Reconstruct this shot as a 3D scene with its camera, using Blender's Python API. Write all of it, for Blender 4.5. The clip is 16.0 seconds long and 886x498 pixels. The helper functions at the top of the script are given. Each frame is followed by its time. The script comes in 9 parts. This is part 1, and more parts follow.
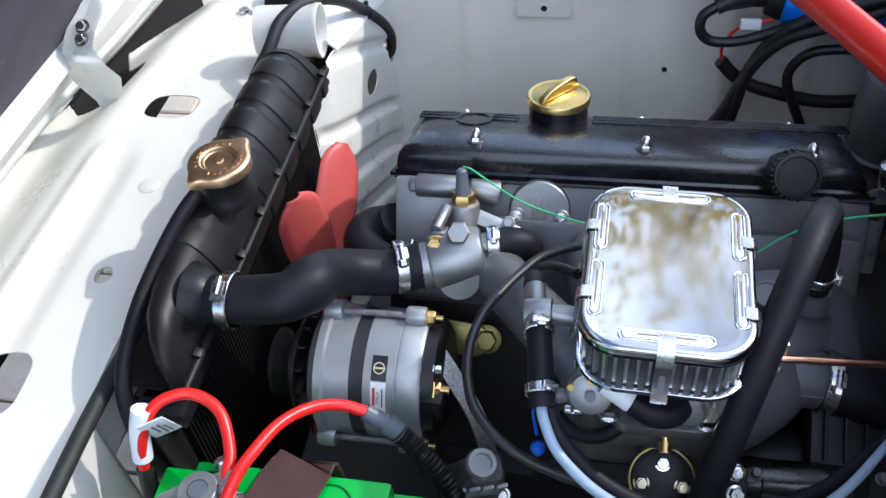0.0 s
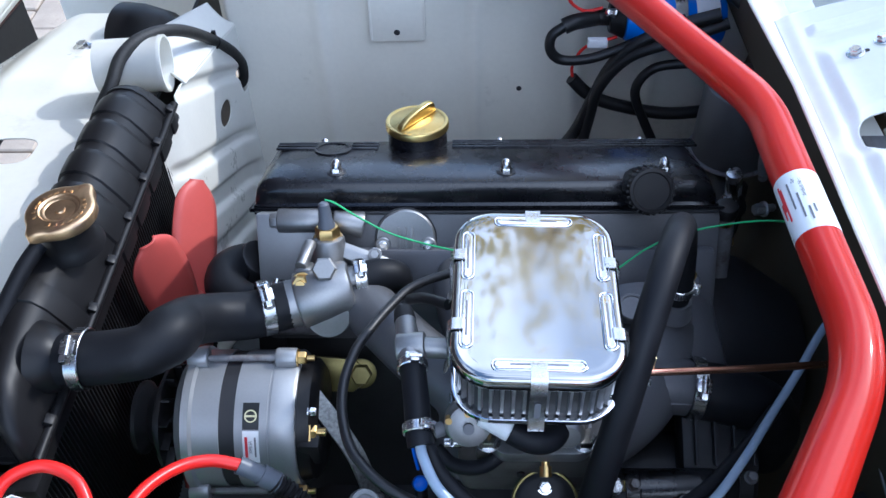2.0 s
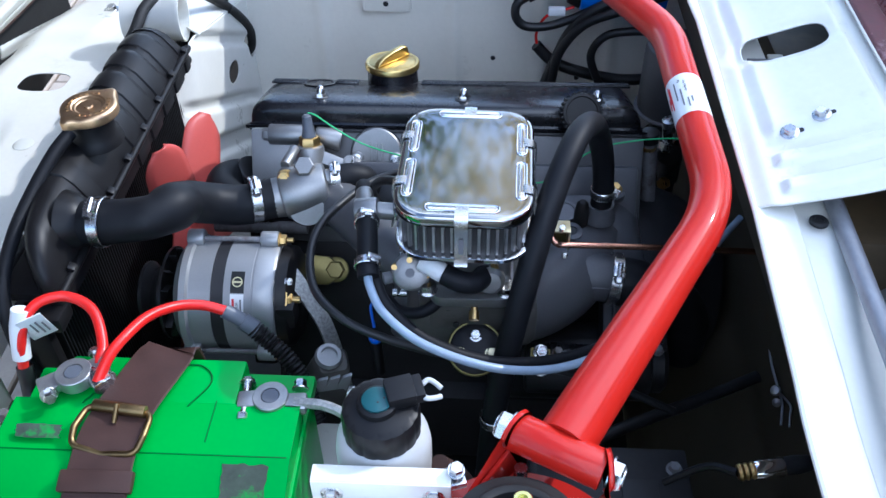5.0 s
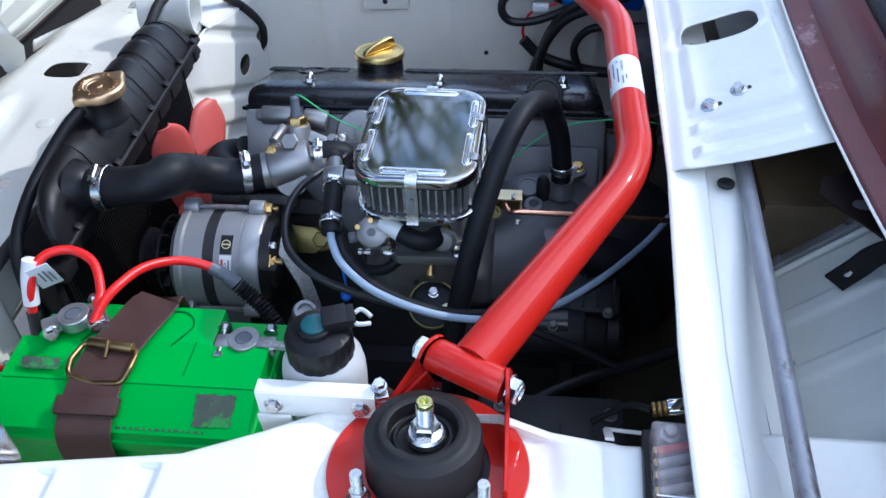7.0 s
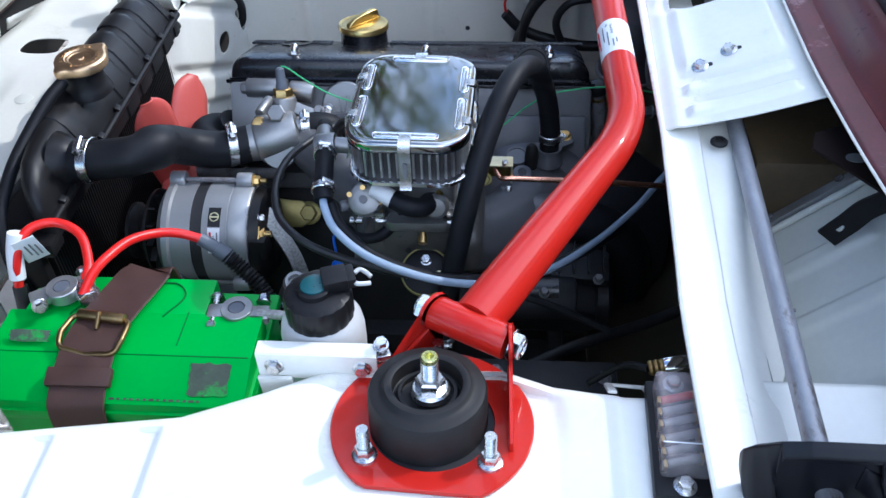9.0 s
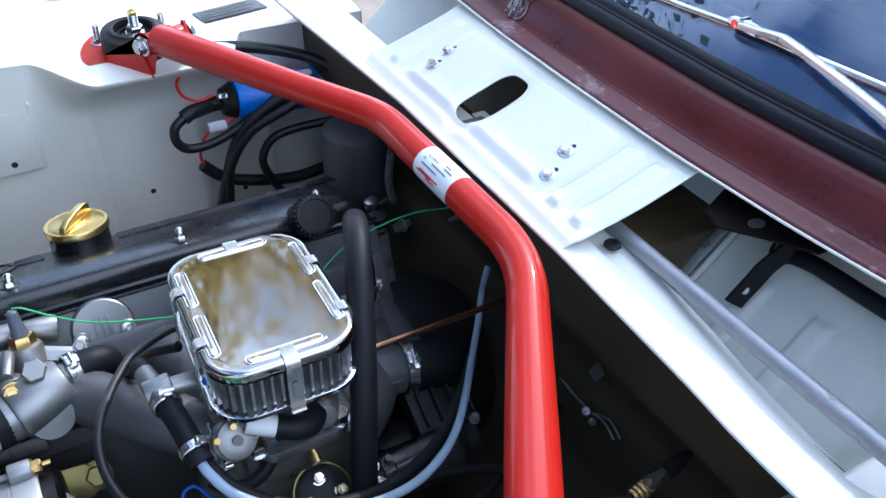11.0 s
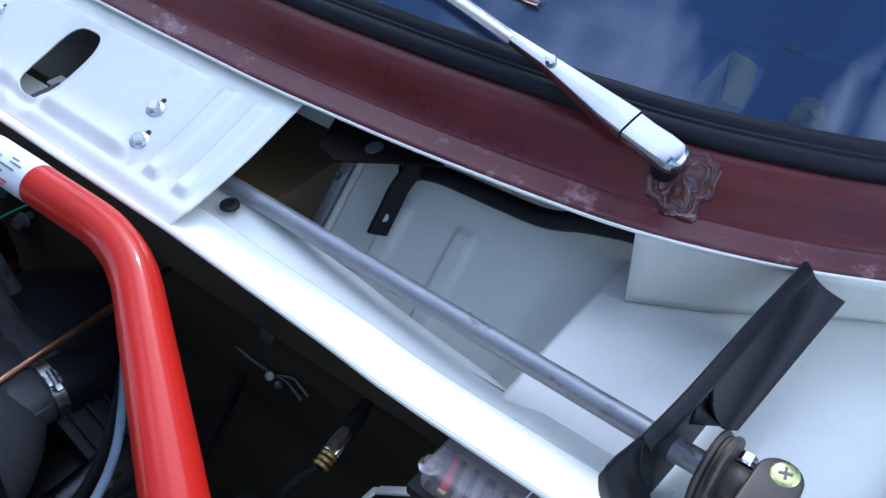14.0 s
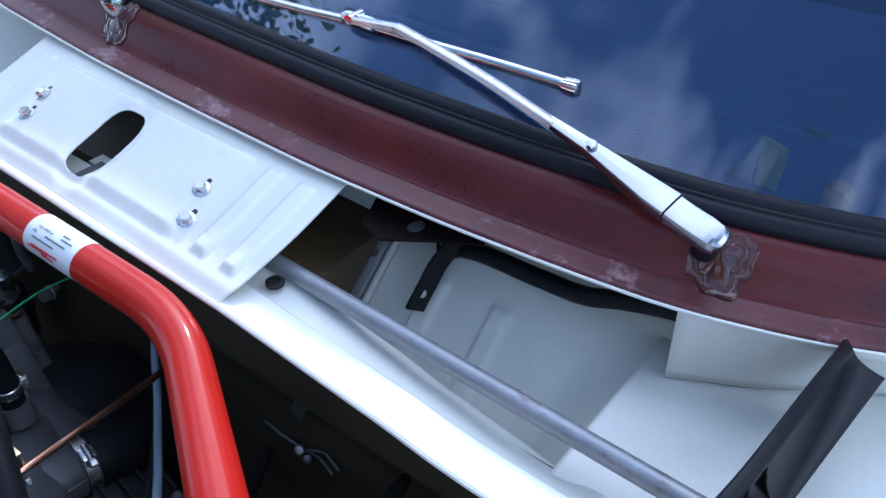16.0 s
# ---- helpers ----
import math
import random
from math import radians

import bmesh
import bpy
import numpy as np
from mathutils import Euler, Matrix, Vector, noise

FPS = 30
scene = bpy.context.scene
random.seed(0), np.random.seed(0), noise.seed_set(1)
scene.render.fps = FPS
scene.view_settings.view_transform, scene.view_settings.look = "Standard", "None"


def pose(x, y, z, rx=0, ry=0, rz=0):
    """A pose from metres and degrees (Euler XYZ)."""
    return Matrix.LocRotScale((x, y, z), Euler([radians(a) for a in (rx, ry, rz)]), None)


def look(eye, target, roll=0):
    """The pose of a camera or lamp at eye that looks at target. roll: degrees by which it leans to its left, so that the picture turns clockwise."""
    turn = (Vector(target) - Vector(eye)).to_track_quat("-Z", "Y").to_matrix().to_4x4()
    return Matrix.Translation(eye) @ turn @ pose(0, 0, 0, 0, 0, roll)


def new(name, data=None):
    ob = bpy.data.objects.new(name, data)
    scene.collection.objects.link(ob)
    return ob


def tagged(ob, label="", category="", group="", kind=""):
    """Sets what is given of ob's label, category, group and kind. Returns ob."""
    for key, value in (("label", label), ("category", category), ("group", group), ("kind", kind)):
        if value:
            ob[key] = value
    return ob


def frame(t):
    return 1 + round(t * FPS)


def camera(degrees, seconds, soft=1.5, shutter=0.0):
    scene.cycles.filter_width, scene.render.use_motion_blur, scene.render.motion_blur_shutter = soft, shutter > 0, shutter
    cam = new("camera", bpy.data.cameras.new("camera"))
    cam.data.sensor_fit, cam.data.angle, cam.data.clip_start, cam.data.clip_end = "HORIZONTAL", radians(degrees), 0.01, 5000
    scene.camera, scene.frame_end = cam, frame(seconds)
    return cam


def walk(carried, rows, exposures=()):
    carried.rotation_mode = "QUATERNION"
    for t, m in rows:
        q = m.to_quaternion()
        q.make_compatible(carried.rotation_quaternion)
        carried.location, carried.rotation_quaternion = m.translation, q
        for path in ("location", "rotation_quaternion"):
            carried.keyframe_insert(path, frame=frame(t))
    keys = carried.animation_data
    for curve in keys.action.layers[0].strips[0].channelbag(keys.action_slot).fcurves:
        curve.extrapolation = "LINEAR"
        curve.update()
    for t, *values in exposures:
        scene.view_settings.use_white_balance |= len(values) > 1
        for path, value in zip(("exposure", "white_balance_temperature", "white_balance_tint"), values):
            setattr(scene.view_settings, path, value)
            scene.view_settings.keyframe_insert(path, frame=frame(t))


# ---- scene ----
cam = camera(53.94, 16.0)
PATH = [
    (0, (-0.1032, -0.0850, 1.2814), (-0.2739, 0.5857, 0.5597), -6.46),
    (0.5, (-0.1320, -0.0790, 1.2849), (-0.2971, 0.5990, 0.5686), -5.07),
    (1, (-0.1434, -0.0734, 1.2833), (-0.2732, 0.6149, 0.5696), -3.48),
    (1.5, (-0.1234, -0.0649, 1.2811), (-0.1946, 0.6275, 0.5631), -2.54),
    (2, (-0.1008, -0.0620, 1.2812), (-0.1262, 0.6348, 0.5643), -1.66),
    (2.5, (-0.0860, -0.0680, 1.2821), (-0.0918, 0.6257, 0.5618), -1.24),
    (3, (-0.0702, -0.0820, 1.2766), (-0.0844, 0.6037, 0.5488), -1.42),
    (3.5, (-0.0370, -0.1275, 1.2765), (-0.0883, 0.5572, 0.5496), -2.03),
    (4, (-0.0202, -0.1824, 1.2801), (-0.0921, 0.5157, 0.5678), -2.39),
    (4.2, (-0.0326, -0.2038, 1.2814), (-0.0929, 0.5056, 0.5793), -1.67),
    (6.3, (-0.0200, -0.3496, 1.3005), (-0.0584, 0.3900, 0.6286), -0.63),
    (6.5, (-0.0015, -0.3543, 1.3070), (-0.0587, 0.3873, 0.6385), -1.45),
    (7, (0.0655, -0.3746, 1.3067), (-0.0298, 0.3598, 0.6347), -2.73),
    (7.5, (0.0880, -0.4013, 1.3030), (-0.0295, 0.3207, 0.6212), -3.19),
    (8, (0.1007, -0.4229, 1.3030), (-0.0330, 0.2964, 0.6213), -3.10),
    (8.2, (0.1051, -0.4303, 1.3036), (-0.0347, 0.2889, 0.6230), -3.31),
    (10.3, (-0.1258, -0.2494, 1.2519), (0.0564, 0.4703, 0.5820), 1.20),
    (10.5, (-0.1409, -0.2273, 1.2546), (0.0773, 0.5043, 0.6088), 1.08),
    (11, (-0.1939, -0.1894, 1.2634), (0.2062, 0.5038, 0.6638), 1.38),
    (11.5, (-0.2111, -0.2060, 1.2657), (0.3377, 0.3745, 0.6641), 1.64),
    (12, (-0.1811, -0.2166, 1.2668), (0.4428, 0.2769, 0.6608), 3.34),
    (12.5, (-0.1451, -0.2086, 1.2571), (0.4922, 0.2460, 0.6347), 3.76),
    (13, (-0.1152, -0.1940, 1.2445), (0.5042, 0.2424, 0.5918), 3.15),
    (13.5, (-0.0924, -0.1815, 1.2383), (0.5139, 0.2530, 0.5722), 2.43),
    (14, (-0.0772, -0.1738, 1.2391), (0.5223, 0.2698, 0.5729), 2.00),
    (14.5, (-0.0777, -0.1682, 1.2401), (0.5224, 0.2804, 0.5778), 2.07),
    (15, (-0.0825, -0.1595, 1.2404), (0.5219, 0.2864, 0.5801), 2.40),
    (15.5, (-0.0877, -0.1505, 1.2426), (0.5224, 0.3057, 0.5947), 2.44),
    (16, (-0.1078, -0.1477, 1.2559), (0.5353, 0.3188, 0.6486), 2.32),
]
walk(cam, [(t, look(eye, target, roll)) for t, eye, target, roll in PATH], exposures=((0.0, 1.12, 5600, 11), (3.0, 1.05, 5050, 11), (4.0, 1.14, 5100, 11), (8.0, 0.80, 5250, 12), (10.5, 1.27, 5350, 9), (11.6, 0.88, 5300, 11), (16.0, 0.78, 5100, 11)))

# ---- light ----
SUN = Vector((0.12, 0.067, 0.108)).normalized()
world = bpy.data.worlds.new("world")
scene.world = world
world.use_nodes = True
wn, wl = world.node_tree.nodes, world.node_tree.links
wn.clear()
w_out = wn.new("ShaderNodeOutputWorld")
w_bg = wn.new("ShaderNodeBackground")
w_sky = wn.new("ShaderNodeTexSky")
w_sky.sky_type = "NISHITA"
w_sky.sun_disc = False
w_sky.sun_elevation = math.asin(SUN.z)
w_sky.sun_rotation = math.atan2(SUN.x, SUN.y)
w_sky.air_density, w_sky.dust_density, w_sky.ozone_density = 1.0, 1.0, 1.0
w_co = wn.new("ShaderNodeTexCoord")
w_noise = wn.new("ShaderNodeTexNoise")
w_noise.inputs["Scale"].default_value = 1.7
w_noise.inputs["Detail"].default_value = 4.0
w_noise.inputs["Roughness"].default_value = 0.6
w_ramp = wn.new("ShaderNodeValToRGB")
w_ramp.color_ramp.elements[0].position = 0.43
w_ramp.color_ramp.elements[1].position = 0.76
w_mix = wn.new("ShaderNodeMix")
w_mix.data_type = "RGBA"
w_mix.inputs["B"].default_value = (15.5, 15.8, 16.3, 1)
w_map = wn.new("ShaderNodeMapping")
w_map.inputs["Location"].default_value = (-11.12, 18.11, -14.55)
wl.new(w_co.outputs["Generated"], w_map.inputs["Vector"])
wl.new(w_map.outputs["Vector"], w_noise.inputs["Vector"])
wl.new(w_noise.outputs["Fac"], w_ramp.inputs["Fac"])
wl.new(w_ramp.outputs["Color"], w_mix.inputs["Factor"])
wl.new(w_sky.outputs["Color"], w_mix.inputs["A"])
wl.new(w_mix.outputs["Result"], w_bg.inputs["Color"])
w_bg.inputs["Strength"].default_value = 0.15
wl.new(w_bg.outputs["Background"], w_out.inputs["Surface"])

sun = new("sun", bpy.data.lights.new("sun", "SUN"))
sun.data.energy, sun.data.angle, sun.data.color = 1.6, radians(0.53), (1.0, 0.90, 0.74)
sun.matrix_world = look(tuple(SUN * 10), (0, 0, 0))


# ---- materials ----
MATS = {}


def mat(name, col, rough=0.5, metal=0.0, vary=0.12, scale=25.0, fine=260.0, bump=0.1, coat=0.0, rvary=0.15, tint=None, tint_at=0.62,
        trans=0.0, spec=0.5, ior=1.45, stretch=(1, 1, 1), alpha=1.0, sss=0.0, bdist=0.001, detail=5.0, tint_y=None):
    """A surface with colour, roughness and relief that vary at two scales; tint: a second colour that shows in worn or dirty places."""
    m = bpy.data.materials.new(name)
    m.use_nodes = True
    n, l = m.node_tree.nodes, m.node_tree.links
    b = n["Principled BSDF"]
    co = n.new("ShaderNodeTexCoord")
    mp = n.new("ShaderNodeMapping")
    mp.inputs["Scale"].default_value = stretch
    l.new(co.outputs["Object"], mp.inputs["Vector"])
    info = n.new("ShaderNodeObjectInfo")
    n1 = n.new("ShaderNodeTexNoise")
    n1.inputs["Scale"].default_value, n1.inputs["Detail"].default_value = scale, detail
    n2 = n.new("ShaderNodeTexNoise")
    n2.inputs["Scale"].default_value, n2.inputs["Detail"].default_value = fine, min(3.0, detail)
    l.new(mp.outputs["Vector"], n1.inputs["Vector"])
    l.new(mp.outputs["Vector"], n2.inputs["Vector"])
    mixn = n.new("ShaderNodeMath")
    mixn.operation = "MULTIPLY_ADD"
    mixn.inputs[1].default_value = 0.35
    l.new(n2.outputs["Fac"], mixn.inputs[0])
    l.new(n1.outputs["Fac"], mixn.inputs[2])
    ramp = n.new("ShaderNodeMapRange")
    ramp.inputs["From Min"].default_value, ramp.inputs["From Max"].default_value = 0.4, 0.95
    ramp.inputs["To Min"].default_value, ramp.inputs["To Max"].default_value = 1 - vary, 1 + vary * 0.6
    l.new(mixn.outputs[0], ramp.inputs["Value"])
    mul = n.new("ShaderNodeMix")
    mul.data_type, mul.blend_type = "RGBA", "MULTIPLY"
    mul.inputs["Factor"].default_value = 1.0
    mul.inputs["A"].default_value = (*col, 1)
    l.new(ramp.outputs["Result"], mul.inputs["B"])
    out = mul.outputs["Result"]
    if tint is not None:
        n3 = n.new("ShaderNodeTexNoise")
        n3.inputs["Scale"].default_value, n3.inputs["Detail"].default_value, n3.inputs["Roughness"].default_value = scale * 0.6, 8.0, 0.7
        l.new(mp.outputs["Vector"], n3.inputs["Vector"])
        r3 = n.new("ShaderNodeMapRange")
        r3.inputs["From Min"].default_value, r3.inputs["From Max"].default_value = tint_at, tint_at + 0.12
        fac = n3.outputs["Fac"]
        if tint_y is not None:
            sep, gy, add = n.new("ShaderNodeSeparateXYZ"), n.new("ShaderNodeMapRange"), n.new("ShaderNodeMath")
            l.new(co.outputs["Object"], sep.inputs[0])
            gy.inputs["From Min"].default_value, gy.inputs["From Max"].default_value = tint_y[0], tint_y[1]
            gy.inputs["To Max"].default_value = tint_y[2]
            l.new(sep.outputs["Y"], gy.inputs["Value"])
            l.new(fac, add.inputs[0])
            l.new(gy.outputs["Result"], add.inputs[1])
            fac = add.outputs[0]
        l.new(fac, r3.inputs["Value"])
        mt = n.new("ShaderNodeMix")
        mt.data_type = "RGBA"
        mt.inputs["B"].default_value = (*tint, 1)
        l.new(r3.outputs["Result"], mt.inputs["Factor"])
        l.new(out, mt.inputs["A"])
        out = mt.outputs["Result"]
    l.new(out, b.inputs["Base Color"])
    rr = n.new("ShaderNodeMapRange")
    rr.inputs["From Min"].default_value, rr.inputs["From Max"].default_value = 0.4, 0.95
    rr.inputs["To Min"].default_value = max(0.02, rough * (1 - rvary))
    rr.inputs["To Max"].default_value = min(1.0, rough * (1 + rvary) + 0.01)
    l.new(mixn.outputs[0], rr.inputs["Value"])
    l.new(rr.outputs["Result"], b.inputs["Roughness"])
    b.inputs["Metallic"].default_value = metal
    b.inputs["Coat Weight"].default_value = coat
    b.inputs["Coat Roughness"].default_value = 0.06
    b.inputs["Transmission Weight"].default_value = trans
    b.inputs["Specular IOR Level"].default_value = spec
    b.inputs["IOR"].default_value = ior
    b.inputs["Alpha"].default_value = alpha
    if sss:
        b.inputs["Subsurface Weight"].default_value = sss
        b.inputs["Subsurface Radius"].default_value = (0.01, 0.01, 0.01)
    if bump:
        bp = n.new("ShaderNodeBump")
        bp.inputs["Strength"].default_value, bp.inputs["Distance"].default_value = bump, bdist
        l.new(mixn.outputs[0], bp.inputs["Height"])
        l.new(bp.outputs["Normal"], b.inputs["Normal"])
    MATS[name] = m
    return m


M_BODY = mat("ivory_car_paint", (0.775, 0.76, 0.685), 0.30, 0, 0.07, 9, 140, 0.02, coat=0.35, tint=(0.60, 0.57, 0.47), tint_at=0.64)
# A darker ivory for inner sheets and the hood rail.
M_BODY_IN = mat("ivory_paint_darker", (0.70, 0.70, 0.63), 0.45, 0, 0.10, 8, 160, 0.03, tint=(0.45, 0.42, 0.34), tint_at=0.66)
M_GASKET = mat("brown_edge_rubber", (0.060, 0.022, 0.016), 0.55, 0, 0.3, 40, 300, 0.1, tint=(0.03, 0.014, 0.012), tint_at=0.55)
M_FLAP = mat("creased_black_rubber", (0.006, 0.006, 0.009), 0.42, 0, 0.25, 14, 160, 0.12, tint=(0.014, 0.013, 0.016), tint_at=0.60, spec=0.35)
# Brown-black with hardly any gloss, in place of the scuttle's shade.
M_MATBLACK = mat("matt_black_brown_paint", (0.012, 0.008, 0.007), 0.85, 0, 0.3, 40, 260, 0.1, tint=(0.030, 0.016, 0.011), tint_at=0.58, spec=0.08)
M_TUBE = mat("rust_spotted_galvanised_tube", (0.33, 0.335, 0.355), 0.42, 0.5, 0.22, 90, 420, 0.10, tint=(0.12, 0.088, 0.068), tint_at=0.64, stretch=(1, 0.35, 1), tint_y=(0.14, -0.16, 0.24))
M_MAROON = mat("worn_maroon_paint", (0.100, 0.0125, 0.0115), 0.34, 0, 0.45, 11, 240, 0.05, coat=0.12, tint=(0.165, 0.060, 0.058), tint_at=0.575, spec=0.34, rvary=0.35)
M_MAROONWORN = mat("rubbed_maroon_flange_paint", (0.105, 0.026, 0.029), 0.42, 0, 0.4, 40, 260, 0.12, tint=(0.33, 0.20, 0.21), tint_at=0.55)
M_RED = mat("red_powder_coat", (0.46, 0.0135, 0.0065), 0.42, 0, 0.07, 20, 300, 0.012, coat=0.5, spec=0.15)
M_HEATER = mat("brown_heater_box", (0.085, 0.058, 0.028), 0.5, 0, 0.4, 9, 120, 0.15, tint=(0.035, 0.026, 0.015), tint_at=0.52)
M_BLACKGLOSS = mat("black_crackle_enamel", (0.006, 0.006, 0.008), 0.27, 0, 0.2, 40, 500, 0.05, spec=0.6, coat=0.12)
M_BLACKPLAST = mat("black_nylon_plastic", (0.0095, 0.0090, 0.0095), 0.40, 0, 0.25, 30, 300, 0.06, tint=(0.018, 0.0175, 0.018), tint_at=0.66, spec=0.28)
M_RUBBER = mat("black_hose_rubber", (0.008, 0.0085, 0.0105), 0.52, 0, 0.25, 40, 400, 0.08, tint=(0.018, 0.019, 0.022), tint_at=0.62, spec=0.24)
M_DULLRUB = mat("dull_black_rubber", (0.014, 0.0132, 0.013), 0.58, 0, 0.3, 35, 300, 0.14, tint=(0.035, 0.033, 0.032), tint_at=0.64, spec=0.35)
M_SEAL = mat("black_seal_rubber", (0.009, 0.009, 0.014), 0.50, 0, 0.25, 18, 200, 0.05, tint=(0.018, 0.0175, 0.024), tint_at=0.62, spec=0.28)
M_SATIN = mat("satin_bright_steel", (0.66, 0.66, 0.67), 0.24, 1.0, 0.06, 30, 300, 0.01)
M_ALU = mat("cast_aluminium", (0.29, 0.29, 0.288), 0.42, 0.85, 0.18, 30, 420, 0.22, tint=(0.28, 0.27, 0.26), tint_at=0.64)
M_ALUPAINT = mat("silver_painted_casting", (0.112, 0.112, 0.116), 0.42, 0.35, 0.18, 18, 380, 0.2, tint=(0.085, 0.082, 0.08), tint_at=0.62)
M_CASTDARK = mat("dark_engine_casting", (0.095, 0.090, 0.082), 0.5, 0.2, 0.3, 22, 300, 0.2, tint=(0.045, 0.04, 0.034), tint_at=0.56)
M_OLIVEPALE = mat("yellow_passivated_zinc", (0.62, 0.56, 0.36), 0.35, 0.8, 0.2, 60, 300, 0.06, tint=(0.40, 0.36, 0.30), tint_at=0.6)
M_MANIF = mat("smooth_grey_manifold_casting", (0.118, 0.119, 0.128), 0.42, 0.3, 0.18, 16, 380, 0.2, tint=(0.085, 0.082, 0.082), tint_at=0.60)
M_ALTER = mat("alternator_grey_lacquer", (0.31, 0.315, 0.32), 0.38, 0.45, 0.10, 22, 420, 0.14, tint=(0.26, 0.26, 0.26), tint_at=0.68)
M_CHROME = mat("polished_chrome", (0.86, 0.86, 0.87), 0.045, 1.0, 0.03, 6, 60, 0.05, rvary=0.5)
# Warm base puts part of the lid's tan reflection into its colour.
M_LID = mat("thin_chromed_sheet", (0.43, 0.42, 0.395), 0.07, 1.0, 0.04, 7, 16, 0.6, rvary=0.6, bdist=0.0010, detail=0.1, stretch=(1.5, 0.45, 1))
M_WIPER = mat("polished_wiper_metal", (0.40, 0.405, 0.42), 0.13, 1.0, 0.08, 40, 300, 0.03, tint=(0.30, 0.30, 0.31), tint_at=0.62)
M_STEEL = mat("zinc_plated_steel", (0.62, 0.62, 0.62), 0.26, 1.0, 0.12, 60, 500, 0.08, tint=(0.42, 0.41, 0.40), tint_at=0.66)
M_DARKSTEEL = mat("stained_grey_steel", (0.20, 0.195, 0.20), 0.55, 0.2, 0.35, 40, 300, 0.15, tint=(0.075, 0.055, 0.045), tint_at=0.50, stretch=(1, 0.25, 1))
M_BRASS = mat("brass", (0.62, 0.42, 0.16), 0.30, 1.0, 0.2, 60, 400, 0.08, tint=(0.35, 0.22, 0.09))
M_GOLD = mat("yellow_passivated_steel", (0.70, 0.48, 0.27), 0.36, 1.0, 0.18, 45, 350, 0.06, tint=(0.52, 0.28, 0.20), tint_at=0.58)
M_CAPGOLD = mat("oil_cap_gold_zinc", (0.62, 0.46, 0.17), 0.30, 1.0, 0.2, 40, 350, 0.1, tint=(0.40, 0.28, 0.12), tint_at=0.6)
M_OLIVE = mat("olive_zinc_bracket", (0.21, 0.175, 0.062), 0.36, 0.7, 0.25, 30, 300, 0.12, tint=(0.10, 0.085, 0.04))
M_COPPER = mat("copper_pipe", (0.78, 0.40, 0.27), 0.24, 1.0, 0.15, 30, 300, 0.05, tint=(0.42, 0.22, 0.16), tint_at=0.66)
M_FAN = mat("red_fan_plastic", (0.50, 0.085, 0.07), 0.42, 0, 0.08, 14, 200, 0.03, sss=0.15)
M_GREEN = mat("green_battery_plastic", (0.010, 0.34, 0.032), 0.36, 0, 0.10, 12, 240, 0.04, tint=(0.010, 0.30, 0.03), tint_at=0.62)
M_GREY_LABEL = mat("scraped_label_residue", (0.055, 0.075, 0.055), 0.6, 0, 0.4, 60, 300, 0.1, tint=(0.012, 0.34, 0.035), tint_at=0.53)
M_GREENDK = mat("green_plastic_groove", (0.004, 0.13, 0.014), 0.5, 0, 0.1, 12, 240, 0.03)
M_LEATHER = mat("dark_brown_leather", (0.055, 0.026, 0.020), 0.55, 0, 0.3, 40, 500, 0.22, tint=(0.085, 0.045, 0.035))
M_ANTBRASS = mat("antique_brass_buckle", (0.26, 0.18, 0.08), 0.36, 1.0, 0.3, 60, 400, 0.1, tint=(0.10, 0.07, 0.035))
M_LEAD = mat("grey_lead_clamp", (0.40, 0.40, 0.40), 0.40, 0.8, 0.2, 60, 500, 0.25, tint=(0.24, 0.24, 0.24))
M_REDCABLE = mat("red_cable_sleeve", (0.68, 0.016, 0.012), 0.32, 0, 0.08, 30, 300, 0.03)
M_BLACKCABLE = mat("black_cable_sleeve", (0.012, 0.012, 0.013), 0.42, 0, 0.2, 60, 400, 0.08)
M_BRAIDTIN = mat("tarnished_tinned_braid", (0.50, 0.49, 0.46), 0.5, 0.6, 0.4, 240, 1000, 0.6, tint=(0.22, 0.13, 0.07), tint_at=0.60)
M_BRAID = mat("black_braided_loom", (0.02, 0.02, 0.02), 0.6, 0, 0.5, 300, 900, 0.6)
M_SHRINK = mat("grey_heat_shrink", (0.10, 0.11, 0.13), 0.4, 0, 0.12, 40, 300, 0.08)
# Milky plastic greyed; the reservoir's shade is in this colour.
M_POLY = mat("greyed_polythene", (0.50, 0.50, 0.49), 0.35, 0, 0.08, 20, 200, 0.03, sss=0.4)
M_WHITEPL = mat("milky_polythene", (0.74, 0.75, 0.74), 0.35, 0, 0.06, 20, 200, 0.03, sss=0.5)
M_TEAL = mat("teal_cap_disc", (0.012, 0.075, 0.085), 0.4, 0, 0.2, 40, 300, 0.05)
M_BLUEHOSE = mat("clear_blue_hose", (0.31, 0.38, 0.47), 0.22, 0, 0.08, 30, 300, 0.02, sss=0.6)
M_BLUE = mat("blue_coil_enamel", (0.012, 0.14, 0.58), 0.30, 0, 0.1, 20, 200, 0.03)
M_BLUECAP = mat("blue_plastic", (0.008, 0.10, 0.55), 0.35, 0, 0.1, 30, 200, 0.03)
M_GREENWIRE = mat("green_wire_sleeve", (0.06, 0.42, 0.15), 0.4, 0, 0.1, 40, 300, 0.02)
M_PAPER = mat("white_sticker_film", (0.74, 0.75, 0.76), 0.30, 0, 0.04, 30, 200, 0.02)
M_INK = mat("black_print", (0.02, 0.02, 0.022), 0.5, 0, 0.05, 30, 200, 0.0)
M_INKGREY = mat("grey_print", (0.16, 0.16, 0.17), 0.5, 0, 0.05, 30, 200, 0.0)
M_INKRED = mat("red_print", (0.60, 0.03, 0.04), 0.5, 0, 0.05, 30, 200, 0.0)
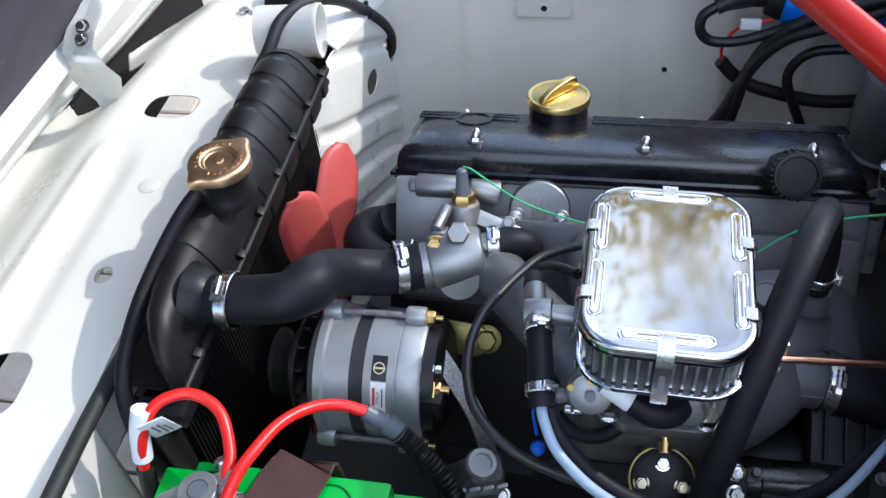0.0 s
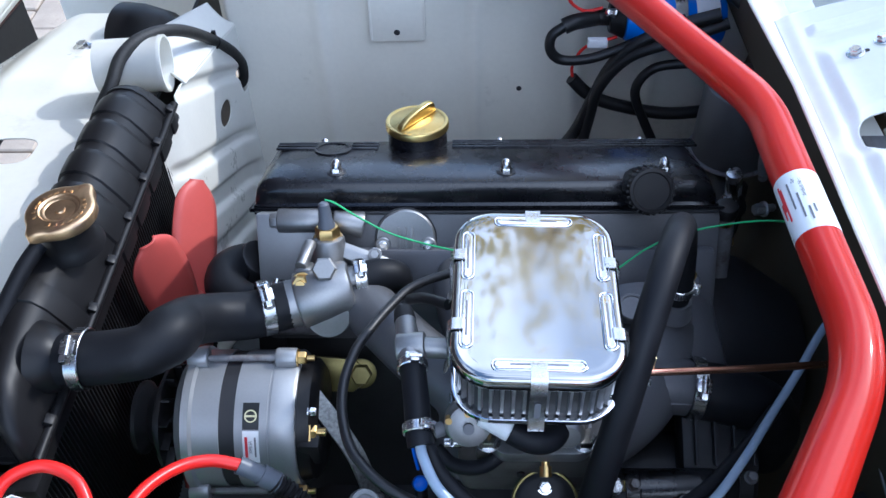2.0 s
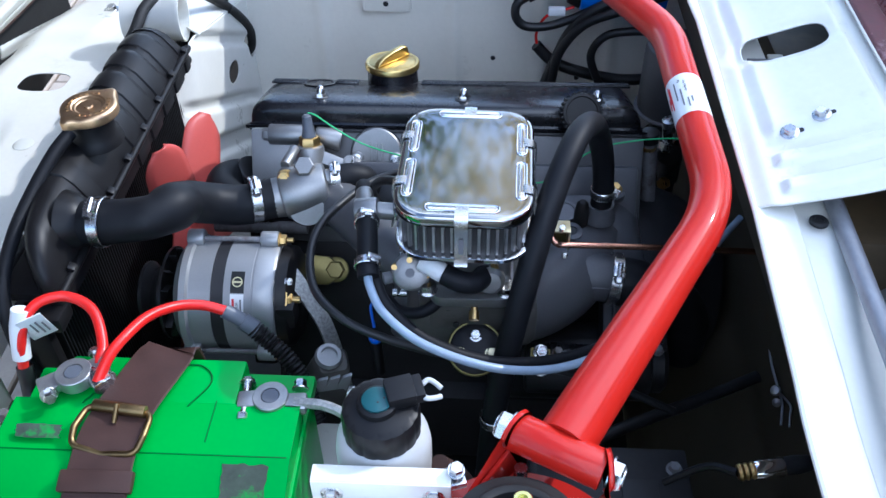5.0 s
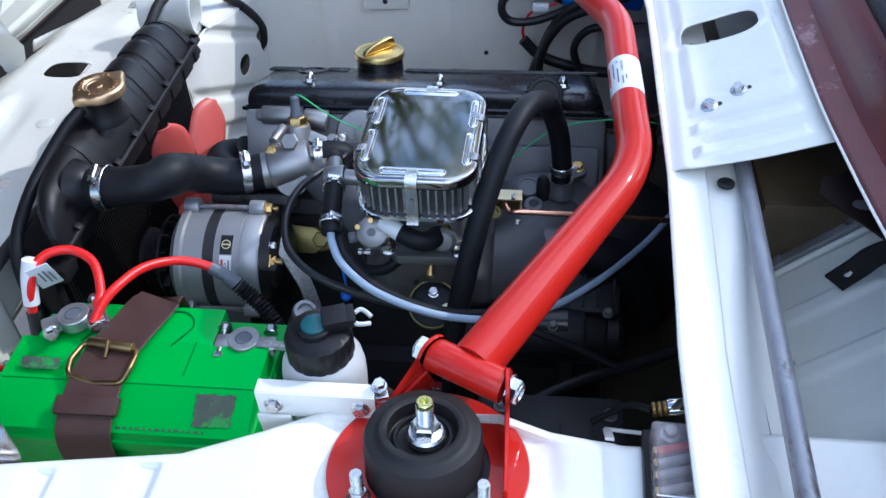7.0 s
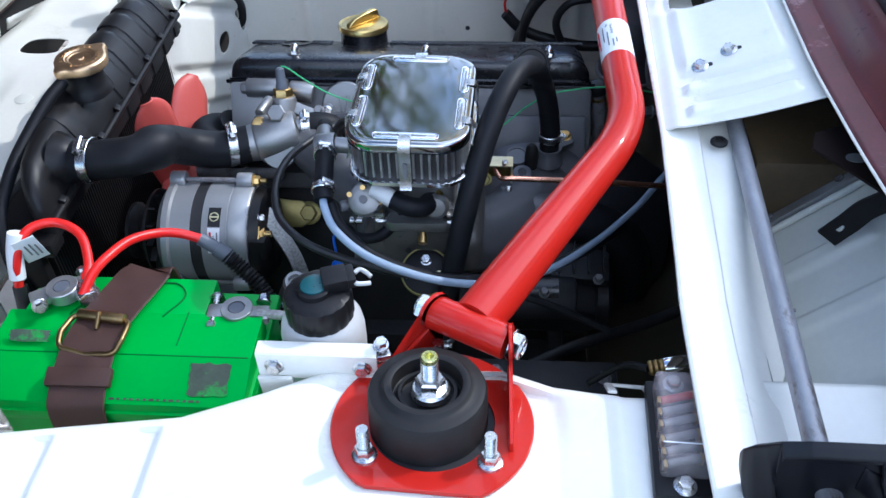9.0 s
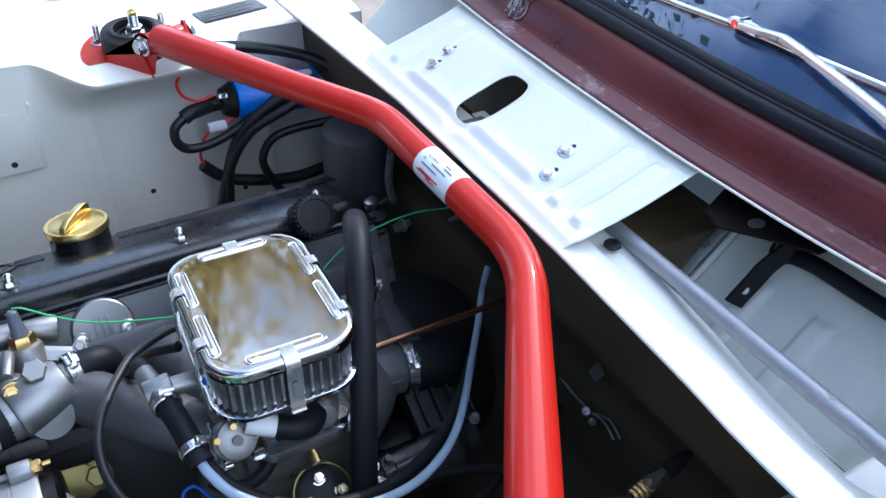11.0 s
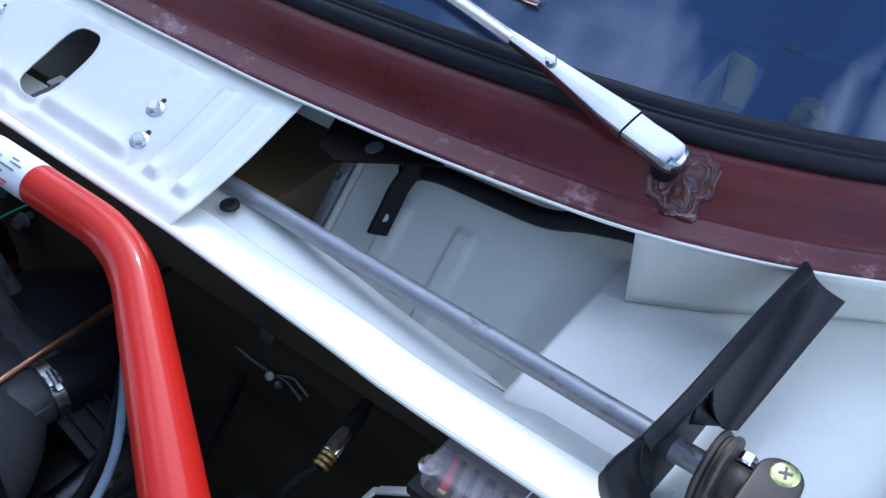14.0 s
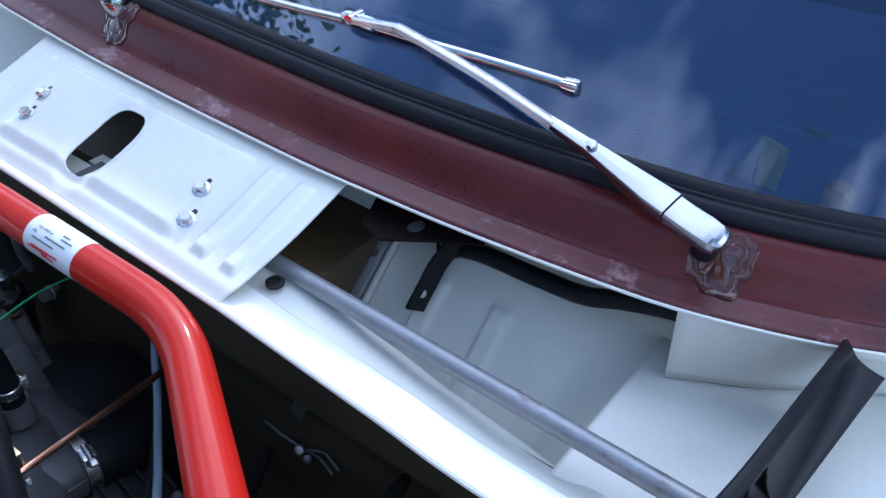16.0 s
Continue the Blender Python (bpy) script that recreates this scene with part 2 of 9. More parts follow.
M_INKGOLD = mat("pale_gold_print", (0.55, 0.52, 0.32), 0.5, 0, 0.05, 30, 200, 0.0)
# Dark core between bright pleats draws the alternating bars.
M_FILTER = mat("dark_filter_gauze", (0.035, 0.034, 0.033), 0.5, 0.2, 0.3, 80, 700, 0.4, tint=(0.06, 0.058, 0.056), tint_at=0.6)
M_PLEAT = mat("bright_pleat_wire", (0.46, 0.46, 0.46), 0.34, 0.9, 0.3, 80, 700, 0.2, tint=(0.25, 0.24, 0.23), tint_at=0.6)
M_CORE = mat("black_radiator_fins", (0.012, 0.012, 0.013), 0.5, 0.2, 0.3, 60, 500, 0.1)
M_ENGDARK = mat("dark_engine_casting", (0.024, 0.024, 0.026), 0.48, 0.25, 0.4, 16, 220, 0.3, tint=(0.055, 0.05, 0.045), tint_at=0.6)
# Black for underseal, and for sheets that stand in for shade.
M_UNDER_SHADE = mat("black_underseal_and_shade", (0.012, 0.012, 0.012), 0.65, 0, 0.4, 14, 160, 0.3)
M_HOODPAD = mat("purple_grey_hood_felt", (0.095, 0.085, 0.105), 0.9, 0, 0.4, 12, 240, 0.6, tint=(0.17, 0.155, 0.17), tint_at=0.6)
M_BOARD = mat("weathered_wood_plank", (0.42, 0.34, 0.26), 0.7, 0, 0.3, 10, 160, 0.4, tint=(0.26, 0.19, 0.14), stretch=(0.3, 2.5, 1))
M_BRICK = mat("sandy_paving_brick", (0.40, 0.33, 0.26), 0.8, 0, 0.25, 14, 240, 0.4, tint=(0.27, 0.22, 0.18))
M_PAVE = mat("sandy_paving_joints", (0.34, 0.28, 0.22), 0.85, 0, 0.35, 5, 60, 0.5, tint=(0.24, 0.19, 0.15), tint_at=0.55)
M_GRAVEL = mat("mossy_ground", (0.16, 0.14, 0.09), 0.9, 0, 0.5, 4, 60, 0.6, tint=(0.07, 0.09, 0.03), tint_at=0.5)
# The vinyl's blue stands in for sky reflected in the windscreen.
M_DASH = mat("dark_vinyl_with_sky_blue", (0.034, 0.048, 0.092), 0.6, 0, 0.2, 12, 300, 0.02, spec=0.2)
M_GLUE = mat("brown_sealant_mastic", (0.085, 0.024, 0.020), 0.14, 0, 0.4, 70, 300, 0.2, coat=0.5, tint=(0.11, 0.045, 0.038), tint_at=0.62)
M_YELLOWSCREW = mat("yellow_zinc_screw", (0.70, 0.68, 0.28), 0.26, 1.0, 0.15, 80, 400, 0.05)
M_CORK = mat("brown_cork", (0.20, 0.125, 0.06), 0.85, 0, 0.5, 260, 700, 0.6, tint=(0.07, 0.045, 0.025), tint_at=0.52)
M_TAPE = mat("olive_cloth_tape", (0.22, 0.20, 0.095), 0.6, 0, 0.3, 40, 300, 0.2)
M_LOGOBLK = mat("black_foil_label", (0.014, 0.015, 0.016), 0.34, 0, 0.1, 30, 300, 0.02)
M_BARK = mat("grey_brown_bark", (0.12, 0.09, 0.065), 0.9, 0, 0.4, 8, 60, 0.8)
M_LEAF = mat("green_leaves", (0.065, 0.11, 0.025), 0.5, 0, 0.4, 3, 20, 0.0, tint=(0.13, 0.14, 0.03), tint_at=0.55)
# Gold leaf colours set bright to brighten the lid's reflection.
M_LEAFGOLD = mat("gold_reflection_leaves", (0.42, 0.29, 0.07), 0.5, 0, 0.4, 3, 20, 0.0, tint=(0.30, 0.25, 0.06), tint_at=0.55)
for leaf_mat, glow in ((M_LEAF, (0.16, 0.22, 0.04)), (M_LEAFGOLD, (1.0, 0.80, 0.32))):
    ln, ll = leaf_mat.node_tree.nodes, leaf_mat.node_tree.links
    l_tr, l_mix = ln.new("ShaderNodeBsdfTranslucent"), ln.new("ShaderNodeMixShader")
    l_tr.inputs["Color"].default_value = (*glow, 1)
    l_mix.inputs["Fac"].default_value = 0.6
    ll.new(ln["Principled BSDF"].outputs["BSDF"], l_mix.inputs[1])
    ll.new(l_tr.outputs["BSDF"], l_mix.inputs[2])
    ll.new(l_mix.outputs["Shader"], ln["Material Output"].inputs["Surface"])
# Near-black brown holds the firewall's shade; the sheet itself is pale.
M_FIREWALL_SHADE = mat("firewall_paint_with_shade", (0.055, 0.046, 0.028), 0.6, 0, 0.3, 10, 200, 0.1)


def glass(name, col, rough=0.0, ior=1.45):
    m = bpy.data.materials.new(name)
    m.use_nodes = True
    b = m.node_tree.nodes["Principled BSDF"]
    b.inputs["Base Color"].default_value = (*col, 1)
    b.inputs["Roughness"].default_value = rough
    b.inputs["Transmission Weight"].default_value = 1.0
    b.inputs["IOR"].default_value = ior
    MATS[name] = m
    return m


# Glass tint adds to the blue of the reflected sky.
M_GLASS = glass("sky_blue_windscreen_glass", (0.58, 0.76, 1.0), 0.0, 1.72)
M_CLEAR = glass("clear_polycarbonate", (0.72, 0.70, 0.70), 0.12, 1.35)
M_SMOKE = mat("smoky_clear_cover", (0.30, 0.27, 0.28), 0.12, 0, 0.1, 30, 200, 0.02, alpha=0.45)


# ---- building tools ----
BASE = {}


def shade(me, angle=38):
    me.polygons.foreach_set("use_smooth", [True] * len(me.polygons))
    me.set_sharp_from_angle(angle=radians(angle))


def thing(name, base, label, category, group="", kind=""):
    ob = new(name)
    ob.empty_display_size = 0.02
    ob.location = base
    BASE[ob.name] = Vector(base)
    return tagged(ob, label, category, group, kind)


def part(name, bm, material, parent, label="", angle=38):
    """Links a bmesh, made in the place's own metres, as one mesh under a thing or a part."""
    base = BASE[parent.name]
    me = bpy.data.meshes.new(name)
    bmesh.ops.translate(bm, verts=bm.verts, vec=-base)
    bm.to_mesh(me)
    bm.free()
    me.materials.append(material)
    shade(me, angle)
    ob = new(name, me)
    ob.parent = parent
    BASE[ob.name] = base
    if label:
        tagged(ob, label)
    return ob


def subthing(name, base, parent, label=""):
    """An Empty that gathers the pieces of one part under its thing."""
    ob = new(name)
    ob.empty_display_size = 0.02
    ob.parent = parent
    ob.location = Vector(base) - BASE[parent.name]
    BASE[ob.name] = Vector(base)
    if label:
        tagged(ob, label)
    return ob


def solo(name, bm, material, label, category, group="", kind="", angle=38):
    """A thing that is one mesh, with its origin at the middle of its foot."""
    vs = [v.co for v in bm.verts]
    base = Vector((sum(v.x for v in vs) / len(vs), sum(v.y for v in vs) / len(vs), min(v.z for v in vs)))
    me = bpy.data.meshes.new(name)
    bmesh.ops.translate(bm, verts=bm.verts, vec=-base)
    bm.to_mesh(me)
    bm.free()
    me.materials.append(material)
    shade(me, angle)
    ob = new(name, me)
    ob.location = base
    BASE[ob.name] = base
    return tagged(ob, label, category, group, kind)


def join(*bms):
    out = bms[0]
    for b in bms[1:]:
        me = bpy.data.meshes.new("tmp")
        b.to_mesh(me)
        b.free()
        out.from_mesh(me)
        bpy.data.meshes.remove(me)
    return out


def bevel_sharp(bm, off, seg=2, angle=30):
    if off <= 0:
        return bm
    es = [e for e in bm.edges if len(e.link_faces) == 2 and e.calc_face_angle(0) > radians(angle)]
    bmesh.ops.bevel(bm, geom=es, offset=off, segments=seg, profile=0.6, affect="EDGES", clamp_overlap=True)
    return bm


def box(c, s, bev=0.002, m=None, seg=2):
    """A bevelled block with centre c and sides s; m: a turn about its centre."""
    bm = bmesh.new()
    bmesh.ops.create_cube(bm, size=1.0)
    bmesh.ops.scale(bm, vec=s, verts=bm.verts)
    bevel_sharp(bm, bev, seg)
    mm = Matrix.Translation(c) @ (m.to_4x4() if m else Matrix())
    bmesh.ops.transform(bm, matrix=mm, verts=bm.verts)
    return bm


def frame_of(axis, up=(0, 0, 1)):
    z = Vector(axis).normalized()
    u = Vector(up)
    if abs(z.dot(u.normalized())) > 0.98:
        u = Vector((0, 1, 0)) if abs(z.y) < 0.9 else Vector((1, 0, 0))
    x = u.cross(z).normalized()
    y = z.cross(x)
    return Matrix((x, y, z)).transposed()


def lathe(profile, at, axis=(0, 0, 1), seg=32, cap=True):
    """Turns (radius, height) pairs about an axis."""
    bm = bmesh.new()
    mm = Matrix.Translation(at) @ frame_of(axis).to_4x4()
    rings = []
    for r, z in profile:
        r = max(r, 1e-5)
        rings.append([bm.verts.new(mm @ Vector((r * math.cos(2 * math.pi * i / seg), r * math.sin(2 * math.pi * i / seg), z))) for i in range(seg)])
    for a, b in zip(rings, rings[1:]):
        for i in range(seg):
            j = (i + 1) % seg
            bm.faces.new((a[i], a[j], b[j], b[i]))
    if cap:
        bm.faces.new(list(reversed(rings[0])))
        bm.faces.new(rings[-1])
    bmesh.ops.recalc_face_normals(bm, faces=bm.faces)
    return bm


def rod(p0, p1, r, r1=None, seg=20, bev=0.0):
    p0, p1 = Vector(p0), Vector(p1)
    h = (p1 - p0).length
    r1 = r if r1 is None else r1
    if bev > 0:
        prof = [(r - bev, 0), (r - bev * 0.3, bev * 0.3), (r, bev), (r1, h - bev), (r1 - bev * 0.3, h - bev * 0.3), (r1 - bev, h)]
    else:
        prof = [(r, 0), (r1, h)]
    return lathe(prof, p0, p1 - p0, seg)


def hexbolt(at, axis, r, h, washer=0.0, seg=6):
    """A hexagon head with chamfered corners, on a washer where one is asked for."""
    a = Vector(axis).normalized()
    at = Vector(at)
    out = []
    z = 0.0
    if washer:
        out.append(lathe([(washer, 0), (washer, h * 0.16), (washer * 0.96, h * 0.2)], at, a, 24))
        z = h * 0.2
    out.append(lathe([(r, z), (r, z + h * 0.82), (r * 0.86, z + h), ], at, a, 6))
    return join(*out)


def spline(pts, n=8):
    """Points along a smooth curve through pts."""
    p = [Vector(q) for q in pts]
    p = [p[0] * 2 - p[1]] + p + [p[-1] * 2 - p[-2]]
    out = []
    for i in range(1, len(p) - 2):
        for k in range(n):
            t = k / n
            a, b, c, d = p[i - 1], p[i], p[i + 1], p[i + 2]
            out.append(0.5 * ((2 * b) + (c - a) * t + (2 * a - 5 * b + 4 * c - d) * t * t + (3 * b - a - 3 * c + d) * t ** 3))
    out.append(p[-2])
    return out


def rounded(pts, r, n=8):
    """A polyline with its corners turned into arcs of about radius r."""
    p = [Vector(q) for q in pts]
    out = [p[0]]
    for a, b, c in zip(p, p[1:], p[2:]):
        u, v = (a - b).normalized(), (c - b).normalized()
        ang = u.angle(v)
        d = min(r / math.tan(ang / 2), (a - b).length * 0.48, (c - b).length * 0.48)
        s, e = b + u * d, b + v * d
        for k in range(n + 1):
            t = k / n
            out.append(s * (1 - t) ** 2 + b * 2 * t * (1 - t) + e * t * t)
    out.append(p[-1])
    return out


def sweep(path, r, seg=14, cap=True, profile=None, ridge=0.0, pitch=0.0):
    """A tube along a path; r: a radius or a function of 0..1; profile: (x, y) pairs in place of the circle; ridge, pitch: corrugation."""
    path = [Vector(p) for p in path]
    bm = bmesh.new()
    n = len(path)
    tang = [(path[min(i + 1, n - 1)] - path[max(i - 1, 0)]).normalized() for i in range(n)]
    ref = frame_of(tang[0]).col[0].copy()
    rings = []
    dist = 0.0
    for i in range(n):
        if i:
            dist += (path[i] - path[i - 1]).length
        t = tang[i]
        ref = (ref - t * ref.dot(t)).normalized()
        s = t.cross(ref)
        rad = r(i / (n - 1)) if callable(r) else r
        if pitch:
            rad += ridge * (0.5 - 0.5 * math.cos(2 * math.pi * dist / pitch))
        ring = []
        if profile:
            for x, y in profile:
                ring.append(bm.verts.new(path[i] + ref * x + s * y))
        else:
            for k in range(seg):
                a = 2 * math.pi * k / seg
                ring.append(bm.verts.new(path[i] + (ref * math.cos(a) + s * math.sin(a)) * rad))
        rings.append(ring)
    m = len(rings[0])
    for a, b in zip(rings, rings[1:]):
        for k in range(m):
            j = (k + 1) % m
            bm.faces.new((a[k], a[j], b[j], b[k]))
    if cap:
        bm.faces.new(list(reversed(rings[0])))
        bm.faces.new(rings[-1])
    bmesh.ops.recalc_face_normals(bm, faces=bm.faces)
    return bm


def hose(name, pts, r, material, label, category, n=8, seg=16, group="", corner=0.0, wall=True):
    """A hose or cable as a thing of its own."""
    path = rounded(pts, corner) if corner else spline(pts, n)
    return solo(name, sweep(path, r, seg), material, label, category, group)


def prism(poly, h, m, bev=0.001, seg=2):
    """A flat outline (x, y) raised to the height h, put in place by the matrix m."""
    bm = bmesh.new()
    f = bm.faces.new([bm.verts.new((x, y, 0)) for x, y in poly])
    if f.normal.z < 0:
        f.normal_flip()
    r = bmesh.ops.extrude_face_region(bm, geom=[f])
    bmesh.ops.translate(bm, vec=(0, 0, h), verts=[v for v in r["geom"] if isinstance(v, bmesh.types.BMVert)])
    bmesh.ops.recalc_face_normals(bm, faces=bm.faces)
    bevel_sharp(bm, bev, seg)
    bmesh.ops.transform(bm, matrix=m, verts=bm.verts)
    bmesh.ops.recalc_face_normals(bm, faces=bm.faces)
    return bm


def round_rect(w, h, r, n=6):
    out = []
    for cx, cy, a0 in ((w / 2 - r, h / 2 - r, 0), (-w / 2 + r, h / 2 - r, 90), (-w / 2 + r, -h / 2 + r, 180), (w / 2 - r, -h / 2 + r, 270)):
        for k in range(n + 1):
            a = radians(a0 + 90 * k / n)
            out.append((cx + r * math.cos(a), cy + r * math.sin(a)))
    return out


def annulus(r0, r1, h, at, axis=(0, 0, 1), seg=40):
    """A flat ring with a bore."""
    e = min(h * 0.25, 0.0008)
    return lathe([(r0, 0), (r1 - e, 0), (r1, e), (r1, h - e), (r1 - e, h), (r0, h), (r0, 0)], at, axis, seg, cap=False)


def loft(sections, cap=True):
    """Skins a row of outlines that have equal numbers of points."""
    bm = bmesh.new()
    rings = [[bm.verts.new(p) for p in s] for s in sections]
    m = len(rings[0])
    for a, b in zip(rings, rings[1:]):
        for k in range(m):
            j = (k + 1) % m
            bm.faces.new((a[k], a[j], b[j], b[k]))
    if cap:
        bm.faces.new(list(reversed(rings[0])))
        bm.faces.new(rings[-1])
    bmesh.ops.recalc_face_normals(bm, faces=bm.faces)
    return bm


def sheet(fn, u0, u1, nu, v0, v1, nv, holes=(), keep=None):
    """A pressed sheet: fn(u, v) gives its place. holes: (u, v, ru, rv, power) superellipses cut out of it, with edges that follow their outline."""
    bm = bmesh.new()
    uv = [[(u0 + (u1 - u0) * i / nu, v0 + (v1 - v0) * j / nv) for j in range(nv + 1)] for i in range(nu + 1)]
    inside = {}
    for i in range(nu + 1):
        for j in range(nv + 1):
            for hu, hv, ru, rv, pw in holes:
                a, b = (uv[i][j][0] - hu) / ru, (uv[i][j][1] - hv) / rv
                s = (abs(a) ** pw + abs(b) ** pw) ** (1 / pw)
                if s < 1:
                    inside[(i, j)] = True
                    s = max(s, 1e-3)
                    uv[i][j] = (hu + a / s * ru, hv + b / s * rv)
    vs = {}
    for i in range(nu):
        for j in range(nv):
            q = ((i, j), (i + 1, j), (i + 1, j + 1), (i, j + 1))
            if all(k in inside for k in q):
                continue
            if keep and not keep(*[sum(uv[a][b][c] for a, b in q) / 4 for c in (0, 1)]):
                continue
            for k in q:
                if k not in vs:
                    vs[k] = bm.verts.new(fn(*uv[k[0]][k[1]]))
            bm.faces.new([vs[k] for k in q])
    bmesh.ops.recalc_face_normals(bm, faces=bm.faces)
    return bm


def thicken(ob, t, offset=-1.0):
    m = ob.modifiers.new("thickness", "SOLIDIFY")
    m.thickness, m.offset = t, offset
    return ob


def hump(x, c, w):
    """A smooth bump of half-width w about c."""
    d = abs(x - c) / w
    return 0.0 if d >= 1 else (0.5 + 0.5 * math.cos(math.pi * d))


def step(x, a, b):
    """0 below a, 1 above b, smooth between."""
    t = min(1.0, max(0.0, (x - a) / (b - a)))
    return t * t * (3 - 2 * t)


def lerp(x, pts):
    """Piecewise-linear reading of (x, y) pairs."""
    if x <= pts[0][0]:
        return pts[0][1]
    for (a, p), (b, q) in zip(pts, pts[1:]):
        if x <= b:
            return p + (q - p) * (x - a) / (b - a)
    return pts[-1][1]


def arc(c, u, v, r, a0, a1, n=10):
    c, u, v = Vector(c), Vector(u), Vector(v)
    return [c + (u * math.cos(radians(a0 + (a1 - a0) * k / n)) + v * math.sin(radians(a0 + (a1 - a0) * k / n))) * r for k in range(n + 1)]


def clamp_ring(name_base, at, axis, r, width=0.011, screw_dir=(0, 0, 1), group="hose clamps", label="bright steel worm-drive hose clamp on a black hose"):
    """A worm-drive clamp: slotted band, screw housing and screw."""
    a = Vector(axis).normalized()
    at = Vector(at)
    th = thing(name_base, at, label, "hose clamp", group)
    band = annulus(r, r + 0.0014, width, at - a * width / 2, a, 40)
    b = part("band", band, M_STEEL, th)
    d = Vector(screw_dir)
    d = (d - a * d.dot(a)).normalized()
    t = a.cross(d).normalized()
    mm = Matrix((t, a, d)).transposed()
    k_ = max(0.55, min(1.0, r / 0.024))
    hc = at + d * (r + 0.006 * k_)
    part("screw_housing", box(hc - d * 0.0015, (0.013 * k_, width * 1.05, 0.007 * k_), 0.0018 * k_, mm), M_STEEL, th)
    part("screw", join(rod(hc - t * 0.009 * k_ + d * 0.001, hc + t * 0.009 * k_ + d * 0.001, 0.0033 * k_, seg=14), hexbolt(hc + t * 0.008 * k_ + d * 0.001, t, 0.0050 * k_, 0.006 * k_)), M_STEEL, th)
    for k in range(12):
        ang = radians(-40 - 9 * k)
        dd = d * math.cos(ang) + t * math.sin(ang)
        tt = a.cross(dd)
        part("slot", box(at + dd * (r + 0.0014), (0.0016, width * 0.55, 0.0006), 0.0, Matrix((tt, a, dd)).transposed()), M_INK, b)
    return th


# ---- ground ----
gb = bmesh.new()
for gx, gy in ((-300, -300), (300, -300), (300, 300), (-300, 300)):
    gb.verts.new((gx, gy, -0.06))
gb.faces.new(gb.verts)
solo("ground", gb, M_GRAVEL, "bare mossy earth round the paved stand", "ground", kind="structure")
paving = solo("pavement", box((-1.2, 0.4, -0.05), (9.0, 9.0, 0.08), 0.004), M_PAVE, "sandy brick paving with dark joints under the car", "pavement", kind="structure")

# ---- near inner wing: shelf with the strut tower ----
EDGE_N = [(-0.62, -0.004), (-0.38, -0.004), (-0.20, 0.002), (-0.134, 0.022), (-0.085, 0.046), (0.05, 0.049), (0.09, 0.034), (0.12, 0.022), (0.14, 0.0150), (0.30, 0.0150)]


def shelf_z(x):
    return lerp(x, [(-0.75, 0.655), (-0.5, 0.690), (-0.30, 0.722), (-0.13, 0.747), (0.09, 0.749), (0.135, 0.764), (0.5, 0.767)])


def near_wing(u, v):
    x, e = u, lerp(u, EDGE_N)
    z = shelf_z(x)
    if v < 0.18:                      # the wall that drops into the bay
        t = v / 0.18
        return Vector((x, e + 0.003 + 0.010 * (1 - t), z - 0.012 - (1 - t) ** 1.0 * 0.40))
    if v < 0.30:                      # rolled edge
        a = (v - 0.18) / 0.12 * math.pi / 2
        return Vector((x, e - 0.012 + 0.015 * math.cos(a), z - 0.012 + 0.012 * math.sin(a)))
    t = (v - 0.30) / 0.70
    y = (e - 0.012) * (1 - t) + -0.36 * t
    rib = -0.0055 * (step(x, -0.239, -0.223) * (1 - step(x, -0.215, -0.210)) + step(x, -0.327, -0.311) * (1 - step(x, -0.305, -0.300))) * (1 - step(-y, 0.11, 0.125))
    seam = 0.0035 * hump(y, -0.128, 0.004)
    tower = 1 - step(math.hypot(x, y + 0.004), 0.078, 0.102)
    z += (0.7455 - 0.105 * (y + 0.0065) - z) * tower
    return Vector((x, y, z + rib - seam - 0.05 * step(-y, 0.17, 0.36)))


wn_ob = solo("wing_near", sheet(near_wing, -0.72, 0.20, 300, 0.0, 1.0, 90), M_BODY, "ivory painted inner wing shelf with pressed ribs", "car body", kind="structure", angle=50)
thicken(wn_ob, 0.0015)

# ---- far inner wing: shelf, wall with vertical swages ----


def far_wall_y(x):
    return lerp(x, [(-0.46, 1.065), (-0.20, 1.035), (0.05, 1.01), (0.40, 1.00)])


def far_edge(x):
    """Only the strut tower stands in from the wall."""
    return far_wall_y(x) + 0.006 + (0.919 - far_wall_y(x)) * step(x, -0.15, -0.07) * (1 - step(x, 0.10, 0.15))


def far_wing(u, v):
    x = u
    if v < 0.55:
        t = v / 0.55
        z = 0.20 + t * 0.46
        sw = 0.006 * (hump(x, -0.31, 0.018) + hump(x, -0.085, 0.014) + hump(x, 0.06, 0.02) + hump(x, 0.17, 0.014)) * step(z, 0.3, 0.4) * (1 - step(z, 0.64, 0.67))
        return Vector((x, far_wall_y(x) - sw, z))
    if v < 0.75:
        t = (v - 0.55) / 0.20
        y0 = far_wall_y(x)
        return Vector((x, y0 + (far_edge(x) - y0) * step(t, 0, 0.9), 0.66 + 0.086 * (1 - (1 - t) ** 1.6)))
    t = (v - 0.75) / 0.25
    return Vector((x, far_edge(x) + 0.50 * t, 0.746 + 0.004 * step(t, 0, 0.1) - 0.08 * step(t, 0.6, 1)))


fw_ob = solo("wing_far", sheet(far_wing, -0.45, 0.34, 130, 0.0, 1.0, 90), M_BODY, "ivory painted inner wing wall with pressed vertical swages", "car body", kind="structure", angle=50)
thicken(fw_ob, 0.0015)

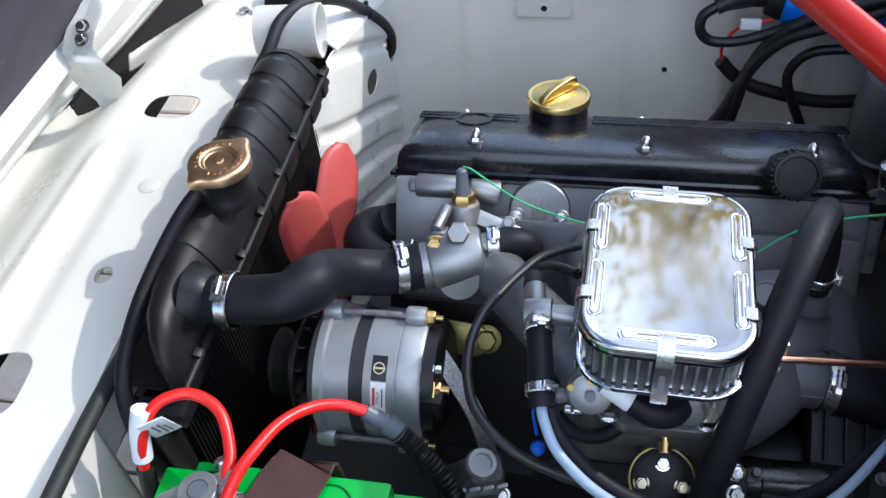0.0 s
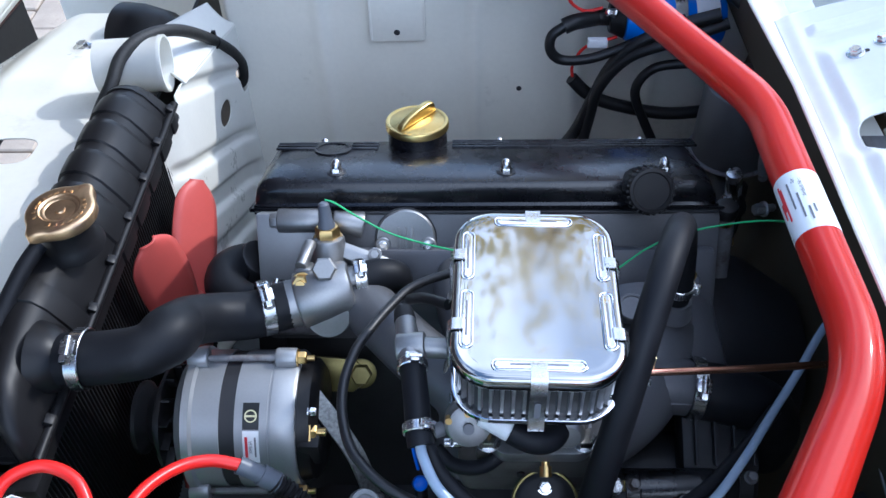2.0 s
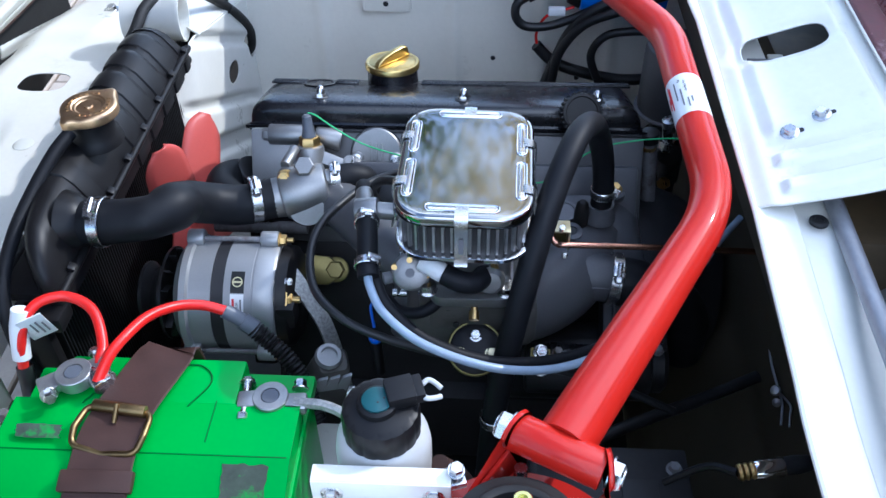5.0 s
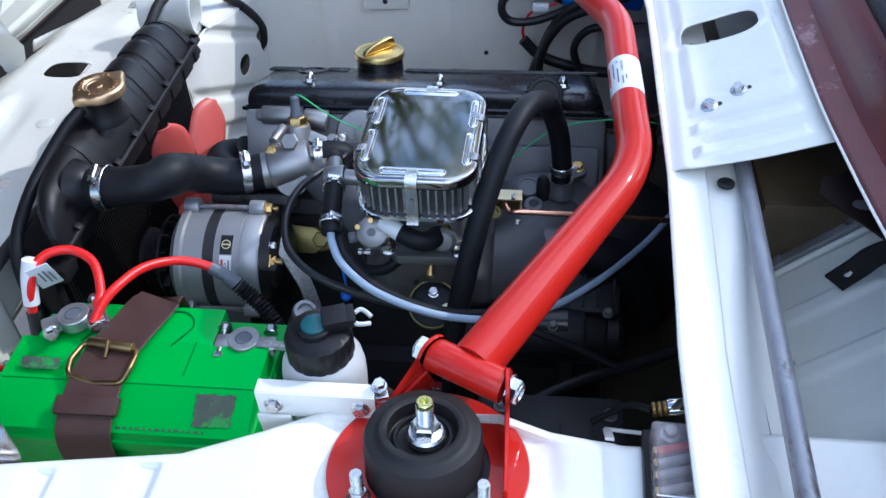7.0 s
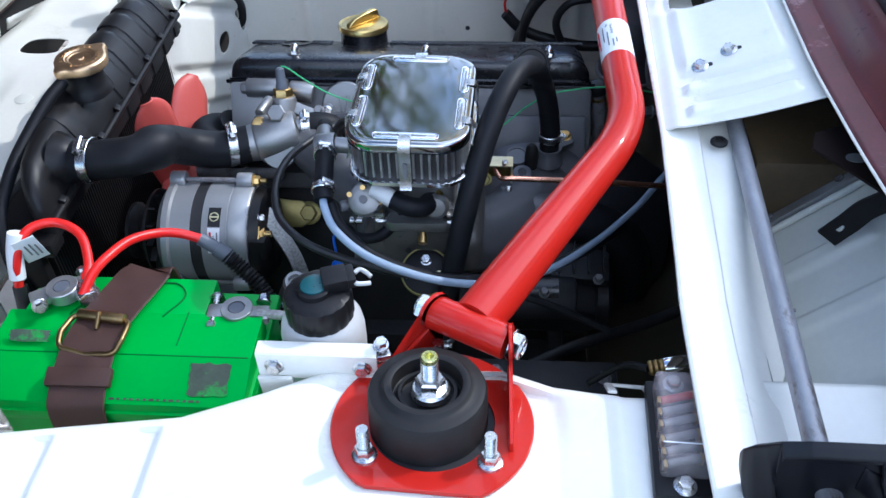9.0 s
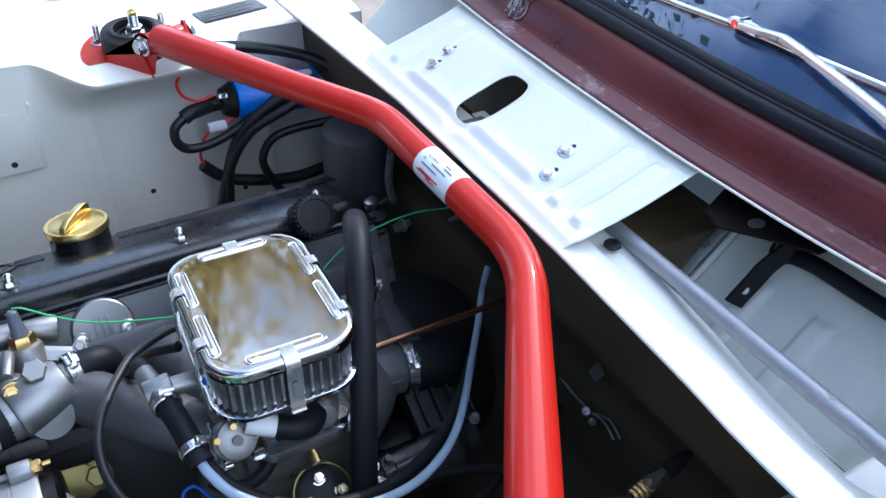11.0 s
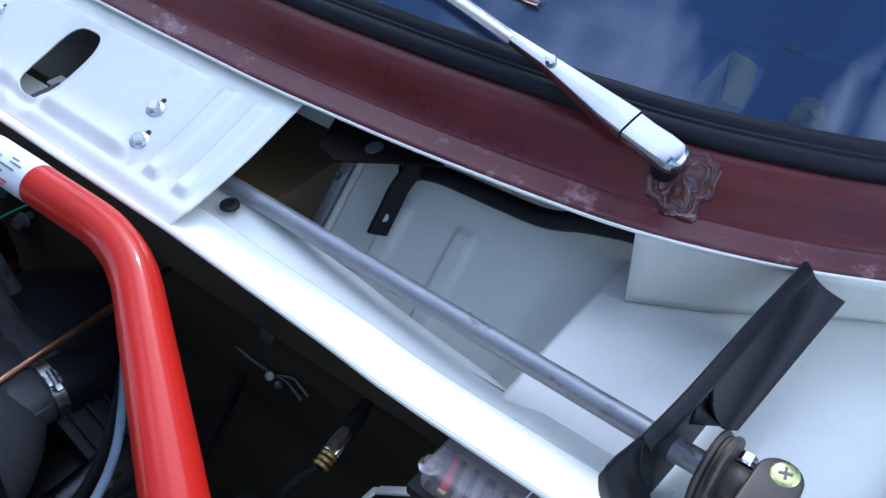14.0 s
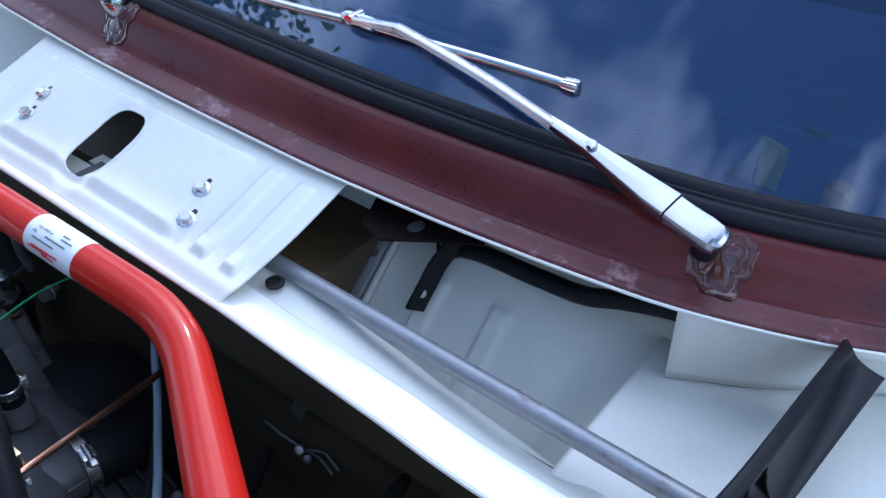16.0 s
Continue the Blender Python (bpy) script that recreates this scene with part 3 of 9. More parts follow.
# ---- front bulkhead beside the radiator, on the far side, with slanting ribs and two holes ----


def bulkhead(u, v):
    v = 0.22 + (v - 0.22) * (0.38 + 0.05 * (1 - step(u, 0.8, 1.06))) / 0.43
    x = -0.452 + 0.012 * step(u, 1.0, 1.07) - 0.02 * step(0.8 - u, 0, 0.08)
    s = v + (u - 0.90) * 0.56
    groove = sum(step(s, c - w, c - w + 0.012) * (1 - step(s, c + w - 0.006, c + w + 0.006)) for c, w in ((0.606, 0.014), (0.492, 0.013), (0.415, 0.022), (0.330, 0.020)))
    return Vector((x - 0.008 * groove * step(u, 0.74, 0.78) * (1 - step(u, 1.035, 1.065)), u, v))


fb_ob = solo("bulkhead_front", sheet(bulkhead, 0.70, 1.075, 110, 0.22, 0.65, 120, holes=((0.966, 0.537, 0.0290, 0.0195, 2.2), (1.055, 0.550, 0.012, 0.027, 2.2))), M_BODY, "ivory painted front bulkhead with slanting ribs and round holes", "car body", kind="structure", angle=50)
thicken(fb_ob, 0.0015)


def bulkhead_top(u, v):
    """The rounded sheet between the bulkhead and the rear edge of the radiator support."""
    y = 0.80 + 0.268 * u
    low = Vector((-0.452 + 0.012 * step(y, 1.0, 1.07), y, 0.600 + 0.05 * (1 - step(y, 0.8, 1.06))))
    high = Vector((-0.557 + 0.087 * u, 0.942 + 0.113 * u, 0.640))
    return low.lerp(high, v) + Vector((0.004, -0.010, -0.004)) * math.sin(math.pi * v)


thicken(solo("bulkhead_top", sheet(bulkhead_top, 0.17, 1.0, 40, 0.0, 1.0, 20), M_BODY, "ivory painted rounded sheet above the front bulkhead", "car body", kind="structure", angle=60), 0.0015)
# Added black panel; makes the bulkhead holes look shaded.
solo("wing_liner", box((-0.500, 1.008, 0.445), (0.006, 0.386, 0.34), 0.002), M_UNDER_SHADE, "added black panel in place of shade behind the bulkhead holes", "car body", kind="structure")

# ---- radiator support panel ----


def slam_z(x, y):
    z = 0.648 - 0.25 * max(0.0, abs(y - 0.50) - 0.12) ** 1.6 - 0.10 * step(-x, 0.70, 0.80) * 0.4
    z += 0.007 * hump(x, -0.685, 0.022) * step(y, 0.1, 0.2) * (1 - step(y, 0.60, 0.66))
    z -= 0.006 * hump(x, -0.655, 0.03) * step(y, 0.30, 0.36) * (1 - step(y, 0.58, 0.66))
    z += 0.008 * step(y, 0.84, 0.90) * step(-x, 0.60, 0.64)
    return z


def slam(u, v):
    x, y = u, v
    cut = 0.968 + (x + 0.536) * 1.30
    if -0.558 < x < -0.47 and cut < y < cut + 0.008:
        y = cut
    if u > -0.548:
        return Vector((-0.545 + (u + 0.548) * 0.10, y, slam_z(-0.548, y) - (u + 0.548)))
    return Vector((x, y, slam_z(x, y)))


def slam_keep(x, y):
    """The front edge of the panel, with the notch for the hinge."""
    low = 0.746 + 0.3 * max(0.0, x + 0.798) + max(0.0, -0.798 - x)
    high = 0.862 + 1.9 * max(0.0, -0.776 - x)
    if x < -0.744 and low < y < high:
        return False
    if -0.558 < x < -0.47 and y > 0.9715 + (x + 0.536) * 1.30 and y < 1.16:
        return False
    if -0.625 < x < -0.580 and 0.985 < y < 1.012:
        return False
    return x > lerp(y, [(0.0, -0.858), (0.585, -0.852), (0.644, -0.847), (0.70, -0.838), (0.775, -0.822), (0.92, -0.806), (1.03, -0.792), (1.08, -0.782), (1.2, -0.76)])


sl_ob = solo("radiator_support", sheet(slam, -0.87, -0.478, 196, -0.05, 1.16, 520, keep=slam_keep,
             holes=((-0.637, 0.722, 0.033, 0.027, 3.0), (-0.595, 0.435, 0.0095, 0.012, 2.0), (-0.640, 0.300, 0.026, 0.034, 3.2), (-0.60, 0.085, 0.02, 0.028, 2.4))),
             M_BODY, "ivory painted radiator support panel with pressed ribs and cut-outs", "car body", kind="structure", angle=45)
thicken(sl_ob, 0.0015)
solo("blanking_disc", lathe([(0.0125, 0), (0.0125, 0.0012), (0.011, 0.002), (0.0, 0.0016)], (-0.601, 0.570, slam_z(-0.601, 0.57) - 0.0005), (0, 0, 1), 28), M_BODY_IN, "pale blanking disc pressed into the painted panel", "plug")
part("panel_bolt", hexbolt((-0.644, 1.0, slam_z(-0.644, 1.0)), (0, 0, 1), 0.008, 0.007, 0.013), M_STEEL, sl_ob, "bright panel bolt")

# near side of the radiator: pressed wall beside the battery


def bulkhead_near(u, v):
    bulge = step(v, 0.44, 0.47) * (1 - step(v, 0.575, 0.61)) * step(u, 0.075, 0.105) * (1 - step(u, 0.195, 0.235))
    return Vector((-0.5335 + 0.016 * bulge + 0.010 * step(0.05 - u, 0, 0.06), u, v))


nb_ob = solo("bulkhead_near", sheet(bulkhead_near, -0.05, 0.272, 70, 0.38, 0.640, 60, holes=((0.125, 0.575, 0.0045, 0.006, 2.0),)), M_BODY, "ivory painted pressed wall beside the battery", "car body", kind="structure", angle=50)
thicken(nb_ob, 0.0015)
# lower tray beside the battery
tray = solo("battery_tray", box((-0.33, 0.15, 0.462), (0.39, 0.30, 0.012), 0.004), M_BODY, "ivory painted battery tray", "battery tray", kind="structure")

# ---- firewall ----


def firewall(u, v):
    return Vector((0.292 + 0.010 * hump(v, 0.58, 0.03) - 0.10 * (1 - step(v, 0.30, 0.46)) - 0.050 * step(v, 0.645, 0.685), u, v))


solo("firewall", sheet(firewall, -0.02, 1.03, 60, 0.18, 0.79, 50), M_FIREWALL_SHADE, "firewall behind the engine, its shade put into a dark colour", "car body", kind="structure")
# Added floor; blocks light coming up from the ground.
solo("undertray", box((-0.12, 0.52, 0.17), (0.95, 1.15, 0.03), 0.004), M_UNDER_SHADE, "added black floor that keeps light out of the engine bay", "car body", kind="structure")
solo("chassis_rail", box((-0.12, 0.12, 0.33), (0.95, 0.07, 0.10), 0.012), M_UNDER_SHADE, "black chassis rail low in the bay", "car body", kind="structure")

# ---- cowl: front lip, ledge and plenum ----


def lip_x(y):
    return lerp(y, [(-0.20, 0.183), (-0.05, 0.182), (0.07, 0.183), (0.28, 0.194), (0.60, 0.199), (1.0, 0.180)])


def ledge_end(y):
    return lerp(y, [(-0.2, 0.244), (0.0, 0.246), (0.04, 0.263), (0.12, 0.267), (0.16, 0.266), (0.20, 0.262), (0.30, 0.260), (1.0, 0.262)])


def ledge_low(y):
    """Height of the ledge's rear edge, which dips towards the near end."""
    return lerp(y, [(-0.2, 0.793), (-0.02, 0.792), (0.0, 0.785), (0.04, 0.769), (0.12, 0.775), (0.16, 0.786), (0.20, 0.797), (0.27, 0.804), (1.0, 0.804)])


def cowl_front(u, v):
    y, x0, xe = u, lip_x(u), ledge_end(u)
    dip = 0.004 * step(0.12 - y, 0, 0.10)
    prof = [(0.006, -0.014), (-0.0026, -0.0030), (-0.0021, -0.0012), (0.0, 0.0), (0.0318, -0.0022), (0.0336, -0.0040), (0.0350, -0.0105)]
    if v <= 6:
        i = min(int(v), 5)
        f = v - i
        dx = prof[i][0] + (prof[i + 1][0] - prof[i][0]) * f
        dz = prof[i][1] + (prof[i + 1][1] - prof[i][1]) * f
        return Vector((x0 + dx, y, 0.815 - dip + dz))
    t = (v - 6) / 4
    z0, z1 = 0.8045 - dip, ledge_low(y)
    if t <= 0.7:
        s = t / 0.7
        x = x0 + 0.035 + (xe - x0 - 0.035) * s
        roll = 0.30 * s + 0.70 * s ** 2.2 if z1 < z0 else s
        return Vector((x, y, z0 + (z1 - z0) * roll))
    s = (t - 0.7) / 0.3
    return Vector((xe + 0.006 * s, y, z1 - 0.11 * s * step(y, -0.01, 0.012)))


cl_ob = solo("cowl_lip", sheet(cowl_front, -0.115, 1.02, 200, 0.0, 10.0, 80), M_BODY, "ivory painted cowl lip with a rounded ledge", "car body", kind="structure", angle=24)
thicken(cl_ob, 0.0014)


def plenum(u, v):
    x, y = u, v
    ramp = 0.92 * max(0.0, x - 0.287)
    z = 0.690 + ramp
    z += max(0.0, 0.794 - z) * max(0.0, 1 - max(0.0, y - 0.004) / 0.055) ** 1.5
    z += 0.0055 * (step(y, 0.122, 0.130) * (1 - step(y, 0.143, 0.146)) + step(y, 0.188, 0.196) * (1 - step(y, 0.209, 0.212))) * step(x, 0.295, 0.305) * (1 - step(x, 0.366, 0.378))
    return Vector((x, y, z))


solo("plenum_floor", sheet(plenum, 0.25, 0.478, 76, -0.008, 0.98, 440), M_BODY_IN, "ivory painted plenum floor with pressed ribs", "car body", kind="structure", angle=50)
solo("plenum_rear", box((0.502, 0.45, 0.76), (0.012, 1.15, 0.28), 0.003), M_BODY_IN, "ivory painted rear wall of the plenum", "car body", kind="structure")
# flat shelf at the near end of the cowl, level with the lip
sf = thing("wing_shelf_rear", (0.35, -0.15, 0.78), "ivory painted wing shelf at the end of the cowl, with a slot", "car body", kind="structure")


def rear_shelf(u, v):
    return Vector((u, v, 0.795 + 0.006 * step(u, 0.40, 0.52)))


rs_ob = part("shelf_plate", sheet(rear_shelf, 0.219, 0.60, 100, -0.36, 0.006, 100, holes=((0.256, -0.131, 0.024, 0.0095, 2.4),)), M_BODY, sf)
thicken(rs_ob, 0.0016)
part("slot_well", box((0.256, -0.131, 0.768), (0.06, 0.04, 0.012), 0.001), M_UNDER_SHADE, sf, "black well under the slot")

# upright duct face under the end of the scuttle


def duct(u, v):
    top = lerp(u, [(-0.30, 0.480), (-0.13, 0.396), (-0.09, 0.378), (-0.012, 0.352)])
    low = lerp(u, [(-0.30, 0.540), (-0.106, 0.420), (-0.069, 0.392), (-0.013, 0.361)])
    return Vector((low + (top - low) * v, u, 0.797 + v * (0.071 - 0.006 * step(-u, 0.05, 0.25))))


d_ob = solo("duct_face", sheet(duct, -0.30, -0.014, 30, 0.0, 1.0, 8), M_BODY, "ivory painted upright duct face under the scuttle", "car body", kind="structure")
thicken(d_ob, 0.002)
solo("duct_side", box((0.415, -0.016, 0.832), (0.10, 0.003, 0.070), 0.0008), M_BODY_IN, "ivory painted side of the duct", "car body", kind="structure")

# ---- scuttle ----
SC_EDGE = [(-0.36, 0.520), (-0.20, 0.436), (-0.135, 0.397), (-0.09, 0.374), (-0.01, 0.349), (0.07, 0.338), (0.17, 0.328), (0.30, 0.3215), (0.45, 0.323), (0.60, 0.327), (0.80, 0.342), (1.0, 0.385)]


def sc_edge(y):
    return sum(lerp(y + d, SC_EDGE) for d in (-0.03, -0.015, 0, 0.015, 0.03)) / 5


def scuttle(u, v):
    e = sc_edge(u)
    dx = sum(lerp(v + q, [(0, 0), (0.05, 0.001), (0.30, 0.020), (0.36, 0.0245), (0.44, 0.0295), (0.54, 0.0345), (0.66, 0.0390), (0.78, 0.0440), (0.88, 0.0500), (1, 0.0590)]) for q in (-0.02, 0, 0.02)) / 3
    dz = sum(lerp(v + q, [(0, -0.004), (0.05, 0.0), (0.30, 0.0015), (0.36, 0.0030), (0.44, 0.0075), (0.54, 0.0145), (0.66, 0.0215), (0.78, 0.0280), (0.88, 0.0330), (1, 0.0370)]) for q in (-0.02, 0, 0.02)) / 3
    return Vector((e + dx, u, 0.872 + dz - 0.006 * step(-u, 0.05, 0.25)))


sc_ob = solo("scuttle", sheet(scuttle, -0.36, 1.0, 160, 0.34, 1.0, 44), M_MAROON, "worn maroon painted scuttle below the windscreen", "car body", kind="structure", angle=50)
thicken(sc_ob, 0.002)
fl_ob = solo("scuttle_flange", sheet(scuttle, -0.36, 1.0, 160, 0.0, 0.342, 18), M_MAROONWORN, "rubbed and chipped maroon flange along the scuttle edge", "car body", kind="structure", angle=50)
thicken(fl_ob, 0.002)
edge_path = [Vector((sc_edge(y) - 0.0006, y, 0.8685 - 0.006 * step(-y, 0.05, 0.25))) for y in [-0.36 + 1.36 * k / 90 for k in range(91)]]
solo("scuttle_edge", sweep(edge_path, 0.0013, 8), M_BODY, "chipped ivory primer line along the scuttle edge", "trim", kind="structure")

# windscreen rubber: two beads along the curve
GL = [Vector((sc_edge(y) + 0.070, y, 0.915 - 0.006 * step(-y, 0.05, 0.25))) for y in [-0.36 + 1.36 * k / 90 for k in range(91)]]
seal_t = thing("windscreen_seal", (0.42, 0.3, 0.91), "black rubber windscreen seal with two beads", "seal", kind="structure")
part("outer_bead", sweep([p + Vector((-0.006, 0, -0.0035)) for p in GL], 0.0085, 14), M_SEAL, seal_t)
part("inner_bead", sweep([p + Vector((0.0055, 0, 0.0040)) for p in GL], 0.0082, 14), M_SEAL, seal_t)
part("lip_fold", sweep([p + Vector((-0.0030, 0, 0.0048)) for p in GL], 0.0022, 8), M_SEAL, seal_t)


def screen(u, v):
    y = u
    e = sc_edge(y) + 0.0760
    return Vector((e + v * 0.80, y, 0.9190 - 0.006 * step(-y, 0.05, 0.25) + v * 0.60 + 0.02 * math.sin(math.pi * v)))


ws = thing("window_1", (0.6, 0.3, 0.93), "curved windscreen reflecting blue sky", "windscreen", kind="structure")
g_ob = part("pane", sheet(screen, -0.36, 1.0, 60, 0.0, 0.75, 200), M_GLASS, ws)
g_ob.visible_shadow = False
thicken(g_ob, 0.004)
# cabin behind the glass
dash = thing("dashboard", (0.75, 0.3, 0.80), "dark vinyl dashboard, blued for the sky reflected in the windscreen", "dashboard")


def dash_top(u, v):
    groove = hump(v, 0.24, 0.012) + hump(v, 0.29, 0.012) + hump(v, 0.44, 0.010)
    return Vector((sc_edge(u) + 0.074 + 0.43 * v, u, 0.902 + 0.036 * math.sin(min(1, v * 1.2) * math.pi / 2) - 0.05 * step(v, 0.85, 1.0) - 0.004 * groove))


part("dash_top", sheet(dash_top, -0.34, 0.98, 60, 0.0, 1.0, 110), M_DASH, dash)
part("dash_face", box((0.83, 0.32, 0.78), (0.03, 1.3, 0.22), 0.01), M_DASH, dash)
for k in range(3):
    yy = 0.02 + 0.16 * k
    part("vent_slot", box((sc_edge(yy) + 0.215, yy, 0.9185), (0.012, 0.11, 0.006), 0.002), M_INK, dash)
# Last box: unseen roof slab, set ahead of the glass to shade the cowl.
solo("cabin_lining", join(box((1.6, 0.32, 0.9), (0.05, 1.6, 1.4), 0.01), box((1.1, 0.32, 0.35), (1.1, 1.6, 0.05), 0.01), box((1.1, -0.48, 0.7), (1.1, 0.04, 0.75), 0.01),
     box((1.1, 1.12, 0.7), (1.1, 0.04, 0.75), 0.01), box((1.283, 0.47, 1.46), (0.66, 1.95, 0.05), 0.01)), M_DASH, "dark cabin lining, with an unseen roof slab added to shade the cowl", "car body", kind="structure")

# ---- outer body that closes the car ----
solo("outer_wing_near", box((-0.10, -0.37, 0.46), (1.5, 0.02, 0.46), 0.008), M_BODY, "ivory painted outer wing", "car body", kind="structure")
solo("outer_wing_far", box((-0.20, 1.48, 0.46), (1.4, 0.02, 0.44), 0.008), M_BODY, "ivory painted outer wing", "car body", kind="structure")


# ---- engine ----
EC = Vector((0.0, 0.70, 0.655))
EU = Vector((0.0, 0.5, 0.8660254))
EV = Vector((0.0, 0.8660254, -0.5))
EX = Vector((1, 0, 0))


def eng(a, b, c):
    """A place in the leaning engine's own axes: along the crankshaft, across, up the cylinders."""
    return EC + EX * a + EV * b + EU * c


EROT = Matrix((EX, EV, EU)).transposed()


def emat(a, b, c):
    return Matrix.Translation(eng(a, b, c)) @ EROT.to_4x4()


# cylinder head
head = thing("cylinder_head", eng(-0.08, 0, -0.18), "grey cast aluminium cylinder head with bolted front cover", "engine part")
part("casting", box(eng(-0.075, -0.004, -0.118), (0.475, 0.190, 0.140), 0.007, EROT), M_ALUPAINT, head)
part("gasket_line", box(eng(-0.08, -0.004, -0.0470), (0.478, 0.192, 0.003), 0.0008, EROT), M_INK, head, "dark gasket line")
part("front_cover", box(eng(-0.282, -0.099, -0.098), (0.070, 0.016, 0.105), 0.005, EROT), M_ALTER, head)
part("side_rib", box(eng(-0.243, -0.099, -0.10), (0.010, 0.022, 0.11), 0.004, EROT), M_ALUPAINT, head)
part("side_rib", box(eng(-0.02, -0.099, -0.155), (0.30, 0.014, 0.020), 0.005, EROT), M_ALUPAINT, head)
for a in (-0.302, -0.262):
    part("cover_bolt", hexbolt(eng(a, -0.107, -0.140), -EV, 0.006, 0.006, 0.008), M_STEEL, head)
part("oil_pipe_boss", join(rod(eng(-0.292, -0.112, -0.052), eng(-0.238, -0.112, -0.052), 0.0125, bev=0.002), rod(eng(-0.236, -0.112, -0.052), eng(-0.205, -0.108, -0.058), 0.0105, 0.014, bev=0.002),
     hexbolt(eng(-0.292, -0.112, -0.052), -EX, 0.008, 0.008)), M_ALU, head)
# round blanking cover with two screws
bp_c = eng(-0.1625, -0.098, -0.074)
cover = thing("blanking_cover", bp_c, "cast aluminium blanking cover with three raised bars on the cylinder head", "engine part")
part("disc", lathe([(0.031, 0), (0.031, 0.005), (0.0295, 0.0065), (0.0, 0.0068)], bp_c, -EV, 40), M_ALU, cover)
part("gasket", lathe([(0.0325, -0.001), (0.0325, 0.0012), (0.031, 0.0014)], bp_c, -EV, 40), M_INK, cover)
for k in (-1, 0, 1):
    part("bar", box(bp_c - EV * 0.008 + EX * 0.0068 * k + EU * (-0.002), (0.0030, 0.004, 0.030), 0.001, EROT), M_ALU, cover)
for k in (-1, 1):
    b_at = bp_c - EV * 0.006 + EX * 0.0235 * k - EU * 0.006
    part("screw_boss", lathe([(0.0085, -0.003), (0.0085, 0.002), (0.0075, 0.003)], b_at, -EV, 20), M_ALU, cover)
    part("screw", lathe([(0.0058, 0.002), (0.0058, 0.006), (0.0030, 0.0065), (0.0028, 0.004), (0.0, 0.004)], b_at, -EV, 16), M_STEEL, cover)

# valve cover
vc = thing("valve_cover", eng(-0.08, 0, -0.03), "gloss black enamelled valve cover with acorn nuts", "engine part")


VC = [(0.5965, 0.6600), (0.5965, 0.6675), (0.6000, 0.6690), (0.6008, 0.6740), (0.6018, 0.6800), (0.6045, 0.6860), (0.6095, 0.6895), (0.6180, 0.6895), (0.6600, 0.6775), (0.7000, 0.6640), (0.7160, 0.6565), (0.7280, 0.6470), (0.7400, 0.6300),
      (0.7480, 0.6060), (0.7530, 0.5850), (0.7600, 0.5830), (0.7600, 0.5760)]
VN = Vector((0, 0.342, 0.940))


def vc_section(a, k, drop):
    out = []
    for i, (y, z) in enumerate(VC):
        zb = 0.660 - (y - 0.5965) * 0.515
        kk = k if 2 < i < 14 else 0.5 + 0.5 * k
        out.append(Vector((a, 0.680 + (y - 0.680) * kk, zb + (z - zb) * (1 - drop if 2 <= i <= 14 else 1))))
    return out


def on_cover(a, y, lift=0.0):
    z = lerp(y, [q for q in VC[6:14]])
    return Vector((a, y, z)) + VN * lift


VROT = Matrix((EX, EX.cross(VN) * -1, VN)).transposed()
secs = []
for a, k, d in ((-0.3205, 0.93, 0.90), (-0.3195, 0.95, 0.50), (-0.317, 0.97, 0.26), (-0.312, 0.985, 0.12), (-0.303, 0.995, 0.03), (-0.292, 1, 0.0), (-0.2, 1, 0), (0.0, 1, 0), (0.13, 1, 0.0), (0.143, 0.995, 0.05), (0.152, 0.98, 0.20), (0.158, 0.95, 0.50), (0.160, 0.92, 0.90)):
    secs.append(vc_section(a, k, d))
part("shell", loft(secs), M_BLACKGLOSS, vc, angle=32)
part("flange", loft([[Vector((x, y, z)) for y, z in ((0.5945, 0.6615), (0.5945, 0.6668), (0.7620, 0.5815), (0.7620, 0.5760))] for x in (-0.325, 0.165)]), M_BLACKGLOSS, vc, angle=20)
for k in range(4):
    part("cast_rib", box(on_cover(0.02, 0.694 + 0.0068 * k, 0.0005), (0.27, 0.0028, 0.003), 0.001, VROT), M_BLACKGLOSS, vc)
for k in range(3):
    part("cast_rib", box(on_cover(-0.288, 0.690 + 0.0080 * k, 0.0005), (0.045, 0.0032, 0.003), 0.001, VROT), M_BLACKGLOSS, vc)
    part("cast_rib", box(on_cover(-0.212, 0.690 + 0.0080 * k, 0.0005), (0.030, 0.0032, 0.003), 0.001, VROT), M_BLACKGLOSS, vc)
emb = lathe([(0.021, 0), (0.021, 0.0026), (0.0175, 0.0026), (0.0175, 0.0008), (0.0, 0.0008)], on_cover(-0.247, 0.690, -0.0014), VN, 32)
part("round_emblem", emb, M_BLACKGLOSS, vc, "plain raised ring emblem")
CN = Vector((0, 0.14, 0.99)).normalized()
oc = Vector((-0.154, 0.7165, 0.6815))
part("filler_neck", lathe([(0.037, -0.050), (0.0365, -0.034), (0.0335, -0.029), (0.0325, -0.002), (0.0, -0.002)], oc, CN, 40), M_BLACKGLOSS, vc)
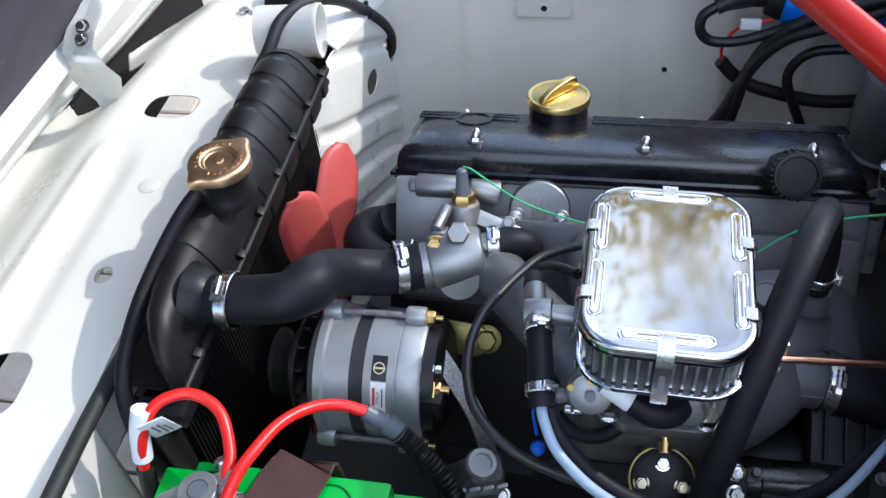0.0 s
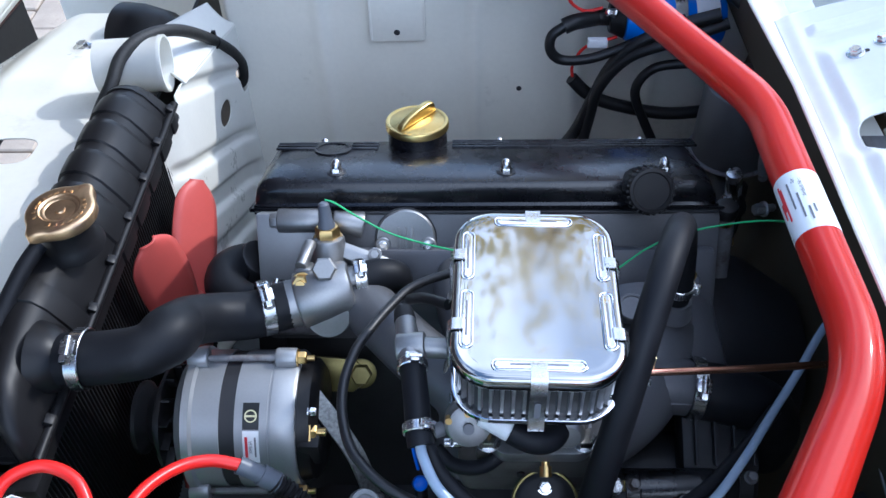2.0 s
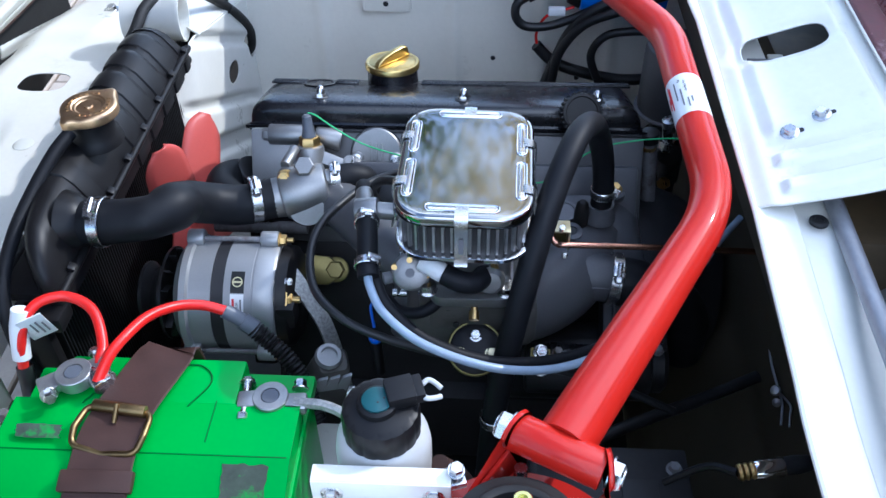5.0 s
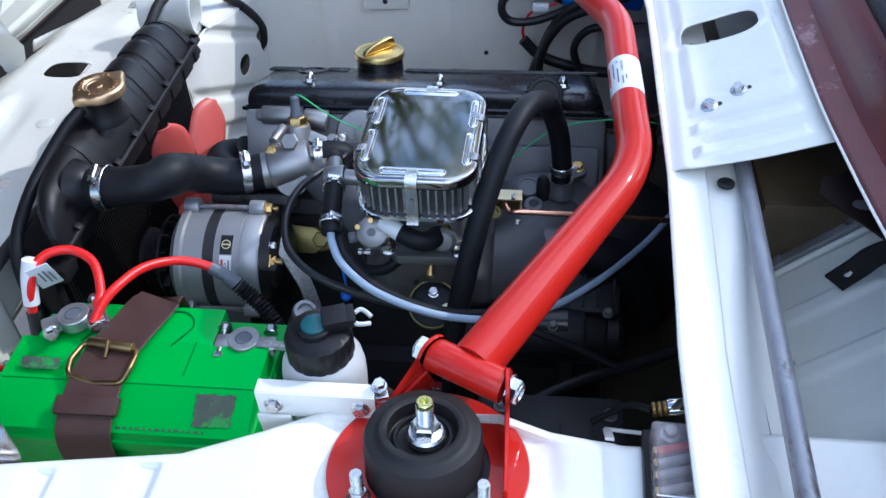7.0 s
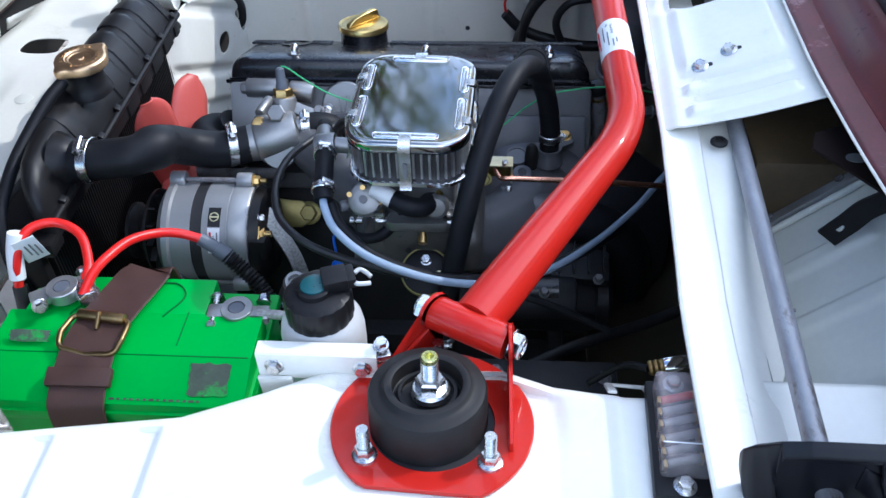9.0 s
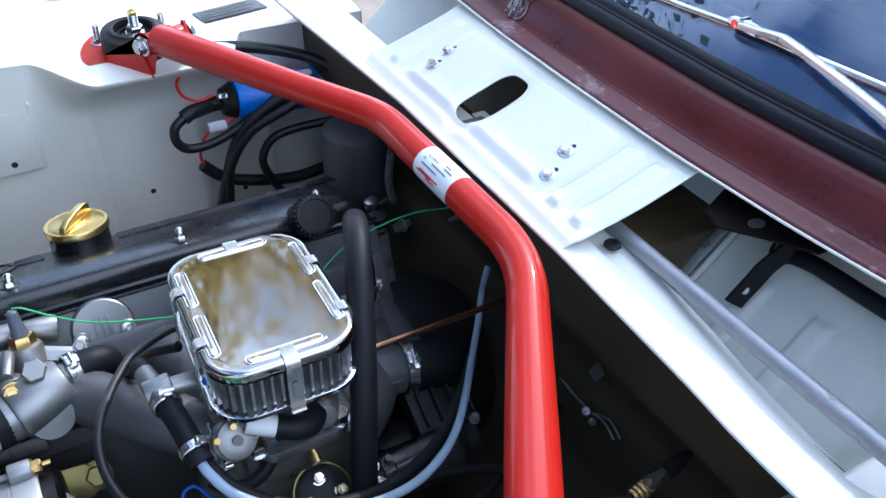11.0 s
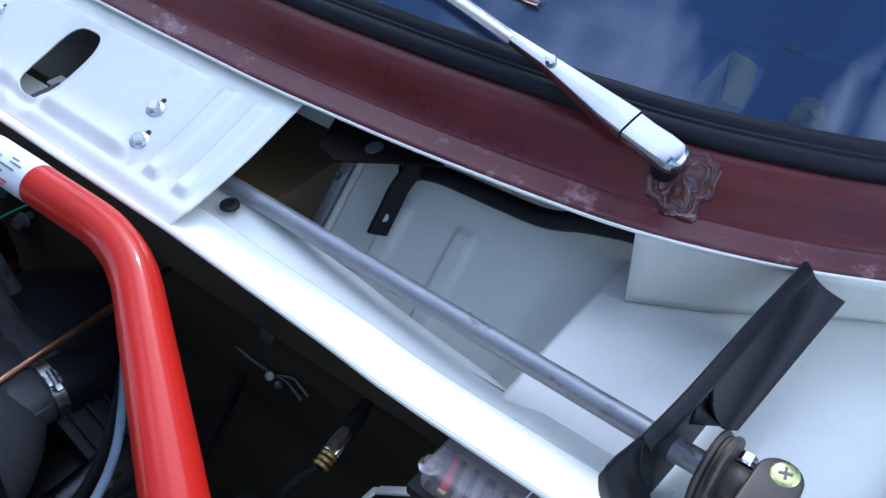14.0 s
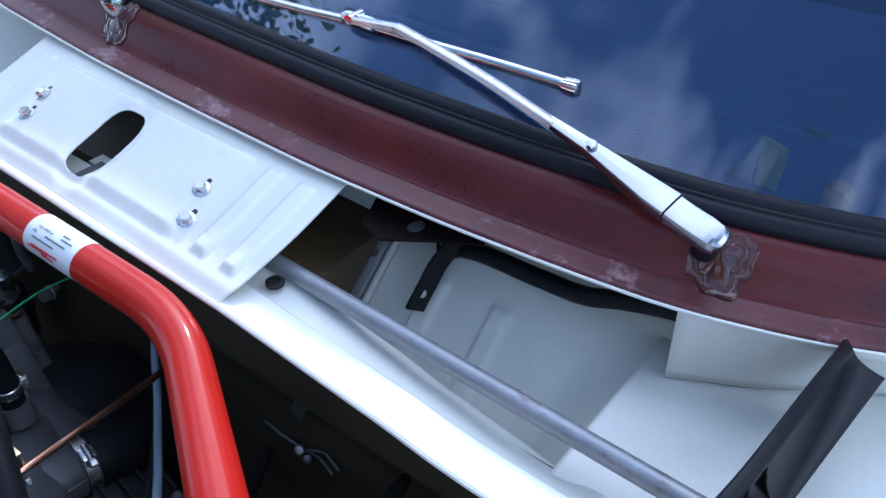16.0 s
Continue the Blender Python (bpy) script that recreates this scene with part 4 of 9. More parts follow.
for a, y in ((-0.235, 0.6285), (-0.058, 0.6275), (0.105, 0.6285), (-0.267, 0.744), (-0.060, 0.744), (0.105, 0.744)):
    at = on_cover(a, y, -0.006) if y < 0.7 else on_cover(a, y, -0.003)
    nut = part("acorn_nut", join(lathe([(0.0085, 0), (0.0085, 0.0016)], at + VN * 0.0015, VN, 20), hexbolt(at + VN * 0.0030, VN, 0.0068, 0.008),
               lathe([(0.0055, 0.0), (0.0055, 0.004), (0.004, 0.0085), (0.0018, 0.0105), (0.0, 0.011)], at + VN * 0.0100, VN, 16)), M_STEEL, vc, "bright acorn nut")
    # Black disc paints the shaded recess that the nut stands in.
    part("nut_pad", lathe([(0.0105, -0.004), (0.0105, 0.0060), (0.0098, 0.0066), (0.0086, 0.0062)], at, VN, 24), M_INK, vc, "black disc for the shade in the nut's recess")

# oil filler cap
ocap = subthing("oil_filler_cap", oc, vc, "yellow zinc plated cap with a grip bar")
part("cap_body", lathe([(0.0345, -0.004), (0.0355, -0.003), (0.0355, 0.0030), (0.0345, 0.0046), (0.0325, 0.0050), (0.0305, 0.0042), (0.0290, 0.0048), (0.0, 0.0058)], oc, CN, 48), M_CAPGOLD, ocap)
gx = (EX * 0.62 + Vector((0, 0.78, -0.11))).normalized()
gx = (gx - CN * gx.dot(CN)).normalized()
gy = CN.cross(gx)
grip = prism([(-0.0300, 0), (-0.0275, 0.005), (-0.017, 0.0100), (0.0, 0.0135), (0.017, 0.0150), (0.0255, 0.0130), (0.0295, 0)], 0.0090,
             Matrix.Translation(oc + CN * 0.0048 + gy * 0.0045) @ Matrix((gx, CN, -gy)).transposed().to_4x4(), 0.0036, 4)
part("grip_bar", grip, M_CAPGOLD, ocap)

# breather cap on the near side of the valve cover
br = Vector((0.0805, 0.579, 0.704))
bax = Vector((0.05, -0.80, 0.60)).normalized()
brth = subthing("breather_cap", br, vc, "ribbed black plastic breather cap")
part("body", lathe([(0.020, -0.045), (0.020, -0.012), (0.0225, -0.012), (0.0232, -0.009), (0.0232, 0.006), (0.0215, 0.0095), (0.0185, 0.0098), (0.0175, 0.0085), (0.0, 0.0085)], br, bax, 40), M_BLACKPLAST, brth)
fr = frame_of(bax)
for k in range(26):
    a = 2 * math.pi * k / 26
    d = fr @ Vector((math.cos(a), math.sin(a), 0))
    t = bax.cross(d)
    part("rib", box(br + d * 0.0232 - bax * 0.001, (0.0030, 0.0026, 0.018), 0.0006, Matrix((d, t, bax)).transposed()), M_BLACKPLAST, brth)

# engine block, gearbox and dark parts below
blk = thing("engine_block", eng(-0.08, 0.02, -0.50), "dark iron engine block", "engine part")
part("block", box(eng(-0.08, 0.03, -0.30), (0.44, 0.20, 0.26), 0.012, EROT), M_ENGDARK, blk)
part("timing_cover", box(eng(-0.315, 0.02, -0.24), (0.035, 0.19, 0.25), 0.010, EROT), M_ENGDARK, blk)
part("water_pump", join(rod(eng(-0.375, -0.01, -0.15), eng(-0.30, -0.01, -0.15), 0.042, bev=0.006), rod(eng(-0.36, -0.05, -0.14), eng(-0.32, -0.08, -0.10), 0.022, bev=0.003)), M_ENGDARK, blk)
part("sump", box((-0.08, 0.52, 0.29), (0.40, 0.20, 0.14), 0.02), M_ENGDARK, blk)
gbx = thing("gearbox", (0.24, 0.56, 0.25), "dark gearbox bell housing behind the engine", "engine part")
part("bell_housing", lathe([(0.13, 0), (0.135, 0.02), (0.12, 0.07), (0.09, 0.12)], (0.155, 0.585, 0.43), (1, 0, -0.05), 28), M_ENGDARK, gbx)
for k in range(6):
    a = radians(60 * k + 20)
    part("flange_bolt", hexbolt((0.150, 0.585 + 0.122 * math.cos(a), 0.43 + 0.122 * math.sin(a)), (-1, 0, 0), 0.008, 0.008, 0.010), M_DARKSTEEL, gbx)
# starter and dark boxes by the near wall
st = thing("starter_motor", (0.08, 0.40, 0.42), "black starter motor low beside the block", "engine part")
part("body", rod((-0.02, 0.40, 0.47), (0.17, 0.40, 0.47), 0.046, bev=0.008, seg=28), M_ENGDARK, st)
part("solenoid", rod((0.02, 0.35, 0.515), (0.14, 0.35, 0.515), 0.028, bev=0.005), M_ENGDARK, st)
part("end_cap", lathe([(0.036, 0), (0.036, 0.014), (0.030, 0.02)], (0.17, 0.40, 0.47), (1, 0, 0), 24), M_ENGDARK, st)
part("ribbed_cover", box((0.145, 0.41, 0.535), (0.075, 0.075, 0.030), 0.006, Euler((0.5, 0.05, 0.0)).to_matrix()), M_ENGDARK, st)
for k in range(4):
    part("rib", box((0.120 + 0.018 * k, 0.395, 0.5525), (0.003, 0.055, 0.006), 0.001, Euler((0.5, 0.05, 0.0)).to_matrix()), M_ENGDARK, st)
for at in ((0.165, 0.355, 0.545), (0.055, 0.345, 0.548), (0.10, 0.33, 0.545)):
    part("terminal_nut", hexbolt(at, (0, -0.3, 1), 0.005, 0.007, 0.0065), M_DARKSTEEL, st)
bx = thing("pedal_box", (0.12, 0.14, 0.42), "flat black painted steel bracket low beside the chassis rail", "bracket")
part("plate", box((0.10, 0.17, 0.545), (0.15, 0.11, 0.010), 0.004), M_ENGDARK, bx)
part("upright", box((0.025, 0.17, 0.47), (0.010, 0.11, 0.16), 0.003), M_ENGDARK, bx)
for at in ((0.045, 0.205, 0.551), (0.05, 0.135, 0.551), (0.16, 0.20, 0.551)):
    part("bolt", hexbolt(at, (0, 0, 1), 0.006, 0.006, 0.008), M_DARKSTEEL, bx)
part("square_cut", box((0.125, 0.165, 0.551), (0.035, 0.045, 0.003), 0.002), M_INK, bx)

# ---- intake manifold ----
mani = thing("intake_manifold", (-0.03, 0.42, 0.48), "grey cast aluminium intake manifold with curved runners", "engine part")


def runner(a0, p_end, r0=0.026, r1=0.030):
    p0 = eng(a0, -0.095, -0.115)
    p1 = p0 - EV * 0.06 + EU * -0.004
    pe = Vector(p_end)
    return sweep(spline([p0, p1, (p1 + pe) / 2 + Vector((0, -0.012, 0.012)), pe, pe + Vector((0, -0.03, -0.06))], 8), lambda t: r0 + (r1 - r0) * t, 20)


for a0, pe in ((-0.205, (-0.10, 0.395, 0.615)), (-0.105, (-0.07, 0.385, 0.618)), (0.005, (-0.015, 0.385, 0.618)),):
    part("runner", runner(a0, pe), M_ALUPAINT, mani)
part("mounting_flange", box(eng(-0.045, -0.105, -0.118), (0.40, 0.016, 0.070), 0.006, EROT), M_MANIF, mani)
part("plenum_box", box((-0.04, 0.375, 0.615), (0.135, 0.125, 0.055), 0.018, seg=4), M_CASTDARK, mani)
part("riser", box((-0.04, 0.375, 0.652), (0.105, 0.115, 0.030), 0.004), M_CASTDARK, mani)
part("water_outlet", join(rod((0.06, 0.44, 0.580), (0.122, 0.434, 0.575), 0.030, 0.027, 28, 0.004)), M_MANIF, mani)
part("stub_boss", lathe([(0.0185, 0), (0.0175, 0.008), (0.0155, 0.012), (0.0155, 0.022), (0.0, 0.022)], (0.105, 0.498, 0.612), (0, 0.05, 1), 28), M_MANIF, mani)
part("ring_boss", lathe([(0.0150, -0.008), (0.0150, 0.003), (0.0140, 0.0042), (0.0118, 0.0042), (0.0112, 0.003)], (0.065, 0.503, 0.615), (0, -0.25, 1), 30), M_MANIF, mani)
part("boss_hole", lathe([(0.0112, 0.0028), (0.0112, 0.0010), (0.0, 0.0010)], (0.065, 0.503, 0.615), (0, -0.25, 1), 24), M_INK, mani)
part("threaded_boss", lathe([(0.0115, -0.006), (0.0115, 0.003), (0.0060, 0.0040), (0.0055, 0.0028)], (0.072, 0.470, 0.614), (0, -0.25, 1), 24), M_MANIF, mani)
part("thread_hole", lathe([(0.0056, 0.0030), (0.0, 0.0028)], (0.072, 0.470, 0.614), (0, -0.25, 1), 16), M_INK, mani)
part("clamp_ear", prism(round_rect(0.040, 0.024, 0.010), 0.008, Matrix.Translation((0.120, 0.535, 0.610)) @ pose(0, 0, 0, 0, 0, 35), 0.002), M_MANIF, mani)
part("brass_bolt", hexbolt((0.127, 0.545, 0.618), (0, -0.1, 1), 0.0075, 0.005, 0.0095), M_BRASS, mani, "brass bolt in the ear")


def shoulder(u, v):
    """The smooth rear limb of the manifold, running down from the head."""
    a = u * math.pi
    y = 0.585 - 0.165 * v
    half = 0.072 + 0.006 * v
    top = 0.620 - 0.034 * v - 0.004 * math.sin(math.pi * v)
    return Vector((0.086 + 0.004 * v - half * math.cos(a) * (1 + 0.1 * math.sin(a)), y - 0.012 * math.sin(a) * v, top - 0.060 * (1 - math.sin(a) ** 0.6)))


part("limb_bend", sweep(spline([(0.098, 0.505, 0.560), (0.080, 0.465, 0.566), (0.050, 0.420, 0.570), (0.010, 0.385, 0.580), (-0.03, 0.365, 0.600)], 8), lambda t: 0.047 - 0.006 * t, 28), M_MANIF, mani, angle=60)
part("rear_limb", sheet(shoulder, 0.0, 1.0, 28, 0.0, 1.0, 22), M_MANIF, mani, "smooth curved rear limb", angle=60)
part("rubber_peg", lathe([(0.0085, 0), (0.0085, 0.018), (0.007, 0.030), (0.004, 0.034), (0.0, 0.035)], (0.083, 0.490, 0.611), (0, -0.05, 1), 18), M_DULLRUB, mani, "black rubber blanking peg")
part("lower_drum", lathe([(0.0255, -0.004), (0.0270, 0.0), (0.0258, 0.008), (0.0205, 0.010), (0.0, 0.008)], (-0.035, 0.296, 0.607), (0, -0.55, 0.83), 36), M_BLACKPLAST, mani, "dark glossy throttle drum")
part("drum_rim", annulus(0.0258, 0.0280, 0.005, Vector((-0.035, 0.2935, 0.6108)), (0, -0.55, 0.83)), M_OLIVE, mani, "brassy rim")
d_ax, d_up = Vector((0, -0.55, 0.83)).normalized(), Vector((0, 0.83, 0.55)).normalized()
for k, (dx, du) in enumerate(((0.0, 0.0135), (-0.0165, -0.004), (0.0165, -0.004))):
    nc = Vector((-0.035 + dx, 0.296, 0.607)) + d_up * du + d_ax * 0.008
    part("drum_nut", join(lathe([(0.0066, 0), (0.0066, 0.0012)], nc, d_ax, 20), hexbolt(nc + d_ax * 0.001, d_ax, 0.0054, 0.0060), rod(nc, nc + d_ax * 0.013, 0.0032, seg=12)), M_STEEL if k == 0 else M_OLIVEPALE, mani)
part("front_face", box((-0.035, 0.318, 0.635), (0.095, 0.014, 0.052), 0.004, Euler((0.10, 0, 0)).to_matrix()), M_CASTDARK, mani)
for dx, dz in ((-0.028, 0.014), (0.022, 0.015), (-0.02, -0.010)):
    part("drilled_hole", rod((-0.035 + dx, 0.3112, 0.638 + dz), (-0.035 + dx, 0.3095, 0.638 + dz), 0.0035), M_INK, mani)

# ---- carburettor ----
carb = thing("carburettor", (-0.045, 0.375, 0.665), "twin-choke carburettor with linkages and brass screws", "carburettor")
part("base_flange", prism(round_rect(0.082, 0.135, 0.014), 0.012, Matrix.Translation((-0.040, 0.368, 0.664)), 0.002), M_ALU, carb)
part("throttle_body", box((-0.045, 0.375, 0.688), (0.085, 0.115, 0.030), 0.005), M_ALU, carb)
part("float_bowl", box((-0.040, 0.345, 0.708), (0.075, 0.060, 0.036), 0.008, seg=3), M_ALU, carb)
part("top_cover", prism(round_rect(0.105, 0.14, 0.02), 0.012, Matrix.Translation((-0.048, 0.375, 0.722)), 0.002), M_ALU, carb)
part("choke_housing", lathe([(0.019, 0), (0.019, 0.010), (0.0165, 0.012), (0.0165, 0.020), (0.010, 0.022), (0.0, 0.022)], (-0.099, 0.325, 0.688), (0.05, -0.75, 0.66), 28), M_ALU, carb)
part("choke_screw", lathe([(0.0045, 0), (0.0045, 0.003), (0.0, 0.003)], (-0.0985, 0.3065, 0.7035), (0.05, -0.75, 0.66), 14), M_INKGREY, carb)
for dx, dz in ((-0.015, 0.006), (0.016, -0.004), (0.0, 0.016)):
    part("cover_screw", rod((-0.099 + dx, 0.317, 0.696 + dz), (-0.099 + dx, 0.311, 0.700 + dz), 0.0028, seg=12), M_BRASS, carb)
part("fuel_gallery", join(rod((-0.110, 0.36, 0.727), (-0.065, 0.36, 0.727), 0.008, bev=0.002), rod((-0.112, 0.345, 0.715), (-0.07, 0.345, 0.713), 0.009, bev=0.002), box((-0.085, 0.355, 0.706), (0.05, 0.03, 0.03), 0.005)), M_ALU, carb)
part("blue_plug", join(rod((-0.1045, 0.352, 0.7345), (-0.1045, 0.346, 0.7405), 0.0062, bev=0.001), rod((-0.1045, 0.347, 0.7395), (-0.1045, 0.3445, 0.742), 0.003, seg=10)), M_BLUECAP, carb, "blue plastic plug")
part("slotted_screw", rod((-0.100, 0.36, 0.747), (-0.100, 0.354, 0.753), 0.006, bev=0.001), M_STEEL, carb)
part("slotted_screw", rod((-0.097, 0.338, 0.723), (-0.097, 0.332, 0.729), 0.006, bev=0.001), M_STEEL, carb)
for dx in (-0.083, -0.006):
    part("flange_nut", hexbolt((dx, 0.312, 0.676), (0, -0.1, 1), 0.0088, 0.009, 0.010), M_STEEL, carb)
part("idle_screw", join(rod((-0.037, 0.308, 0.664), (-0.037, 0.298, 0.658), 0.0034, seg=12), rod((-0.037, 0.300, 0.659), (-0.037, 0.2925, 0.655), 0.0050, seg=14)), M_BRASS, carb, "brass idle screw")
part("white_spigot", rod((-0.088, 0.312, 0.715), (-0.066, 0.302, 0.708), 0.0095, 0.0095, 18, 0.001), M_WHITEPL, carb, "white plastic spigot")
part("spigot_hose", sweep(spline([(-0.066, 0.302, 0.708), (-0.05, 0.296, 0.704), (-0.036, 0.300, 0.700), (-0.026, 0.315, 0.698)], 6), 0.0105, 16), M_RUBBER, carb, "short black rubber elbow")
for k in range(3):
    part("bowl_screw", lathe([(0.005, 0), (0.005, 0.003), (0.003, 0.004)], (-0.012 + 0.004 * k, 0.318 + 0.018 * k, 0.727), (0, -0.3, 1), 12), M_STEEL, carb)
part("vent_tube", rod((-0.022, 0.330, 0.716), (-0.018, 0.312, 0.705), 0.004), M_BRASS, carb)
part("accel_pump", lathe([(0.014, 0), (0.014, 0.006), (0.010, 0.010), (0.0, 0.011)], (-0.022, 0.312, 0.694), (0, -0.9, 0.3), 24), M_ALU, carb)
part("lever", join(box((-0.112, 0.335, 0.672), (0.004, 0.045, 0.012), 0.002, Euler((0.5, 0, 0)).to_matrix()), rod((-0.118, 0.318, 0.664), (-0.104, 0.318, 0.664), 0.004)), M_STEEL, carb)
part("dark_spring_cap", rod((-0.118, 0.318, 0.686), (-0.126, 0.315, 0.686), 0.006, bev=0.001), M_INKGREY, carb)

# ---- starter terminals under the manifold ----
stt = thing("starter_solenoid", (0.055, 0.345, 0.53), "black starter solenoid with plated terminal studs", "starter")
part("can", lathe([(0.0, 0.0), (0.021, 0.0), (0.0215, 0.004), (0.0215, 0.012), (0.0195, 0.014), (0.0195, 0.070), (0.0, 0.070)], (0.048, 0.350, 0.528), (1, 0, 0.02), 32), M_BLACKGLOSS, stt)
part("clamp_plate", box((0.036, 0.346, 0.546), (0.022, 0.010, 0.004), 0.001, Euler((0.5, 0.1, 0)).to_matrix()), M_OLIVE, stt, "olive plated link plate")
for y, z in ((0.342, 0.552), (0.322, 0.548)):
    part("terminal_nut", hexbolt((0.036, y, z), (0.1, -0.55, 0.83), 0.0068, 0.006, 0.0085), M_STEEL, stt)
    part("terminal_stud", rod((0.036, y, z), (0.0375, y - 0.008, z + 0.012), 0.003, seg=12), M_STEEL, stt)

# ---- air filter ----
AFX, AFY, LW, LD = -0.0475, 0.3755, 0.1215, 0.165
AFTURN = pose(AFX, AFY, 0, 0, 0, -1.5)
air = thing("air_filter", (AFX, AFY, 0.732), "rectangular chrome air filter with pleated gauze sides", "air filter")


def lid_section(off, z):
    return [AFTURN @ Vector((x, y, z)) for x, y in round_rect(LW + off, LD + off, max(0.0028, 0.030 + off / 2), 8)]


part("base_tray", loft([lid_section(-0.006, 0.7335), lid_section(0.003, 0.7335), lid_section(0.0050, 0.7345), lid_section(0.0050, 0.7385), lid_section(0.003, 0.7390), lid_section(-0.004, 0.7385)]), M_CHROME, air)
lid_secs = [lid_section(0.001, 0.7755), lid_section(0.004, 0.7755), lid_section(0.005, 0.777), lid_section(0.005, 0.7830), lid_section(0.004, 0.7855), lid_section(0.0005, 0.7870), lid_section(-0.006, 0.7873), lid_section(-0.020, 0.7874), lid_section(-0.060, 0.7875)]
part("lid", loft(lid_secs), M_LID, air, "wavy polished chrome lid", angle=60)
core = loft([lid_section(-0.010, 0.738), lid_section(-0.010, 0.777)])
part("inner_core", core, M_FILTER, air)
# pleats all round
per = round_rect(LW - 0.005, LD - 0.005, 0.0275, 8)
cl = [Vector((x, y, 0)) for x, y in per] + [Vector((*per[0], 0))]
seglen = [(b - a).length for a, b in zip(cl, cl[1:])]
total = sum(seglen)
NPL = 62
for k in range(NPL):
    s = total * k / NPL
    for a, b, L in zip(cl, cl[1:], seglen):
        if s <= L:
            p, t = a + (b - a) * (s / L), (b - a).normalized()
            break
        s -= L
    nrm = Vector((t.y, -t.x, 0))
    pm = AFTURN @ Matrix.Translation((p.x, p.y, 0.7595)) @ Matrix((t, nrm, Vector((0, 0, 1)))).transposed().to_4x4()
    pl = prism([(-0.0018, -0.004), (-0.0011, 0.0010), (0.0011, 0.0010), (0.0018, -0.004)], 0.0355, pm @ Matrix.Translation((0, 0, -0.0177)), 0.0)
    part("pleat", pl, M_PLEAT, air)


def filter_clip(lx, ly, turn, w=0.0060, reach=0.012):
    """A spring clip over the lid edge, with its raised embossed bar on the lid."""
    m0 = AFTURN @ Matrix.Translation((lx, ly, 0)) @ pose(0, 0, 0, 0, 0, turn)

    def at(x, y, z):
        return m0 @ Vector((x, y, z))
    prof = [(reach, 0.7895), (0.006, 0.7902), (-0.0015, 0.7890), (-0.0048, 0.7850), (-0.0056, 0.7780), (-0.0052, 0.7720), (-0.0046, 0.7660), (-0.0046, 0.745), (-0.0068, 0.737), (-0.0085, 0.7345)]
    bmx = bmesh.new()
    th = 0.0011
    rows = []
    for sx in (-w, w):
        outer = [bmx.verts.new(at(sx, a, b)) for a, b in prof]
        inner = [bmx.verts.new(at(sx, a + (th if b < 0.787 else 0), b - (th if b >= 0.787 else 0))) for a, b in prof]
        rows.append((outer, inner))
    n = len(prof)
    for i in range(n - 1):
        bmx.faces.new((rows[0][0][i], rows[1][0][i], rows[1][0][i + 1], rows[0][0][i + 1]))
        bmx.faces.new((rows[0][1][i], rows[0][1][i + 1], rows[1][1][i + 1], rows[1][1][i]))
        for o, q in rows:
            bmx.faces.new((o[i], o[i + 1], q[i + 1], q[i]))
    for i in (0, n - 1):
        bmx.faces.new((rows[0][0][i], rows[0][1][i], rows[1][1][i], rows[1][0][i]))
    bmesh.ops.recalc_face_normals(bmx, faces=bmx.faces)
    c = part("clip", bmx, M_STEEL, air, "bright steel spring clip")
    part("slot", prism(round_rect(0.0045, 0.018, 0.002), 0.0006, m0 @ Matrix.Translation((0, -0.0052, 0.756)) @ pose(0, 0, 0, 90), 0.0), M_INKGREY, c)


def emboss(lx, ly, turn, length):
    m0 = AFTURN @ Matrix.Translation((lx, ly, 0.7866)) @ pose(0, 0, 0, 0, 0, turn)
    ring = [m0 @ Vector((x, y, 0.0012)) for x, y in round_rect(length, 0.0092, 0.0045, 6)]
    e_ = part("embossed_bar", prism(round_rect(length - 0.003, 0.0062, 0.0030, 6), 0.0022, m0, 0.0010, 3), M_CHROME, air)
    part("embossed_edge", sweep(ring + ring[:1], 0.0007, 8, cap=False), M_CHROME, e_)
    part("groove", prism(round_rect(length * 0.62, 0.0016, 0.0007, 3), 0.0002, m0 @ Matrix.Translation((0, 0, 0.0021)), 0.0), M_INKGREY, e_, "dark groove")


hw, hd = LW / 2, LD / 2
filter_clip(0.0, -hd, 0)
filter_clip(0.0, hd, 180)
for sy in (0.030, -0.040):
    filter_clip(hw, sy - 0.003, 90, 0.0052, 0.0075)
    filter_clip(-hw, sy + 0.004, -90, 0.0052, 0.0075)
emboss(0, -hd + 0.011, 0, 0.066)
emboss(0, hd - 0.010, 0, 0.062)
for sx in (-1, 1):
    emboss(sx * (hw - 0.009), 0.034, 90, 0.050)
    emboss(sx * (hw - 0.009), -0.030, 90, 0.054)

# ---- thermostat housing ----
tc = Vector((-0.238, 0.495, 0.650))
tst = thing("thermostat_housing", tc, "cast aluminium thermostat housing with brass fittings", "engine part")
part("barrel", rod((-0.262, 0.486, 0.645), (-0.210, 0.500, 0.652), 0.029, 0.027, 32, 0.005), M_ALU, tst)
part("front_spigot", rod((-0.290, 0.480, 0.642), (-0.255, 0.487, 0.645), 0.022, 0.024, 28, 0.002), M_ALU, tst)
part("rear_spigot", rod((-0.215, 0.505, 0.654), (-0.192, 0.512, 0.654), 0.013, seg=24), M_ALU, tst)
part("tower", rod((-0.236, 0.525, 0.615), (-0.237, 0.548, 0.672), 0.020, 0.0165, 28, 0.003), M_ALU, tst)
part("flat_face", lathe([(0.0215, -0.018), (0.0215, 0.006), (0.0200, 0.0085), (0.0, 0.0085)], (-0.232, 0.474, 0.640), (0.10, -0.80, 0.35), 32), M_ALU, tst)
